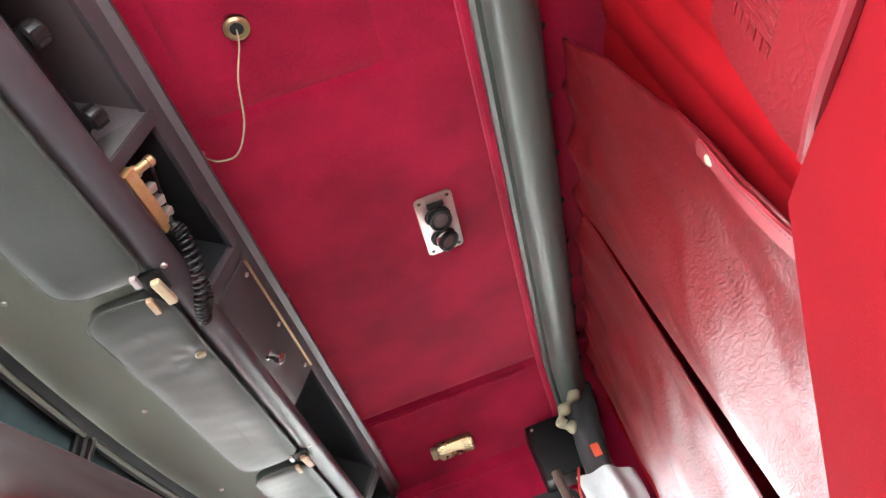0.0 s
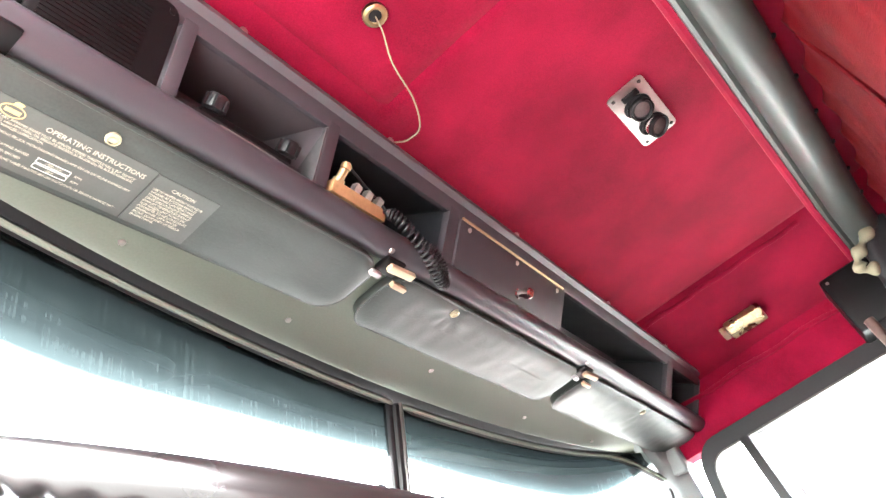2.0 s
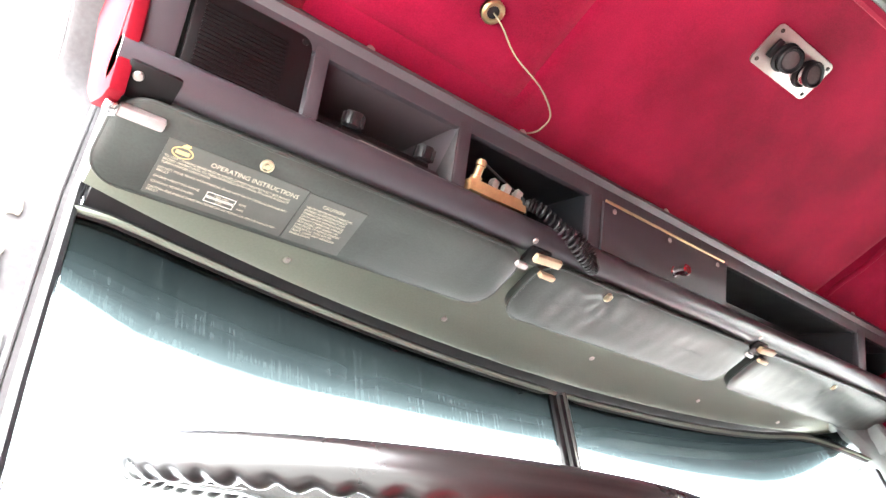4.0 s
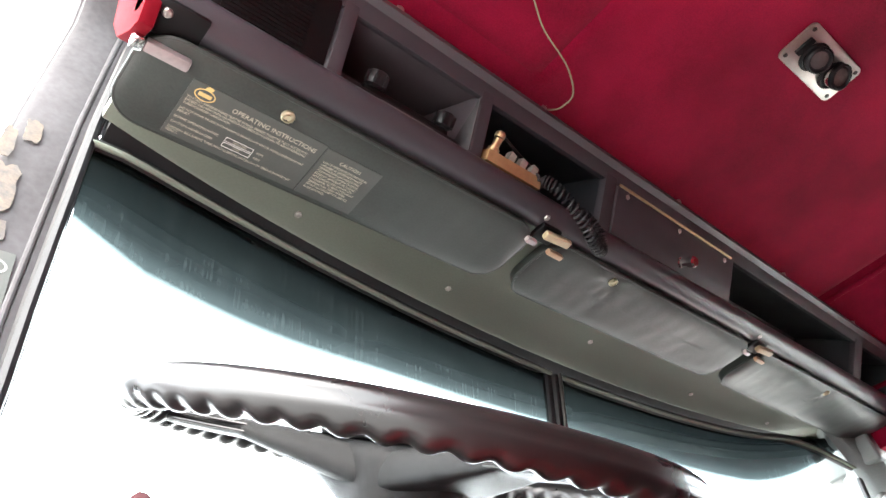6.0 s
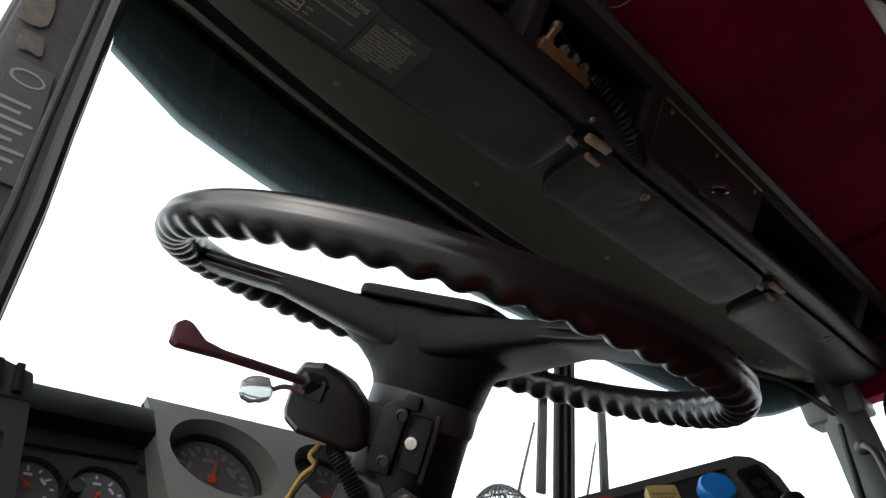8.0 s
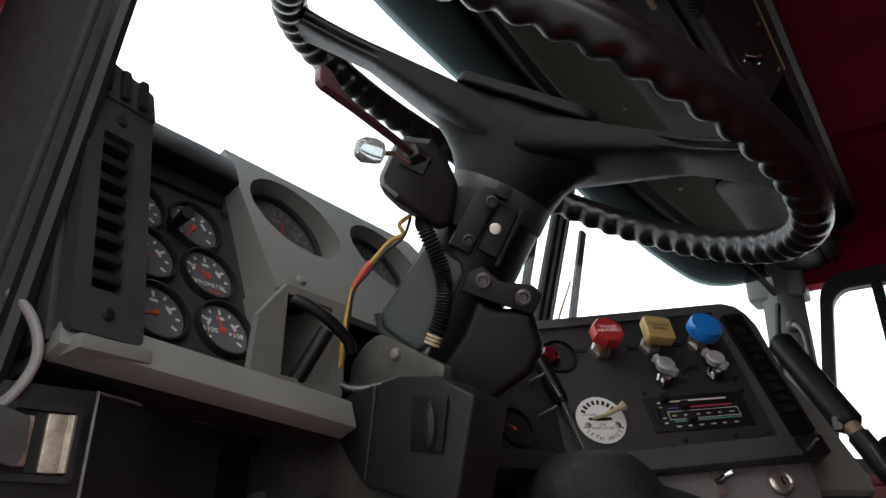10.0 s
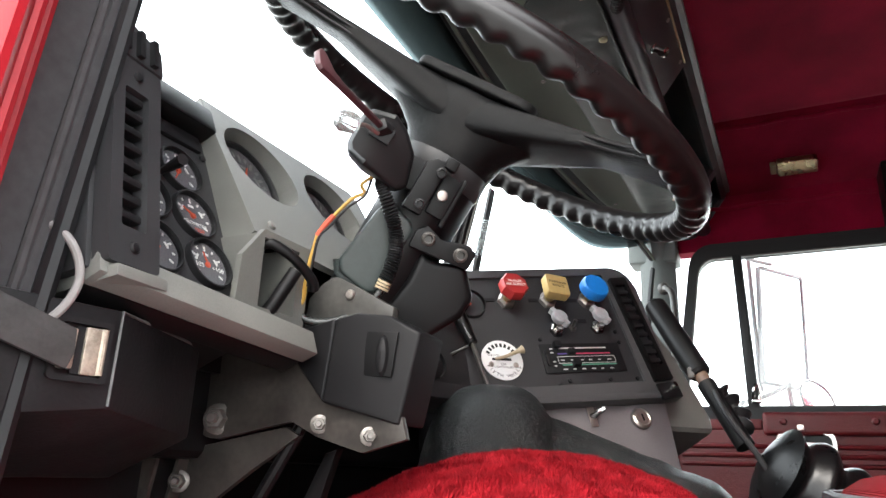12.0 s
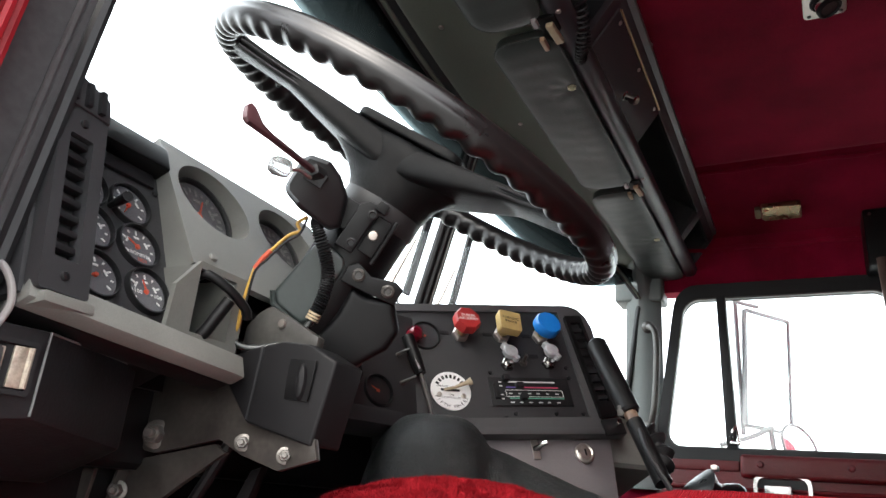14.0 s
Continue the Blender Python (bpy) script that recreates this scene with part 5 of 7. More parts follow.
    rec = [(-0.668, 0.968), (-0.627, 0.968), (-0.626, 1.0215), (-0.668, 1.0215)]
    put(part("lower_face", holed(low, [rec], 0.005), DASHGREY, dash, "grey upright face with a recess"), LOW)
    put(part("lower_side", prism([(-0.0, 0.950), (-0.0, 1.020), (-0.09, 1.020), (-0.09, 0.950)], 0.004, 0, 2, Matrix(((0, 0, 1, -0.618), (-1, 0, 0, 0.0), (0, 1, 0, 0), (0, 0, 0, 1)))), DASHGREY, dash), Matrix.Translation((0, 0.122, 0)))
    for k, cx in enumerate((0.057, 0.170)):
        put(part("well", sheet(lambda s, t, cx=cx: Vector((cx + (0.0465 - 0.005 * t) * math.cos(2 * math.pi * s), 0.100 + (0.0432 - 0.003 * t) * math.sin(2 * math.pi * s), -0.003 - 0.026 * t)), 40, 3), DASHGREY, dash, "conical gauge well"), POD)
        gauge(dash, POD @ Matrix.Translation((cx, 0.099, -0.021)) @ pose(0, 0, 0, 8, 0, 0), 0.041, (-20, 80)[k], 17, WELLSHADEINK, "large round speedometer dial in a deep well")
    # black back paints the shade inside the grey recess
    put(part("recess_shade_back", box((-0.675, 0.962, -0.07), (-0.620, 1.022, -0.066), 0), RUBBER, dash), LOW)
    for lo, hi in (((-0.671, 0.965, -0.066), (-0.6682, 1.0245, 0.0)), ((-0.6258, 0.965, -0.066), (-0.623, 1.0245, 0.0))):
        put(part("recess_wall", box(lo, hi, 0), DASHGREY, dash), LOW)
    put(part("recess_floor", box((-0.668, 0.9645, -0.066), (-0.627, 0.9678, 0.0), 0), DASHGREY, dash), LOW)
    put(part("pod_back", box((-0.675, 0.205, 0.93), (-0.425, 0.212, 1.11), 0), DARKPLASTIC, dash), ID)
    # black sheet paints the shade under the pod
    put(part("pod_shade_sheet", box((-0.612, 0.128, 1.0), (-0.43, 0.205, 1.006), 0), DARKPLASTIC, dash), ID)
    put(screw(dash, POD @ pose(0.027, 0.016, 0), 0.0042, DASHGREY), ID)
    # pull handle in the recess
    th = empty("pull_handle", "black tee-shaped pull handle under the gauge pod", "handle", (-0.64, 0.09, 0.98))
    put(part("stem", tube([(0.012, -0.066, -0.055), (0.018, -0.052, -0.02), (0.027, -0.034, 0.004)], [0.0065, 0.0055, 0.0055], 14), DARKPLASTIC, th), POD)
    put(part("bar", tube(spline([(0.006, -0.010, -0.004), (0.010, -0.013, 0.004), (0.026, -0.026, 0.008), (0.044, -0.038, 0.005), (0.050, -0.043, 0.0)], 6), 0.0042, 12), DARKPLASTIC, th), POD)
    put(part("boss", lathe([(0.011, 0), (0.011, 0.010), (0.008, 0.016)], 18, aim((0.012, -0.066, -0.05), (0.027, -0.034, 0.004))), DARKPLASTIC, th), POD)
    # dark upper dash deck under the windscreen
    deck = empty("dash_deck", "black dashboard deck below the windscreen", "dashboard", (0.1, 0.3, 0.95))
    put(part("deck_top", box((-0.79, 0.215, 0.86), (0.93, 0.60, 0.985), 0.015, 3), DARKPLASTIC, deck), ID)


def build_switch_box():
    b = empty("latch_box", "black metal box with a brass latch under the dash", "box", (-0.78, 0.15, 0.86))
    pts = [(-0.860, 0.128), (-0.781, 0.115), (-0.668, 0.166), (-0.66, 0.30), (-0.86, 0.30)]
    low = [(-0.858, 0.215), (-0.775, 0.205), (-0.69, 0.215), (-0.66, 0.30), (-0.86, 0.30)]
    rows = [[(x, y, 0.845) for x, y in low], [(x, y, 0.884 - 0.010 * (abs(x + 0.781) > 0.02)) for x, y in pts], [(x, y, 0.940) for x, y in pts]]
    bm = loft(rows)
    bevelled(bm, 0.003, 2)
    put(part("box_body", bm, mat("scuffed_black", (0.011, 0.011, 0.012), 0.42, spec=0.3, vary=0.5, scale=25, fine=260, bump=0.35, dist=0.0008), b), ID)
    # pale tube draws the highlight on the worn corner as well as the wear
    put(part("worn_edge_highlight", tube([(-0.781, 0.1152, 0.8855), (-0.781, 0.1152, 0.939), (-0.725, 0.1405, 0.9395), (-0.672, 0.1645, 0.9395)], 0.0010, 8), mat("bare_edge_highlight", (0.10, 0.10, 0.10), 0.4, vary=0.5, scale=60), b, "worn edge with its highlight drawn in"), ID)
    F = basis((-0.806, 0.1185, 0.914), (0.079, -0.013, 0), (0, 0, 1))
    put(part("latch_frame", holed(rrect(-0.013, -0.0175, 0.0195, 0.0165, 0.003), [rrect(-0.010, -0.0145, 0.0165, 0.0135, 0.002)], 0.003), RUBBER, b), F)
    worn = mat("worn_latch", (0.42, 0.36, 0.29), 0.38, metal=0.55, vary=0.5, scale=110, fine=500)
    put(part("latch_plate", box((0.0045, -0.0135, 0.0), (0.0135, 0.0125, 0.003), 0.001), worn, b, "worn bright latch plate"), F)
    put(part("latch_lip", tube([(0.0150, -0.0130, 0.002), (0.0150, 0.0125, 0.002)], 0.0022, 10), worn, b), F)
    put(part("latch_recess", box((-0.0005, -0.0135, 0.0), (0.0045, 0.0125, 0.001), 0), RUBBER, b), F)
    put(part("latch_bolt", box((-0.0085, -0.0115, 0.0), (-0.001, 0.0105, 0.005), 0.0015), worn, b, "bright latch bolt"), F)
    put(part("latch_arm", prism([(-0.075, 0.030), (-0.004, 0.0095), (-0.003, -0.0035), (-0.006, -0.0125), (-0.075, 0.008)], 0.004, 0.0012), mat("grey_strap", (0.045, 0.043, 0.042), 0.55, vary=0.4, scale=60, fine=300), b, "worn flat grey arm"), F @ Matrix.Translation((0, 0, 0.005)))
    # pale hose behind the post
    h = empty("hose", "pale grey hose looping behind the door post", "hose", (-0.80, 0.14, 0.95))
    put(part("tube", tube(spline([(-0.828, 0.14, 0.986), (-0.82, 0.121, 0.973), (-0.8135, 0.116, 0.958), (-0.8135, 0.116, 0.944), (-0.821, 0.12, 0.928), (-0.835, 0.13, 0.915)], 8), 0.0025, 10), mat("pale_hose", (0.20, 0.185, 0.18), 0.5), h), ID)


BOLT = mat("zinc_bolt", (0.13, 0.12, 0.11), 0.4, metal=0.5, vary=0.3, scale=120, fine=500, bump=0.1)


def bolt(name, m, r, parent=None):
    b = parent or empty(name, "hex bolt with washers in the steering bracket", "bolt", m.translation, "bracket bolts")
    put(part("washer", lathe([(r * 1.45, 0), (r * 1.45, r * 0.2), (r * 1.3, r * 0.3)], 20), BOLT, b), m)
    put(part("hex_head", lathe([(r, r * 0.3), (r, r * 1.1), (r * 0.85, r * 1.3)], 6), BOLT, b), m)
    put(part("shank", lathe([(r * 0.5, r * 1.2), (r * 0.5, r * 2.0), (r * 0.4, r * 2.1)], 12), BOLT, b), m)
    return b


COLUMN = basis((-0.5336, 0.0035, 1.1709), (0.6185, -0.6668, -0.4158), (0.0337, -0.5062, 0.8618))


def build_column():
    # local x runs across the column, y up its axis, z towards the driver's door
    col = empty("steering_column", "black steering column with clamps and joint cover", "steering column", (-0.55, 0.045, 0.94))
    put(part("column_tube", tube([(0, -0.070, 0), (0, -0.13, 0), (0, -0.22, 0)], [0.0395, 0.0385, 0.038], 32), DARKPLASTIC, col), COLUMN)
    # collar is lighter than the column: the light on it is in its colour
    collar = lathe([(0.0405, 0.0), (0.0412, 0.002), (0.0412, 0.021), (0.0395, 0.024)], 40, pose(0, -0.052, 0, 90, 0, 0))
    put(part("column_collar", collar, mat("lit_collar_plastic", (0.024, 0.024, 0.025), 0.45, spec=0.3, vary=0.2, scale=15, fine=700, bump=0.1, dist=0.0004), col, "black collar under the hub, lightened where light falls on it"), COLUMN)
    # long clamp bracket with two bolts, and the plate beside it
    bm = prism([(-0.018, -0.113), (-0.018, -0.070), (-0.012, -0.064), (0.000, -0.062), (0.000, -0.072), (-0.001, -0.113)], 0.020, 0.002)
    join(bm, box((-0.004, -0.068, 0.012), (0.007, -0.058, 0.024), 0.002))
    put(part("clamp", bm, DARKPLASTIC, col, "black clamp bracket"), COLUMN @ Matrix.Translation((0, 0, 0.030)))
    put(part("clamp_plate", box((0.001, -0.107, 0.028), (0.0175, -0.070, 0.043), 0.002), DARKPLASTIC, col), COLUMN)
    put(part("clamp_rib", box((0.0175, -0.112, 0.024), (0.0215, -0.066, 0.0395), 0.0015), DARKPLASTIC, col), COLUMN)
    put(screw(col, COLUMN @ pose(0.0072, -0.0885, 0.043), 0.0052, ALU), ID)
    for u, v in ((-0.003, -0.0735), (-0.006, -0.105)):
        put(part("clamp_bolt", lathe([(0.0045, 0), (0.0045, 0.004), (0.003, 0.0045), (0.0026, 0.002)], 14), RUBBER, col), COLUMN @ pose(u, v, 0.050))
    # ear bracket at the tilt joint
    ear = prism([(0.004, -0.139), (0.003, -0.124), (0.010, -0.116), (0.026, -0.121), (0.048, -0.113), (0.058, -0.116), (0.058, -0.132), (0.030, -0.136)], 0.012, 0.002)
    put(part("clamp_ear", ear, DARKPLASTIC, col, "black bolted ear"), COLUMN @ Matrix.Translation((0, 0, 0.032)))
    for u, v in ((0.0155, -0.126), (0.046, -0.1245)):
        put(part("ear_bolt", lathe([(0.0062, 0), (0.0062, 0.004), (0.0045, 0.0055), (0.0036, 0.0055), (0.0030, 0.002)], 16), STEEL, col), COLUMN @ pose(u, v, 0.043))
    # joint cover, round cap and grey-green motor housing
    cover = prism([(0.016, -0.137), (0.030, -0.140), (0.056, -0.128), (0.076, -0.150), (0.075, -0.170), (0.050, -0.214), (0.030, -0.212), (0.012, -0.198), (0.018, -0.165)], 0.072, 0.008, 4)
    put(part("joint_cover", cover, DARKPLASTIC, col, "black moulded joint cover"), COLUMN @ Matrix.Translation((0, 0, -0.034)))
    cap = lathe([(0.0345, -0.05), (0.0345, 0.004), (0.0325, 0.007), (0.027, 0.0075), (0.025, 0.004), (0.008, 0.003)], 36)
    put(part("joint_cap", cap, DARKPLASTIC, col, "round black joint cap"), COLUMN @ pose(0.006, -0.155, 0.006))
    house = prism([(-0.041, -0.179), (-0.0335, -0.124), (-0.026, -0.116), (-0.004, -0.119), (0.002, -0.126), (0.002, -0.187), (-0.006, -0.193), (-0.034, -0.187)], 0.052, 0.006, 4)
    put(part("motor_housing", house, mat("green_grey_housing", (0.030, 0.038, 0.037), 0.36, spec=0.4, vary=0.2), col, "grey-green rounded housing"), COLUMN @ Matrix.Translation((0, 0, -0.012)))
    put(part("housing_lip", tube([(-0.0425, -0.179, 0.0), (-0.036, -0.1885, 0.0), (-0.006, -0.1945, 0.0)], 0.0028, 8), mat("green_grey_lip", (0.030, 0.038, 0.037), 0.36, spec=0.4), col), COLUMN @ Matrix.Translation((0, 0, 0.036)))
    # angular shroud below, its front part bent away
    YZ = Matrix(((0, 0, 1, 0), (1, 0, 0, 0), (0, 1, 0, 0), (0, 0, 0, 1)))
    SHROUD = mat("shroud_plastic", (0.007, 0.0068, 0.0075), 0.5, spec=0.14, vary=0.2, scale=12, fine=900, bump=0.15, dist=0.0004)
    for nm, sh in (("shroud_cheek", [(0.139, 0.950), (0.0915, 0.904), (0.0845, 0.968), (0.120, 0.963)]), ("lower_shroud", [(0.0915, 0.904), (0.028, 0.8875), (0.014, 0.955), (0.04, 0.969), (0.067, 0.972), (0.0845, 0.968)])):
        bm = prism(sh, 0.040, 0.003, 3)
        for v in bm.verts:
            v.co.z -= 0.010 * max(0.0, 1 - abs(v.co.x - 0.088) / (0.052 if v.co.x > 0.088 else 0.075))
        put(part(nm, bm, SHROUD, col, "dark angular lower shroud"), Matrix.Translation((-0.604, 0, 0)) @ YZ)
    # no hollow here: a slightly raised dark panel paints the recess's shade
    put(part("shroud_recess_shade", prism([(0.034, 0.922), (0.062, 0.924), (0.057, 0.957), (0.030, 0.955)], 0.0016, 0.0006), DARKPLASTIC, col), Matrix.Translation((-0.6100, 0, 0)) @ YZ)
    put(part("shroud_dimple", lathe([(0.012, 0), (0.010, 0.003), (0.004, 0.005)], 20, Matrix.Diagonal((0.42, 1.3, 1, 1))), SHROUD, col), basis((-0.6102, 0.042, 0.938), (0, -1, 0), (0, 0.25, 1)))
    gus = prism([(0.131, 0.966), (0.1285, 0.992), (0.116, 1.004), (0.1065, 1.0085), (0.1005, 1.0088), (0.0455, 0.979), (0.047, 0.966)], 0.010, 0.0015)
    put(part("grey_gusset", gus, mat("worn_grey_steel", (0.055, 0.053, 0.049), 0.42, spec=0.4, vary=0.55, scale=24, fine=160, bump=0.12, dist=0.0005), col, "worn grey metal gusset"), Matrix.Translation((-0.592, 0, 0)) @ YZ)
    put(screw(col, basis((-0.5925, 0.0865, 0.992), (0, -1, 0), (0, 0, 1)), 0.0044, ALU), ID)
    # mounting bracket and bolts
    br = empty("column_bracket", "worn grey steel bracket carrying the steering column", "bracket", (-0.61, 0.12, 0.90))
    WORN = mat("worn_bracket_steel", (0.034, 0.030, 0.027), 0.38, spec=0.4, vary=0.7, scale=16, fine=140, bump=0.15, dist=0.0006)
    pl = [(0.240, 0.935), (0.215, 0.967), (0.140, 0.967), (0.10, 0.94), (0.030, 0.905), (0.022, 0.878), (0.0587, 0.868), (0.100, 0.879), (0.1256, 0.8905), (0.199, 0.8765), (0.212, 0.878), (0.232, 0.890)]
    put(part("side_plate", prism(pl, 0.006, 0.001), WORN, br, "worn grey steel plate"), Matrix.Translation((-0.604, 0, 0)) @ YZ)
    put(part("strut", prism([(0.290, 0.80), (0.262, 0.858), (0.2222, 0.8705), (0.1333, 0.8868), (0.120, 0.880), (0.165, 0.852), (0.205, 0.825), (0.27, 0.77)], 0.006, 0.001), WORN, br, "worn grey steel strut"), Matrix.Translation((-0.600, 0, 0)) @ YZ)
    put(part("strut_flange", prism([(0.231, 0.868), (0.228, 0.868), (0.243, 0.80), (0.247, 0.80)], -0.012, 0.0005), WORN, br), Matrix.Translation((-0.600, 0, 0)) @ YZ)
    put(part("rod", tube([(-0.592, 0.124, 0.888), (-0.590, 0.160, 0.833), (-0.585, 0.20, 0.77)], 0.0055, 10), DARKPLASTIC, br), ID)
    put(part("pedal_arm", prism([(0.100, 0.872), (0.112, 0.868), (0.150, 0.79), (0.13, 0.78)], 0.010, 0.002), DARKPLASTIC, br), Matrix.Translation((-0.575, 0, 0)) @ YZ)
    put(part("back_plate", box((-0.80, 0.24, 0.62), (-0.45, 0.26, 0.96), 0.002), DARKPLASTIC, br), ID)
    put(part("lower_plate", prism([(0.225, 0.86), (0.24, 0.77), (0.34, 0.77), (0.33, 0.86)], 0.004, 0.001), WORN, br), Matrix.Translation((-0.640, 0, 0)) @ YZ)
    bolt("bracket_bolt", aim((-0.604, 0.200, 0.8925), (-0.80, 0.12, 0.8925)), 0.0088)
    bolt("bracket_bolt", aim((-0.605, 0.0975, 0.8885), (-0.80, -0.02, 0.888)), 0.0050)
    bolt("bracket_bolt", aim((-0.604, 0.053, 0.880), (-0.80, -0.09, 0.88)), 0.0048)
    bolt("bracket_bolt", aim((-0.606, 0.2325, 0.8425), (-0.80, 0.13, 0.845)), 0.0062)
    # turn signal switch
    ts = empty("turn_signal_switch", "black turn signal switch with maroon lever", "switch", (-0.60, 0.03, 1.10))
    body = prism([(-0.084, -0.066), (-0.078, -0.058), (-0.058, -0.0555), (-0.045, -0.060), (-0.030, -0.072), (-0.022, -0.098), (-0.030, -0.106), (-0.062, -0.104), (-0.078, -0.099), (-0.083, -0.092)], 0.046, 0.006, 4)
    for v in body.verts:
        if v.co.z > 0.02:
            v.co.z -= 1.1 * max(0.0, -0.064 - v.co.x) + 0.75 * max(0.0, v.co.x + 0.058)
    put(part("switch_body", body, mat("switch_plastic", (0.012, 0.012, 0.013), 0.4, spec=0.35, vary=0.25, scale=20, fine=700, bump=0.12, dist=0.0004), ts), COLUMN @ Matrix.Translation((0, 0, 0.030)))
    put(part("switch_arm", box((-0.040, -0.098, 0.024), (0.002, -0.070, 0.040), 0.003), DARKPLASTIC, ts), COLUMN)
    put(part("lever_slot", box((-0.070, -0.081, 0.0725), (-0.052, -0.068, 0.0775), 0.001), RUBBER, ts), COLUMN)
    base, tip = Vector((-0.634, 0.036, 1.1135)), Vector((-0.736, 0.025, 1.110))
    LVM = basis(base, tip - base, (0, 0.35, 1))
    L = (tip - base).length
    put(part("lever", prism([(0, -0.0024), (L * 0.7, -0.003), (L, -0.005), (L + 0.003, -0.002), (L - 0.002, 0.012), (L - 0.008, 0.0175), (L - 0.014, 0.0165), (L * 0.80, 0.005), (L * 0.68, 0.0022), (0, 0.0024)], 0.005, 0.0015), MAROON, ts, "maroon plastic lever with a flared paddle"), LVM)
    put(part("lever_root", box((-0.010, -0.005, -0.003), (0.008, 0.005, 0.008), 0.002), RUBBER, ts), LVM)
    put(part("stub", tube(spline([(-0.640, 0.040, 1.106), (-0.652, 0.043, 1.108), (-0.660, 0.046, 1.105)], 5), 0.0018, 8), ALU, ts, "bright bent lever stub"), ID)
    bm = lathe([(0.003, 0), (0.007, 0.002), (0.0085, 0.008), (0.0085, 0.014), (0.006, 0.019), (0.002, 0.020)], 14)
    for v in bm.verts:
        v.co += 0.0008 * noise.noise_vector(v.co * 300)
    put(part("clear_knob", bm, CLEARPLASTIC, ts, "clear acrylic knob"), aim((-0.660, 0.045, 1.105), (-0.690, 0.060, 1.103)))
    # wiring
    wr = empty("wiring_loom", "corrugated black loom with yellow and red wires", "wiring", (-0.6, 0.05, 1.0))
    axis = spline([(-0.6002, 0.0573, 1.086), (-0.6002, 0.0573, 1.0775), (-0.5898, 0.0533, 1.0568), (-0.5822, 0.0524, 1.0381), (-0.5785, 0.0573, 1.0188), (-0.5776, 0.0671, 0.9981)], 36)
    rad = [0.0056 + 0.0011 * math.sin(i * 1.55) for i in range(len(axis))]
    put(part("loom", tube(axis, rad, 14), RUBBER, wr, "corrugated black loom"), ID)
    put(part("tape", tube([axis[-14], axis[-1]], 0.0062, 12), CREAM, wr, "cream tape"), ID)
    put(part("sheath", tube(spline([(-0.5772, 0.0672, 0.9985), (-0.581, 0.0763, 0.9845), (-0.5885, 0.0891, 0.9745), (-0.602, 0.1045, 0.9685), (-0.612, 0.117, 0.9705), (-0.618, 0.124, 0.984), (-0.619, 0.124, 0.999)], 10), 0.0034, 12), mat("grey_sheath", (0.020, 0.022, 0.021), 0.25, vary=0.5, scale=90), wr, "taped dark sheath"), ID)
    put(part("green_wire", tube(spline([(-0.5772, 0.0660, 1.002), (-0.5815, 0.0735, 0.990), (-0.585, 0.078, 0.985)], 6), 0.0011, 6), mat("green_wire", (0.05, 0.20, 0.15), 0.4), wr), ID)
    put(part("yellow_wire", tube(spline([(-0.6079, 0.0638, 1.0861), (-0.612, 0.0705, 1.0791), (-0.609, 0.0698, 1.0726), (-0.612, 0.0794, 1.0677), (-0.6159, 0.0926, 1.0536)], 8), 0.0016, 8), YELLOWWIRE, wr), ID)
    put(part("red_splice", tube(spline([(-0.6159, 0.0926, 1.0536), (-0.6176, 0.0991, 1.0458), (-0.6186, 0.1054, 1.0367)], 6), 0.0026, 10), REDWIRE, wr, "red heat-shrink splice"), ID)
    put(part("yellow_wire", tube(spline([(-0.6186, 0.1054, 1.0367), (-0.618, 0.1105, 1.0177), (-0.617, 0.114, 0.9988), (-0.616, 0.1159, 0.9848), (-0.617, 0.1194, 0.9798), (-0.619, 0.1216, 0.9865), (-0.620, 0.1223, 0.998)], 8), 0.0018, 8), YELLOWWIRE, wr), ID)
    put(part("black_wire", tube(spline([(-0.6075, 0.064, 1.0846), (-0.609, 0.0692, 1.0699), (-0.613, 0.082, 1.0604), (-0.6166, 0.0952, 1.0449), (-0.619, 0.104, 1.0346), (-0.618, 0.1085, 1.0131), (-0.617, 0.112, 0.995)], 10), 0.0013, 6), RUBBER, wr), ID)


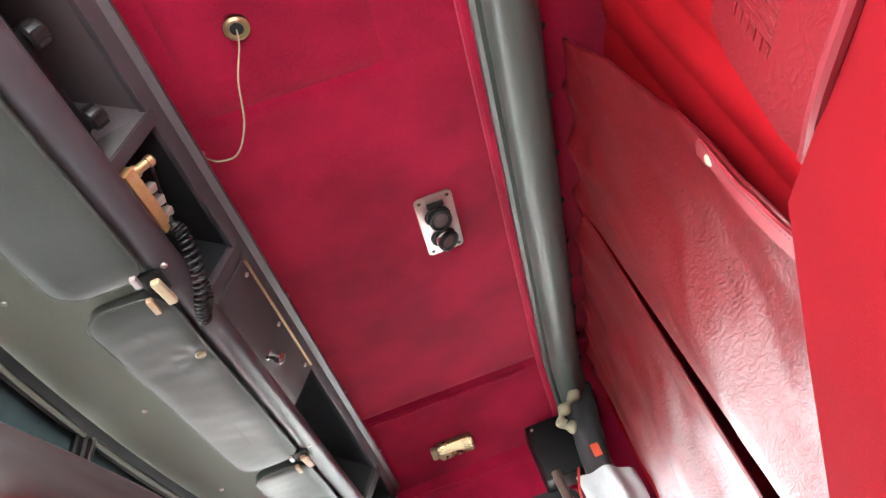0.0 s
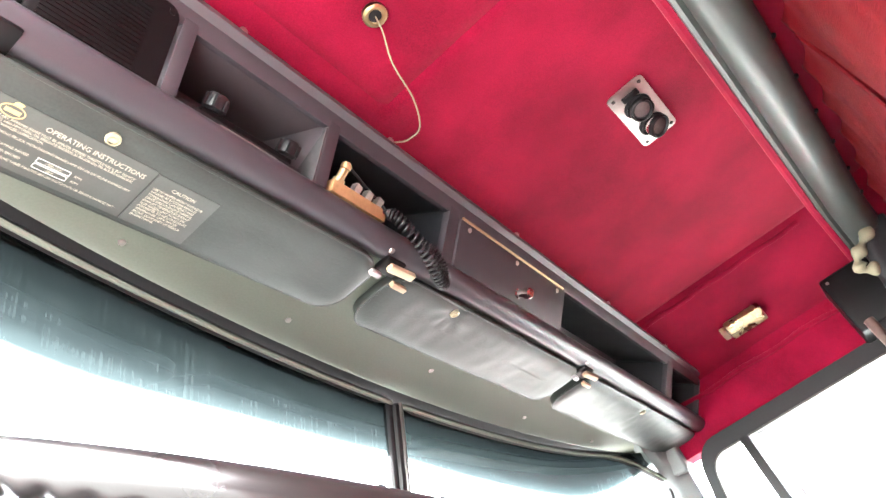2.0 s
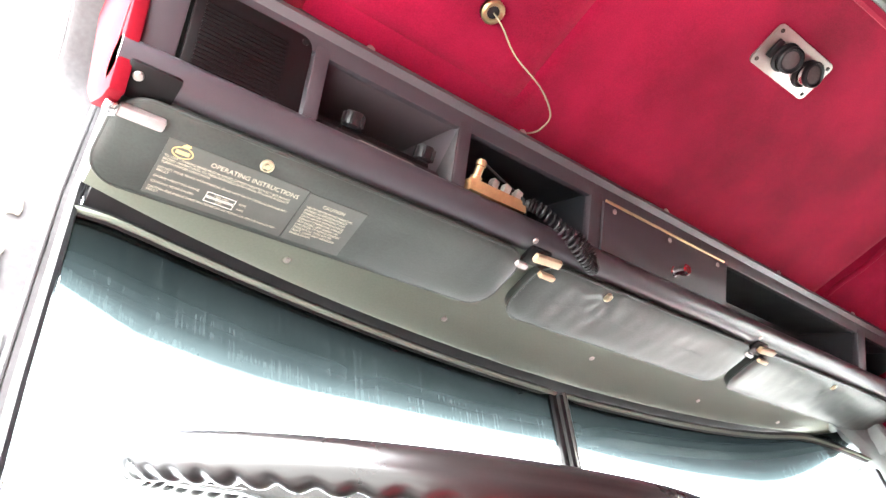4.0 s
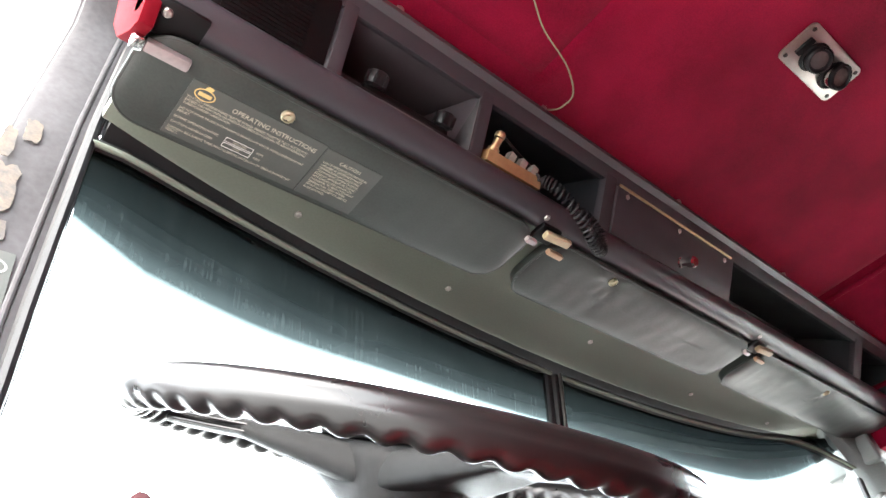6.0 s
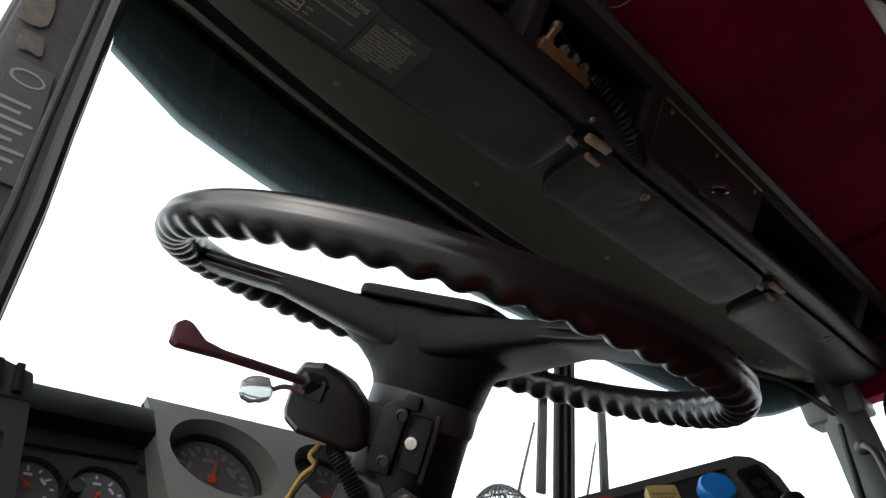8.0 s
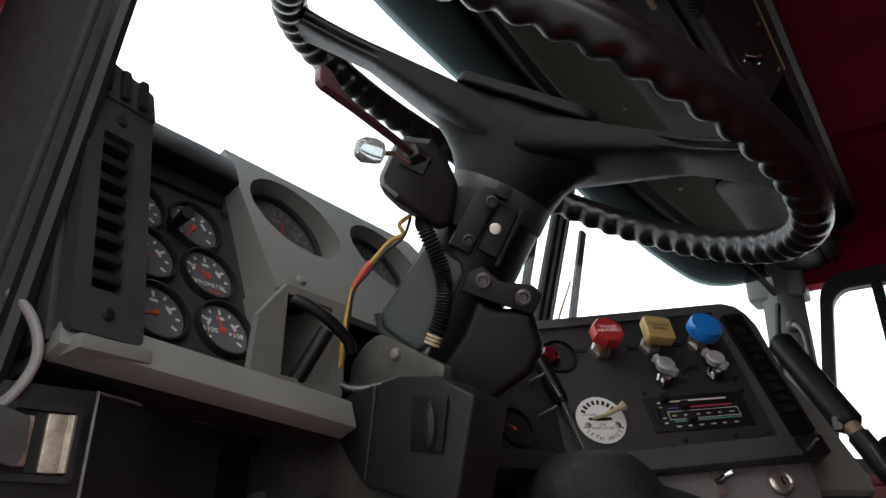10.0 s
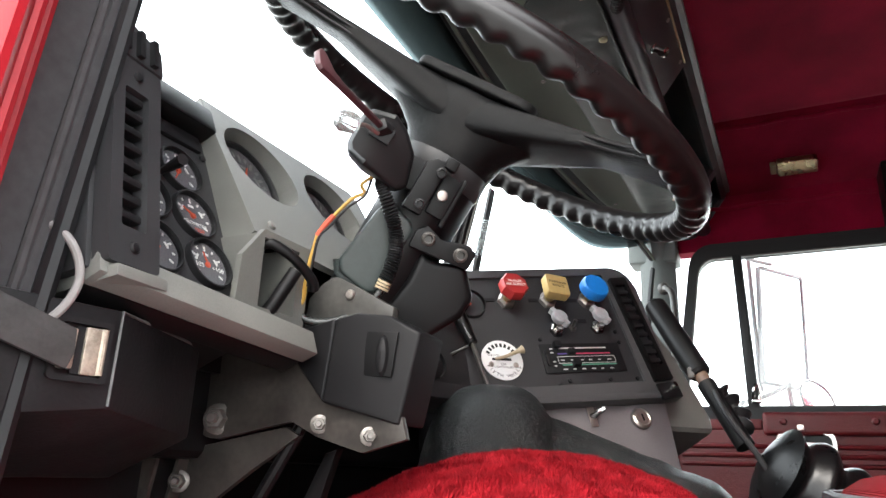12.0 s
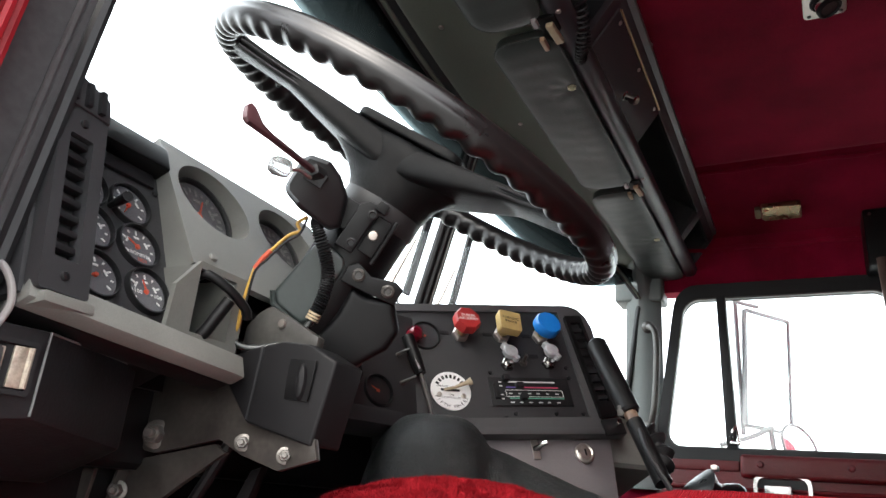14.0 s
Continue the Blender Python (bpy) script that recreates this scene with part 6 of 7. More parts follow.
def build_wheel():
    w = empty("steering_wheel", "large black two-spoke truck steering wheel with finger grips", "steering wheel", (-0.5336, 0.0035, 1.1709))
    M = Matrix.Translation((-0.5336, 0.0035, 1.1709)) @ basis((0, 0, 0), (0.99943, 0.01705, -0.02904), (0, 0.8621, 0.5064))
    R, n, seg = 0.2081, 432, 36
    bm = bmesh.new()
    rows = []
    for i in range(n):
        a = 2 * math.pi * i / n
        row = []
        # finger grips are scalloped into the underside and inner side
        grip = 0.5 + 0.5 * math.cos(60 * a)
        for j in range(seg):
            b = 2 * math.pi * j / seg
            r = 0.0134
            under = max(0.0, math.cos(b + radians(112))) ** 0.7
            r += -0.0034 * (1 - grip) ** 1.3 * under
            # moulding groove and the flatter crown above it
            r -= 0.0013 * math.exp(-((math.degrees(b) - 20) / 9) ** 2)
            r += 0.0004 if 30 < math.degrees(b) < 110 else 0
            row.append(bm.verts.new(((R + r * math.cos(b)) * math.cos(a), (R + r * math.cos(b)) * math.sin(a), 1.06 * r * math.sin(b))))
        rows.append(row)
    for i in range(n):
        for j in range(seg):
            bm.faces.new((rows[i][j], rows[(i + 1) % n][j], rows[(i + 1) % n][(j + 1) % seg], rows[i][(j + 1) % seg]))
    put(part("rim", bm, WHEELBLACK, w, "glossy black rim with scalloped grips"), M)
    ways = (131, 261)
    # two broad padded spokes, level with the rim and deeper towards the hub
    def spoke(way):
        secs = []
        for i in range(25):
            t = i / 24
            s = 0.03 + 0.172 * t
            half = 0.040 - 0.021 * min(1, t * 1.5) + 0.010 * max(0, (t - 0.75) / 0.25) ** 2
            top = 0.003 + 0.003 * t
            th = 0.036 - 0.021 * min(1, t * 1.6)
            sec = []
            for k in range(20):
                g = 2 * math.pi * k / 20
                c, d = math.cos(g), math.sin(g)
                sec.append((s, half * math.copysign(abs(c) ** 0.45, c), top - th / 2 + th / 2 * math.copysign(abs(d) ** 0.55, d)))
            secs.append(sec)
        bm = loft(secs)
        bm.transform(pose(0, 0, 0, 0, 0, way))
        return bm
    for way, side in zip(ways, (1, -1)):
        put(part("spoke", spoke(way), BLACKLEATHER, w, "broad padded black spoke"), M)
        for z in (-0.001, -0.0065):
            pts = [(0.075 + 0.118 * i / 10, side * (0.0205 + 0.002 * max(0, i - 7)), z) for i in range(11)]
            put(part("spoke_bead", tube(pts, 0.0012, 8, m=pose(0, 0, 0, 0, 0, way)), WHEELBLACK, w, "fine moulded bead"), M)
    # hub flares from the round collar into the two spokes
    rows = []
    for z, r0, a in ((-0.056, 0.041, 0.0), (-0.050, 0.0425, 0.001), (-0.042, 0.0435, 0.006), (-0.033, 0.0445, 0.016), (-0.024, 0.0455, 0.030), (-0.014, 0.0465, 0.044), (-0.005, 0.047, 0.050), (0.001, 0.0455, 0.048), (0.004, 0.041, 0.042)):
        row = []
        for k in range(72):
            g = 360 * k / 72
            bump = sum(math.exp(-(((g - way + 180) % 360 - 180) / 27) ** 2) for way in ways)
            web = 0.0045 * math.exp(-((g - 196) / 34) ** 2) * (a / 0.05)
            r = r0 + a * min(1.0, bump) + web
            row.append((r * math.cos(radians(g)), r * math.sin(radians(g)), z))
        rows.append(row)
    put(part("hub", loft(rows), BLACKLEATHER, w, "padded black hub with grained skin"), M)
    put(part("horn_pad", prism(rrect(-0.058, -0.060, 0.040, 0.056, 0.016), 0.009, 0.003, 3), BLACKLEATHER, w, "raised horn pad"), M @ pose(0.002, 0, 0.003, 0, 0, 16))


def build_side_console():
    con = empty("control_console", "black control console angled towards the driver", "console", (-0.15, 0.05, 0.93))
    K = CONSOLE @ pose(0, 0, 0, 0, 0, 6.5)
    put(part("panel", prism([(-0.166, -0.095), (0.106, -0.092), (0.099, 0.080), (-0.166, 0.067)], 0.006, 0.001, 2, Matrix.Translation((0, 0, -0.006))), PANELBLACK, con, "black grained switch panel"), K)
    put(part("surround", holed([(-0.178, -0.112), (0.148, -0.108), (0.148, 0.055), (0.142, 0.074), (0.132, 0.086), (0.116, 0.0915), (-0.172, 0.077)], [[(-0.164, -0.093), (0.104, -0.090), (0.097, 0.0785), (-0.164, 0.0655)]], 0.012, None), CONSOLEGREY, con, "grey plastic surround"), K @ Matrix.Translation((0, 0, -0.008)))
    put(part("console_body", prism([(-0.172, -0.112), (0.150, -0.108), (0.148, 0.055), (0.142, 0.074), (0.132, 0.086), (0.116, 0.0915), (-0.168, 0.077)], -0.20, 0.004), PANELBLACK, con), K @ Matrix.Translation((0, 0, -0.008)))
    put(part("console_wing", prism([(0.108, 0.098), (0.150, 0.066), (0.180, 0.022), (0.200, -0.02), (0.226, -0.105), (0.225, -0.13), (0.10, -0.13)], -0.16, 0.012, 3), DASHGREY, con, "grey sloping side of the console"), CONSOLE @ Matrix.Translation((0, 0, -0.026)))
    put(part("lower_panel", prism([(-0.17, -0.30), (0.105, -0.30), (0.135, -0.112), (-0.17, -0.112)], -0.16, 0.003), mat("grey_lower_panel", (0.15, 0.135, 0.14), 0.5, vary=0.15, scale=7, fine=300, bump=0.1), con, "grey lower panel"), K @ Matrix.Translation((0, 0, -0.012)))
    put(part("panel_lip", box((-0.18, -0.116, -0.012), (0.150, -0.106, 0.008), 0.003), CONSOLEGREY, con), K)
    for u, v in ((-0.157, 0.059), (0.088, 0.071), (0.096, -0.084), (-0.157, -0.086), (-0.03, -0.024), (0.088, -0.014), (0.088, -0.030), (-0.005, -0.084), (0.055, -0.084), (-0.02, -0.090)):
        put(screw(con, K @ pose(u, v, 0.0), 0.0032, RUBBER), ID)
    # vent strip
    V = K @ pose(0.1235, -0.010, 0.004, 0, 0, 4.6)
    put(part("vent_frame", holed(rrect(-0.014, -0.082, 0.014, 0.080, 0.002), [rrect(-0.0085, -0.06, 0.0085, 0.068, 0.001)], 0.006), DARKPLASTIC, con, "black louvred side vent"), V)
    put(part("vent_back", box((-0.009, -0.06, -0.002), (0.009, 0.068, 0.0005), 0), RUBBER, con), V)
    for i in range(9):
        put(part("louvre", box((-0.008, -0.056 + i * 0.0135, 0.001), (0.008, -0.050 + i * 0.0135, 0.0055), 0.001), RUBBER, con), V)
    put(part("switch_plate", box((-0.016, -0.108, 0.002), (0.016, -0.086, 0.006), 0.001), RUBBER, con), V)
    put(part("toggle", tube([(0, -0.097, 0.006), (0.002, -0.095, 0.018)], [0.0025, 0.0035], 10), CHROME, con, "chrome toggle switch"), V)
    # air gauge
    gauge(con, K @ Matrix.Translation((-0.1165, 0.030, 0.001)), 0.021, 95, 9, GREYINK, "round black air gauge")
    # big push-pull knobs
    def stem(u, v, h):
        put(part("nut", lathe([(0.0125, 0), (0.0125, 0.006), (0.010, 0.008)], 6), ALU, con, "hex nut"), K @ pose(u, v, 0))
        put(part("stem", lathe([(0.0065, 0.006), (0.0065, h)], 14), BRASS, con), K @ pose(u, v, 0))
    tilt = (-6, 4, 0)
    stem(-0.0645, 0.034, 0.022)
    kn = put(part("octagon_knob", lathe([(0.016, 0.0), (0.0195, 0.003), (0.0195, 0.013), (0.0175, 0.016)], 8, pose(0, 0, 0, 0, 0, 22.5)), REDKNOB, con, "red octagonal trailer air supply knob"), K @ pose(-0.0640, 0.038, 0.020, *tilt))
    lettering("TRAILER\nAIR SUPPLY", 0.0058, Matrix.Translation((0, 0.002, 0.0162)), kn, WHITE, "CENTER")
    put(part("tag", box((-0.014, -0.0025, 0), (-0.001, 0.0025, 0.0012), 0), RUBBER, con), K @ pose(-0.080, 0.036, 0))
    stem(-0.0022, 0.035, 0.022)
    kn = put(part("square_knob", prism(rrect(-0.0165, -0.0165, 0.0165, 0.0165, 0.004), 0.014, 0.002), YELLOWKNOB, con, "yellow square parking brake knob"), K @ pose(-0.0005, 0.039, 0.020, -6, 4, -8))
    lettering("PARKING\nBRAKE", 0.006, Matrix.Translation((0, 0.0015, 0.0142)), kn, RUBBER, "CENTER")
    stem(0.0585, 0.035, 0.022)
    put(part("round_knob", lathe([(0.017, 0.0), (0.0195, 0.002), (0.0195, 0.012), (0.0175, 0.0155), (0.012, 0.0165)], 28), BLUEKNOB, con, "blue round knob"), K @ pose(0.0585, 0.038, 0.020, *tilt))
    for u in (-0.018, 0.042):
        put(part("tag", box((-0.010, -0.0025, 0), (0.003, 0.0025, 0.0012), 0), RUBBER, con), K @ pose(u - 0.002, 0.036, 0))
    # winged knobs
    for u, v in ((-0.0027, -0.006), (0.0612, -0.002)):
        put(part("nut", lathe([(0.010, 0), (0.010, 0.005), (0.008, 0.007)], 6), DULLCHROME, con), K @ pose(u, v - 0.006, 0))
        put(part("stem", lathe([(0.005, 0.005), (0.005, 0.014)], 12), CHROME, con), K @ pose(u, v - 0.006, 0))
        bm = lathe([(0.009, 0), (0.0105, 0.002), (0.0105, 0.008), (0.009, 0.0095)], 20)
        join(bm, box((-0.004, 0.006, 0.0), (0.004, 0.016, 0.009), 0.002), None)
        join(bm, box((-0.004, -0.016, 0.0), (0.004, -0.006, 0.009), 0.002), None)
        put(part("winged_knob", bm, GREYKNOB, con, "silver winged selector knob"), K @ pose(u, v + 0.004, 0.013, -8, 6, 30))
    put(part("nut", lathe([(0.006, 0), (0.006, 0.003), (0.004, 0.005)], 6), STEEL, con), K @ pose(0.0224, -0.008, 0))
    put(part("toggle", tube([(0, 0, 0.003), (0.001, 0.005, 0.014)], [0.002, 0.0028], 8), STEEL, con, "small toggle switch"), K @ pose(0.0224, -0.008, 0))
    for u in (0.014, 0.04):
        put(part("tag", box((-0.007, -0.003, 0), (0.008, 0.003, 0.0008), 0), RUBBER, con), K @ pose(u, 0.003, 0))
    # fifth wheel release plate
    fp = put(part("release_plate", lathe([(0.0275, 0), (0.0275, 0.0012), (0.0265, 0.0016)], 40), mat("white_enamel", (0.72, 0.72, 0.72), 0.35, vary=0.06, bump=0), con, "round white fifth wheel release plate"), K @ pose(-0.0916, -0.053, 0.0005, 0, 0, -4))
    def arc_text(body, r, a0, a1, size, up):
        n = len(body)
        for i, ch in enumerate(body):
            if ch == " ":
                continue
            a = radians(a0 + (a1 - a0) * i / (n - 1))
            rot = math.degrees(a) - 90 if up else math.degrees(a) + 90
            lettering(ch, size, pose(r * math.cos(a), r * math.sin(a), 0.0017, 0, 0, rot), fp, RUBBER, "CENTER", "letter")
    arc_text("FIFTH WHEEL", 0.0245, 205, 335, 0.0066, False)
    for i in range(8):
        a = radians(152 - i * 16)
        part("print_bar", box((-0.0016, -0.0026, 0.0016), (0.0016, 0.0026, 0.0019), 0, 2, pose(0.0205 * math.cos(a), 0.0205 * math.sin(a), 0, 0, 0, math.degrees(a) - 90)), RUBBER, fp)
    lettering("UNLOCK", 0.0038, Matrix.Translation((-0.0115, 0.0045, 0.0017)), fp, RUBBER, "CENTER")
    lettering("CAB\nCONTROLLED", 0.0040, Matrix.Translation((0.0, -0.0075, 0.0017)), fp, RUBBER, "CENTER")
    part("slot", box((-0.014, -0.001, 0.0014), (0.012, 0.0025, 0.0018), 0.0003), RUBBER, fp)
    for sx in (-1, 1):
        part("screw", lathe([(0.0035, 0.0014), (0.0035, 0.003), (0.002, 0.0035)], 12, pose(sx * 0.0165, -0.007, 0)), ALU, fp)
    part("release_lever", tube([(-0.010, 0.0, 0.003), (0.004, 0.002, 0.008), (0.018, 0.007, 0.013), (0.024, 0.009, 0.014)], [0.0018, 0.0022, 0.003, 0.0055], 10), CREAM, fp, "cream release lever")
    # heater control
    hc = put(part("heater_control", box((-0.036, -0.0735, 0.0), (0.084, -0.0315, 0.0022), 0.001), RUBBER, con, "black heater control with coloured scales"), K)
    for v, c, a, b in ((-0.0395, GREYINK, -0.008, 0.062), (-0.0475, mat("blue_scale", (0.10, 0.06, 0.30), 0.5, bump=0), -0.012, 0.012), (-0.0475, mat("red_scale", (0.45, 0.04, 0.10), 0.5, bump=0), 0.012, 0.066), (-0.0635, mat("green_scale", (0.10, 0.32, 0.22), 0.5, bump=0), -0.010, 0.071)):
        part("scale_line", box((a, v, 0.0022), (b, v + 0.0018, 0.0026), 0), c, hc)
    part("scale_box", ring([(-0.014, -0.0605), (0.071, -0.0605), (0.071, -0.0505), (-0.014, -0.0505)], [(-0.0135, -0.06), (0.0705, -0.06), (0.0705, -0.051), (-0.0135, -0.051)], 0.0004, Matrix.Translation((0, 0, 0.0022))), WHITE, hc)
    for k, u in enumerate((-0.010, 0.004, 0.017, 0.031, 0.045, 0.059)):
        part("print_bar", box((u, -0.0565, 0.0022), (u + (0.005, 0.004, 0.006)[k % 3], -0.0552, 0.0026), 0), GREYINK, hc)
        part("print_bar", box((u, -0.0695, 0.0022), (u + (0.006, 0.004, 0.005)[k % 3], -0.068, 0.0026), 0), GREYINK, hc)
    for u, v in ((-0.012, -0.035), (0.006, -0.046), (0.009, -0.062)):
        part("slider", box((u - 0.005, v - 0.004, 0.002), (u + 0.005, v + 0.004, 0.011), 0.0015), RUBBER, hc, "black slider knob")
    part("fan_rocker", box((-0.0315, -0.064, 0.002), (-0.024, -0.042, 0.006), 0.001), RUBBER, hc)
    for v in (-0.040, -0.0455, -0.0585, -0.0645):
        part("print_bar", box((-0.022, v, 0.0022), (-0.018, v + 0.0015, 0.0026), 0), GREYINK, hc)
    # lower toggle and key lock
    put(part("toggle_plate", box((-0.005, -0.013, 0), (0.005, 0.013, 0.0015), 0.0005), ALU, con), K @ pose(0.0165, -0.129, -0.010))
    put(part("toggle", tube([(0, 0, 0.0), (0.004, 0.001, 0.012), (0.010, 0.003, 0.016)], [0.005, 0.0028, 0.0032], 10), CHROME, con, "chrome toggle switch"), K @ pose(0.0165, -0.129, -0.009))
    put(part("key_lock", lathe([(0.0135, 0), (0.0135, 0.004), (0.011, 0.006), (0.0085, 0.0045), (0.008, 0.006), (0.001, 0.0062)], 28), ALU, con, "round metal key lock"), K @ pose(0.0862, -0.1355, -0.011))
    put(part("keyhole", box((-0.0012, -0.0045, 0.006), (0.0012, 0.0045, 0.0066), 0), RUBBER, con), K @ pose(0.0862, -0.1355, -0.011))
    # slanted side gauge board between column and console
    SB = basis((-0.315, 0.150, 1.02), (0.93, -0.36, 0), (0.1, 0.35, 1))
    put(part("side_board", box((-0.10, -0.075, -0.03), (0.075, 0.075, -0.001), 0.003), PANELBLACK, con, "black side gauge board"), SB)
    put(part("side_rail", box((-0.10, -0.095, -0.03), (0.075, -0.075, 0.012), 0.003), PANELBLACK, con), SB)
    for u, v in ((-0.066, 0.022), (-0.062, -0.027), (-0.018, -0.046)):
        gauge(con, SB @ Matrix.Translation((u, v, 0)), 0.021, 60, 7)
    put(part("red_lamp", lathe([(0.012, 0), (0.012, 0.006), (0.009, 0.013), (0.003, 0.016)], 20), REDLENS, con, "red warning lamp lens"), SB @ pose(0.052, 0.045, 0))
    for v in (0.01, -0.03):
        put(part("toggle", tube([(0.02, v, 0), (0.022, v, 0.012), (0.030, v + 0.003, 0.018)], [0.003, 0.0018, 0.002], 8), STEEL, con), SB)
    # hand valve lever in front of it
    hv = empty("hand_valve_lever", "black trailer hand valve lever on a thin rod", "lever", (-0.255, 0.085, 0.96))
    a, b, c = Vector((-0.292, 0.086, 0.945)), Vector((-0.287, 0.113, 1.006)), Vector((-0.286, 0.139, 1.055))
    put(part("rod", tube([a, b], 0.0028, 10), STEEL, hv), ID)
    put(part("grip", tube([b, (b + c) / 2, c], [0.0065, 0.0085, 0.0085], 12), DARKPLASTIC, hv, "black lettered grip"), ID)
    G = basis(c + Vector((-0.0068, -0.0052, -0.003)), b - c, (0.75, -0.6, 0))
    lettering("NOT FOR PARKING", 0.0052, hv.matrix_basis.inverted() @ G @ pose(0.0, -0.0015, 0), hv, GREYINK)


def build_gear_lever():
    g = empty("gear_lever", "black gear lever with range selector and rubber boot", "gear lever", (-0.29, -0.20, 0.84))
    T, M_, B = Vector((-0.211, -0.090, 1.058)), Vector((-0.255, -0.142, 0.965)), Vector((-0.292, -0.192, 0.872))
    put(part("grip", tube([T, T.lerp(M_, 0.04), T.lerp(M_, 0.5), T.lerp(M_, 0.97), M_], [0.009, 0.0125, 0.0128, 0.0125, 0.010], 20), DARKPLASTIC, g, "smooth black grip"), ID)
    put(part("grip_cap", tube([T, T.lerp(M_, -0.03)], [0.009, 0.004], 16), GREYKNOB, g), ID)
    put(part("ferrule", tube([M_, M_.lerp(B, 0.15)], 0.0075, 14), mat("worn_brown", (0.16, 0.10, 0.07), 0.4, vary=0.4, scale=80), g, "worn brown ferrule"), ID)
    put(part("rod", tube([M_.lerp(B, 0.1), M_.lerp(B, 0.8)], 0.0095, 14), DARKPLASTIC, g), ID)
    sel = spline([M_.lerp(B, 0.18) + Vector((0.012, -0.006, 0)), M_.lerp(B, 0.3) + Vector((0.016, -0.010, 0.0)), M_.lerp(B, 0.5) + Vector((0.014, -0.010, 0)), M_.lerp(B, 0.62) + Vector((0.008, -0.004, 0))], 6)
    put(part("range_selector", tube(sel, [0.010 + 0.004 * math.sin(i * 1.3) for i in range(len(sel))], 12), RUBBER, g, "knurled range selector"), ID)
    put(part("selector_clip", box((-0.004, -0.004, -0.006), (0.004, 0.004, 0.006), 0.002), STEEL, g), Matrix.Translation(T.lerp(M_, 1.02) + Vector((-0.004, 0.010, 0.004))))
    put(part("air_line", tube(spline([M_.lerp(B, 0.2) + Vector((-0.008, -0.004, 0)), M_.lerp(B, 0.5) + Vector((-0.016, -0.002, 0)), M_.lerp(B, 0.9) + Vector((-0.012, -0.006, 0)), B + Vector((-0.004, -0.02, -0.03))], 8), 0.003, 8), RUBBER, g, "black air line"), ID)
    # bellows lying over towards the seat
    rows, way = [], Vector((0.40, -0.78, -0.48)).normalized()
    side = way.cross(Vector((0, 0, 1))).normalized()
    up = side.cross(way)
    waist = [(0.0, 0.012), (0.06, 0.030), (0.12, 0.043), (0.3, 0.046), (0.6, 0.041), (1.0, 0.036)]
    for i in range(41):
        t = i / 40
        c = B + Vector((0.002, -0.004, 0.004)) + way * (0.110 * t)
        r = along(waist, t) + (0.0055 * math.sin(t * 6 * math.pi) - 0.003 if t > 0.12 else 0)
        rows.append([c + r * (side * math.cos(2 * math.pi * k / 36) + up * math.sin(2 * math.pi * k / 36)) for k in range(36)])
    put(part("rubber_boot", loft(rows), mat("boot_rubber", (0.003, 0.003, 0.0034), 0.3, spec=0.25, vary=0.3, scale=30, fine=300, bump=0.1), g, "ribbed black rubber boot"), ID)
    put(part("boot_clip", box((-0.010, -0.003, -0.002), (0.012, 0.003, 0.003), 0.001), ALU, g), Matrix.Translation(B + Vector((0.010, -0.040, 0.036))))


def mound(x, y):
    d = ((x + 0.38) / 0.30) ** 2 + ((y - 0.0) / 0.23) ** 2
    return 0.70 + 0.173 * max(0.0, 1 - d) ** 0.5


def leather(x, y):
    """Height of the black leather cover over the tunnel."""
    d = ((x + 0.285) / 0.105) ** 2 + ((y - 0.085) / 0.085) ** 2
    top = 0.80 + 0.155 * max(0.0, 1 - d ** 1.6) ** 0.5 if d < 1 else 0.80
    # long flank running back and to the passenger side
    t = max(0.0, min(1.0, ((x + 0.285) * 0.62 - (y - 0.085) * 0.78) / 0.26))
    cx, cy = -0.285 + 0.62 * 0.26 * t, 0.085 - 0.78 * 0.26 * t
    dd = math.hypot(x - cx, y - cy) / (0.085 - 0.012 * t)
    flank = (0.945 - 0.085 * t) - 0.10 * min(1.0, dd) ** 2.2 if dd < 1.15 else 0.80
    return max(top, flank, 0.80)


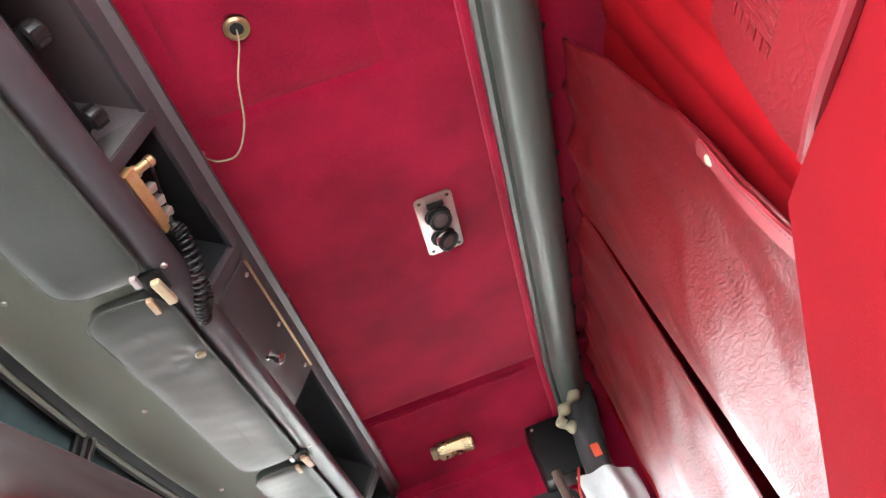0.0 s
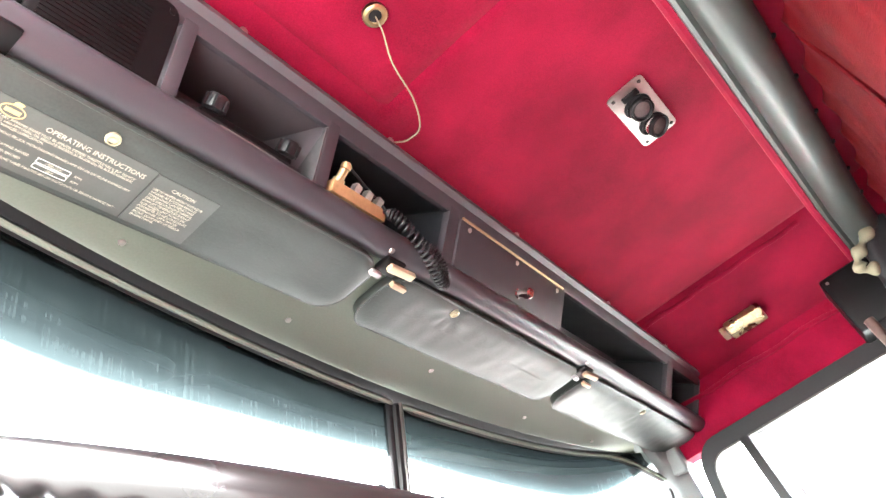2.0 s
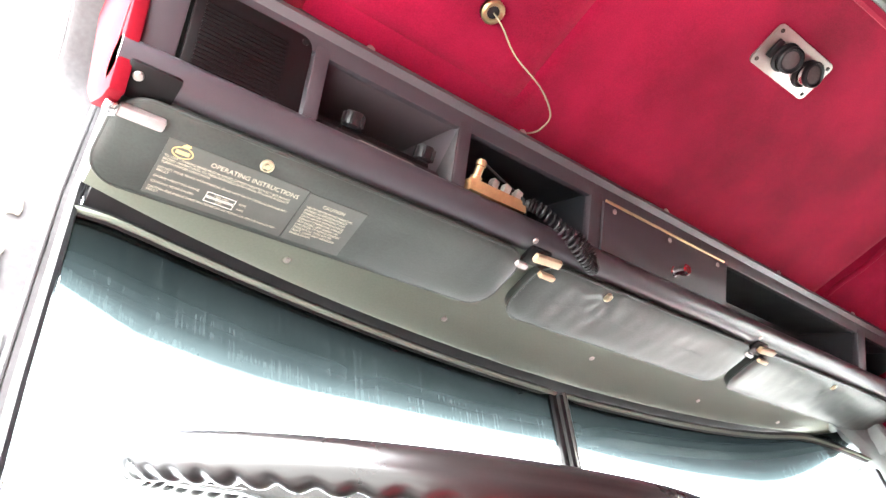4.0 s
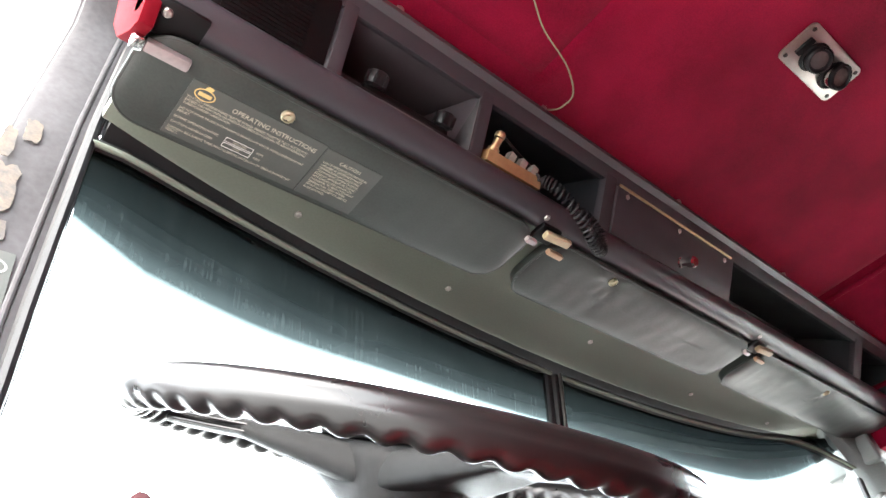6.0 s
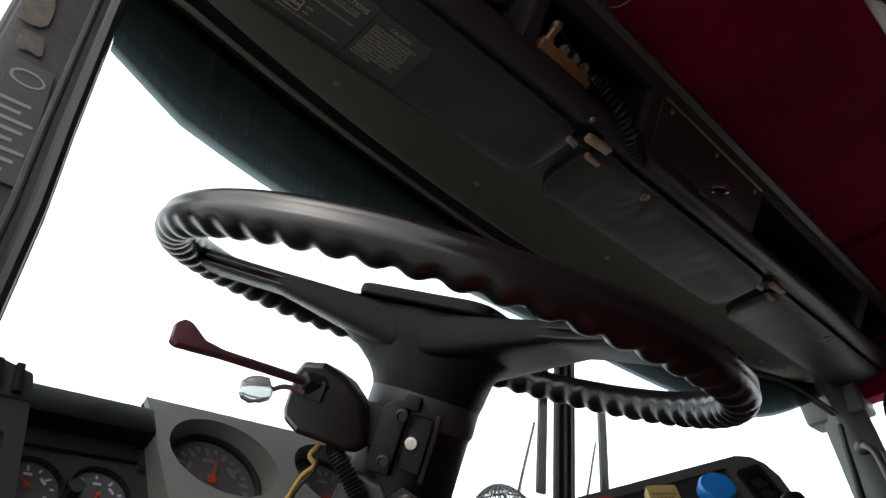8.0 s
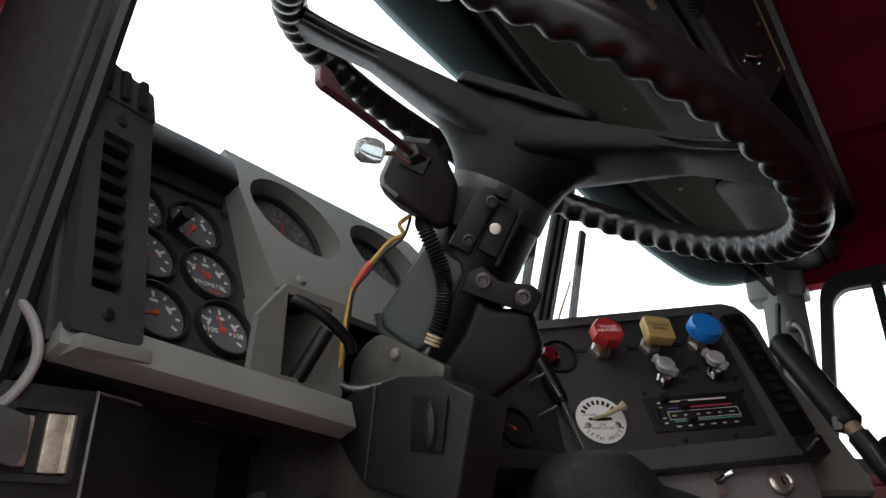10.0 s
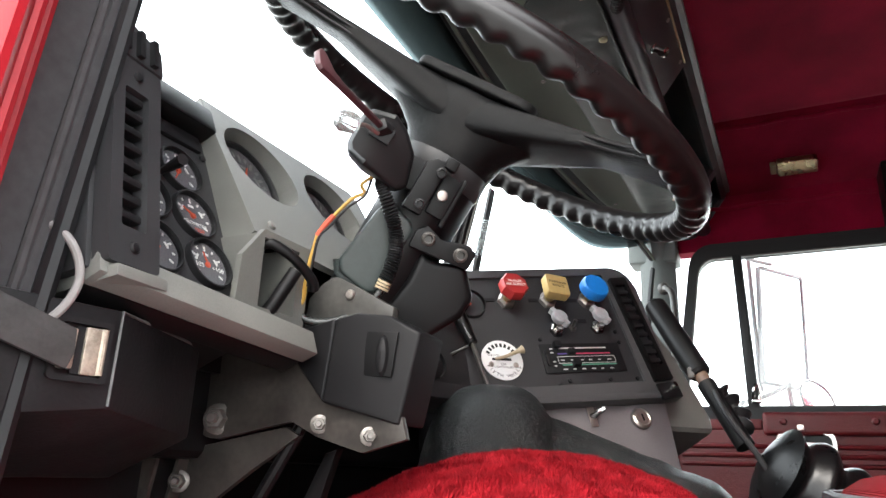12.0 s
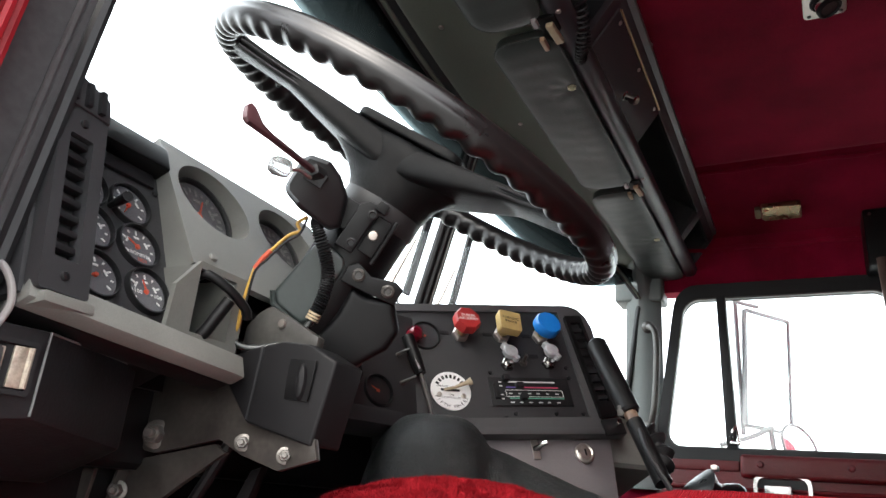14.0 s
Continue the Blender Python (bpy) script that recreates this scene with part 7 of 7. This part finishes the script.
def build_tunnel():
    e = empty("engine_cover", "engine cover with red fur and black leather top", "engine cover", (-0.4, 0.0, 0.6))
    def fn(s, t):
        x, y = -0.70 + 0.78 * s, -0.24 + 0.5 * t
        return Vector((x, y, mound(x, y)))
    put(part("fur_base", sheet(fn, 60, 50, 0.006), FUR, e, "red fur cover"), ID)
    rnd = random.Random(4)
    verts, faces = [], []
    count = 0
    while count < 60000:
        x, y = rnd.uniform(-0.70, 0.02), rnd.uniform(-0.22, 0.22)
        z = mound(x, y)
        if z < 0.74 or leather(x, y) > z + 0.004:
            continue
        h = 0.0062 + 0.0035 * noise.noise((x * 45, y * 45, 0)) + rnd.uniform(0, 0.003)
        clump = noise.noise_vector((x * 60, y * 60, 3))
        d = Vector((clump.x * 0.9 + rnd.gauss(0, 0.35), clump.y * 0.9 + rnd.gauss(0, 0.35), 1)).normalized()
        w = Vector((rnd.gauss(0, 1), rnd.gauss(0, 1), 0)).normalized() * 0.0006
        p = Vector((x, y, z))
        k = len(verts)
        verts += [p - w, p + w, p + d * h * 0.6 + w * 0.7, p + d * h * 0.6 - w * 0.7, p + d * h + Vector((clump.x, clump.y, 0)) * 0.003]
        faces += [(k, k + 1, k + 2, k + 3), (k + 3, k + 2, k + 4)]
        count += 1
    me = bpy.data.meshes.new("fur_pile")
    me.from_pydata(verts, [], faces)
    me.materials.append(FUR)
    ob = new("fur_pile", me)
    ob.parent = e
    ob["kind"] = "stuff"
    put(ob, ID)
    def lf(s, t):
        x, y = -0.42 + 0.46 * s, -0.22 + 0.42 * t
        z = leather(x, y)
        return Vector((x, y, z + 0.002 * noise.noise((x * 30, y * 30, 1))))
    put(part("leather_cover", sheet(lf, 90, 84, 0.003), crackle(mat("tunnel_leather", (0.018, 0.020, 0.020), 0.34, spec=0.5, vary=0.4, scale=14, fine=420, bump=0.3, dist=0.001), 170, 0.8, 0.002), e, "grained black leather cover"), ID)
    put(part("cover_seam", tube([(-0.225 + 0.13 * t, 0.115 - 0.18 * t, leather(-0.225 + 0.13 * t, 0.115 - 0.18 * t) + 0.003) for t in [i / 20 for i in range(21)]], 0.002, 6), ALU, e, "thin pale edge line"), ID)
    put(part("tunnel_box", box((-0.62, -0.24, 0.34), (0.02, 0.25, 0.72), 0.02), CARPET, e), ID)


def build_seat():
    s = empty("driver_seat", "red driver seat with ribbed cloth and vinyl headrest", "seat", (-0.61, -0.45, 0.34))
    put(part("pedestal", box((-0.78, -0.62, 0.34), (-0.44, -0.32, 0.68), 0.02), DARKPLASTIC, s, "black seat pedestal"), ID)
    put(part("cushion", box((-0.85, -0.66, 0.68), (-0.37, -0.245, 0.866), 0.05, 6), CLOTH, s, "red cloth seat cushion"), ID)
    pts = spline([(-0.845, -0.60, 0.846), (-0.848, -0.30, 0.850), (-0.80, -0.250, 0.850), (-0.60, -0.243, 0.850), (-0.42, -0.250, 0.850), (-0.372, -0.30, 0.850), (-0.372, -0.60, 0.846)], 8)
    put(part("cushion_piping", tube(pts, 0.004, 8), RUBBER, s, "dark piping"), ID)
    # backrest, reclined
    Bk = basis((-0.61, -0.50, 0.86), (-1, 0, 0), (0, -0.16, 1))
    def cushion(rows_in, w):
        bm = loft(rows_in)
        bmesh.ops.bevel(bm, geom=[e for e in bm.edges if e.calc_face_angle(0) > 0.6], offset=w, segments=5, profile=0.5, affect="EDGES", clamp_overlap=True)
        return bm
    back = []
    for v, a, b in ((-0.06, -0.275, 0.25), (0.10, -0.262, 0.25), (0.165, -0.236, 0.25), (0.24, -0.16, 0.25), (0.308, -0.085, 0.24)):
        back.append([(a, v, -0.13), (b, v, -0.13), (b, v, 0.0), (a, v, 0.0)])
    put(part("backrest", cushion(back, 0.035), CLOTH, s, "red ribbed cloth backrest"), Bk)
    put(part("back_piping", tube(spline([(-0.252, -0.05, -0.006), (-0.246, 0.10, -0.006), (-0.222, 0.165, -0.006), (-0.145, 0.245, -0.008), (-0.072, 0.300, -0.010), (0.0, 0.304, -0.008), (0.2, 0.302, -0.008)], 8), 0.0035, 8), VINYL, s, "glossy red piping"), Bk)
    head = []
    for v, a, b in ((0.312, -0.062, 0.20), (0.35, -0.070, 0.20), (0.43, -0.070, 0.20), (0.468, -0.062, 0.19)):
        head.append([(a, v, -0.11), (b, v, -0.11), (b, v, -0.01), (a, v, -0.01)])
    put(part("headrest", cushion(head, 0.03), VINYL, s, "red vinyl headrest with embossed emblem"), Bk)
    put(part("headrest_piping", tube(spline([(-0.058, 0.318, -0.010), (0.02, 0.312, 0.002), (0.185, 0.318, -0.004)], 8), 0.006, 10), mat("glossy_piping", (0.10, 0.008, 0.012), 0.32, vary=0.1, bump=0), s, "bright glossy piping"), Bk)
    for i in range(5):
        put(part("emboss_line", box((-0.02 + i * 0.005, 0.385, -0.012), (-0.0178 + i * 0.005, 0.45 - i * 0.007, -0.0088), 0.001), VINYL, s), Bk)
    for i in range(6):
        put(part("emboss_bar", box((-0.036, 0.385 + i * 0.010, -0.012), (-0.025, 0.392 + i * 0.010, -0.0088), 0.001), VINYL, s), Bk)


def build_clothes():
    bb = empty("speaker_box", "flat black speaker box under the headliner corner", "speaker", (0.90, -0.55, 1.55))
    put(part("box", box((0.85, -0.60, 1.485), (0.955, -0.485, 1.635), 0.008, 3), DARKPLASTIC, bb), ID)
    for y, z in ((-0.50, 1.62), (-0.585, 1.50)):
        put(screw(bb, basis((0.85, y, z), (0, -1, 0), (0, 0, 1)), 0.004, ALU), ID)
    pl = empty("grab_rail", "brown vertical rail behind the passenger window", "rail", (0.86, -0.51, 1.2))
    put(part("tube", tube([(0.85, -0.513, 1.50), (0.845, -0.516, 1.40), (0.84, -0.53, 1.05)], 0.012, 12), mat("brown_rail", (0.10, 0.06, 0.05), 0.4, vary=0.2), pl), ID)
    jk = empty("jacket", "white and black jacket with beige collar on a hook", "jacket", (0.80, -0.60, 1.6))
    def white(s, t):
        y = -0.525 - 0.135 * s - 0.02 * t
        z = 1.10 + 0.36 * t - 0.03 * s * t
        return Vector((0.80 + 0.03 * math.sin(5 * s + 2) + 0.010 * math.sin(14 * s + 4 * t) + 0.03 * (1 - t), y + 0.012 * math.sin(6 * t), z))
    put(part("body_cloth", sheet(white, 30, 24, 0.006), WHITECLOTH, jk, "white cloth panel"), ID)
    def black(s, t):
        a = 2 * math.pi * s
        r = 0.034 + 0.008 * math.sin(3 * a + 4 * t)
        return Vector((0.815 + r * 0.8 * math.cos(a), -0.645 + 0.05 * t - 0.02 * t * t + r * math.sin(a), 1.67 - 0.22 * t))
    put(part("sleeve", sheet(black, 24, 14, 0.003), mat("black_nylon", (0.02, 0.022, 0.024), 0.35, vary=0.3, scale=30, fine=200, bump=0.3), jk, "black nylon sleeve"), ID)
    put(part("collar", tube(spline([(0.80, -0.625, 1.675), (0.785, -0.635, 1.65), (0.78, -0.605, 1.625), (0.775, -0.575, 1.60), (0.78, -0.570, 1.575), (0.79, -0.595, 1.565)], 8), [0.012 + 0.005 * math.sin(i * 0.7) for i in range(41)], 12), BEIGE, jk, "beige fleece collar"), ID)
    put(part("orange_tag", box((-0.002, -0.010, -0.016), (0.002, 0.010, 0.016), 0.001), ORANGE, jk, "orange tag"), Matrix.Translation((0.775, -0.615, 1.49)))
    put(part("hem", tube(spline([(0.79, -0.56, 1.47), (0.785, -0.54, 1.42), (0.80, -0.535, 1.38)], 6), 0.003, 8), REDKNOB, jk, "red edge binding"), ID)
    hk = empty("coat_hook", "black coat hook on the roof beam", "hook", (0.82, -0.62, 1.70))
    put(part("hook", tube(spline([(0.83, -0.60, 1.70), (0.82, -0.61, 1.675), (0.815, -0.63, 1.665), (0.815, -0.645, 1.68)], 6), 0.005, 10), RUBBER, hk), ID)


MIRRORGREY = mat("mirror_bracket_metal", (0.36, 0.38, 0.38), 0.5, vary=0.1)


def build_outside():
    mr = empty("side_mirror", "chrome framed west coast mirror outside the door", "mirror", (1.16, -0.2, 1.05))
    M = basis((1.13, -0.158, 1.128), (0.75, -0.66, -0.06), (0.0, -0.005, 0.335))
    put(part("mirror_frame", ring(rrect(-0.004, -0.006, 0.172, 0.343, 0.008), rrect(0.003, 0.003, 0.165, 0.334, 0.005), 0.014), MIRRORGREY, mr, "bright metal frame"), M @ Matrix.Translation((0, 0, -0.007)))
    put(part("mirror_glass", box((0.0, 0.0, -0.003), (0.168, 0.337, 0.003), 0), mat("mirror_silver", (0.70, 0.75, 0.76), 0.03, metal=1, vary=0.0, bump=0), mr, "silvered mirror glass"), M)
    put(part("bracket_arm", tube(spline([(1.03, -0.13, 1.49), (1.10, -0.16, 1.48), (1.16, -0.21, 1.478)], 6), 0.006, 10), MIRRORGREY, mr), ID)
    put(part("bracket_arm", tube(spline([(1.03, -0.10, 1.06), (1.10, -0.17, 1.09), (1.165, -0.225, 1.125)], 6), 0.007, 10), MIRRORGREY, mr), ID)
    put(part("bracket_arm", tube([(1.165, -0.22, 1.12), (1.17, -0.225, 1.05)], 0.008, 10), MIRRORGREY, mr), ID)
    put(part("mirror_post", tube([(1.14, -0.150, 1.10), (1.14, -0.150, 1.50)], 0.007, 10), MIRRORGREY, mr), ID)
    cv = empty("spot_mirror", "round convex spot mirror on the mirror bracket", "mirror", (1.17, -0.30, 1.08))
    C = aim((1.16, -0.290, 1.075), (0.55, -0.95, 1.35))
    put(part("rim", tube([(0.058 * math.cos(a), 0.062 * math.sin(a), 0) for a in [k * math.pi / 20 for k in range(40)]], 0.004, 8, True), MIRRORGREY, cv), C)
    put(part("convex_glass", lathe([(0.057, 0), (0.03, 0.006), (0.001, 0.008)], 28), mat("convex_silver", (0.90, 0.92, 0.92), 0.04, metal=1, vary=0.0, bump=0), cv), C)
    put(part("stay", tube([(1.17, -0.25, 1.10), (1.172, -0.302, 1.08)], 0.005, 8), MIRRORGREY, cv), ID)
    # black mesh cap on the dash
    cp = empty("mesh_cap", "black mesh cap lying on the dash", "cap", (-0.05, 0.34, 1.0))
    bm = bmesh.new()
    bmesh.ops.create_uvsphere(bm, u_segments=40, v_segments=26, radius=1)
    bmesh.ops.delete(bm, geom=[v for v in bm.verts if v.co.z < -0.05], context="VERTS")
    bm.transform(Matrix.Translation((-0.05, 0.36, 0.99)) @ Matrix.Diagonal((0.10, 0.085, 0.235, 1)))
    bmesh.ops.wireframe(bm, faces=bm.faces[:], thickness=0.0022, use_replace=True, use_even_offset=True)
    put(part("mesh", bm, RUBBER, cp, "open black mesh"), ID)


build_dash()
build_switch_box()
build_wheel()
build_column()
build_side_console()
build_gear_lever()
build_tunnel()
build_seat()
build_clothes()
build_outside()


def to_life_size():
    """Brings the plan, drawn at four fifths, to life size about the world's origin."""
    for me in bpy.data.meshes:
        me.transform(Matrix.Scale(SIZE, 4))
    for ob in scene.objects:
        if ob.type in {"MESH", "EMPTY"}:
            inv = ob.matrix_parent_inverse.copy()
            inv.translation = SIZE * inv.translation
            ob.matrix_parent_inverse = inv
            ob.location = SIZE * ob.location


to_life_size()
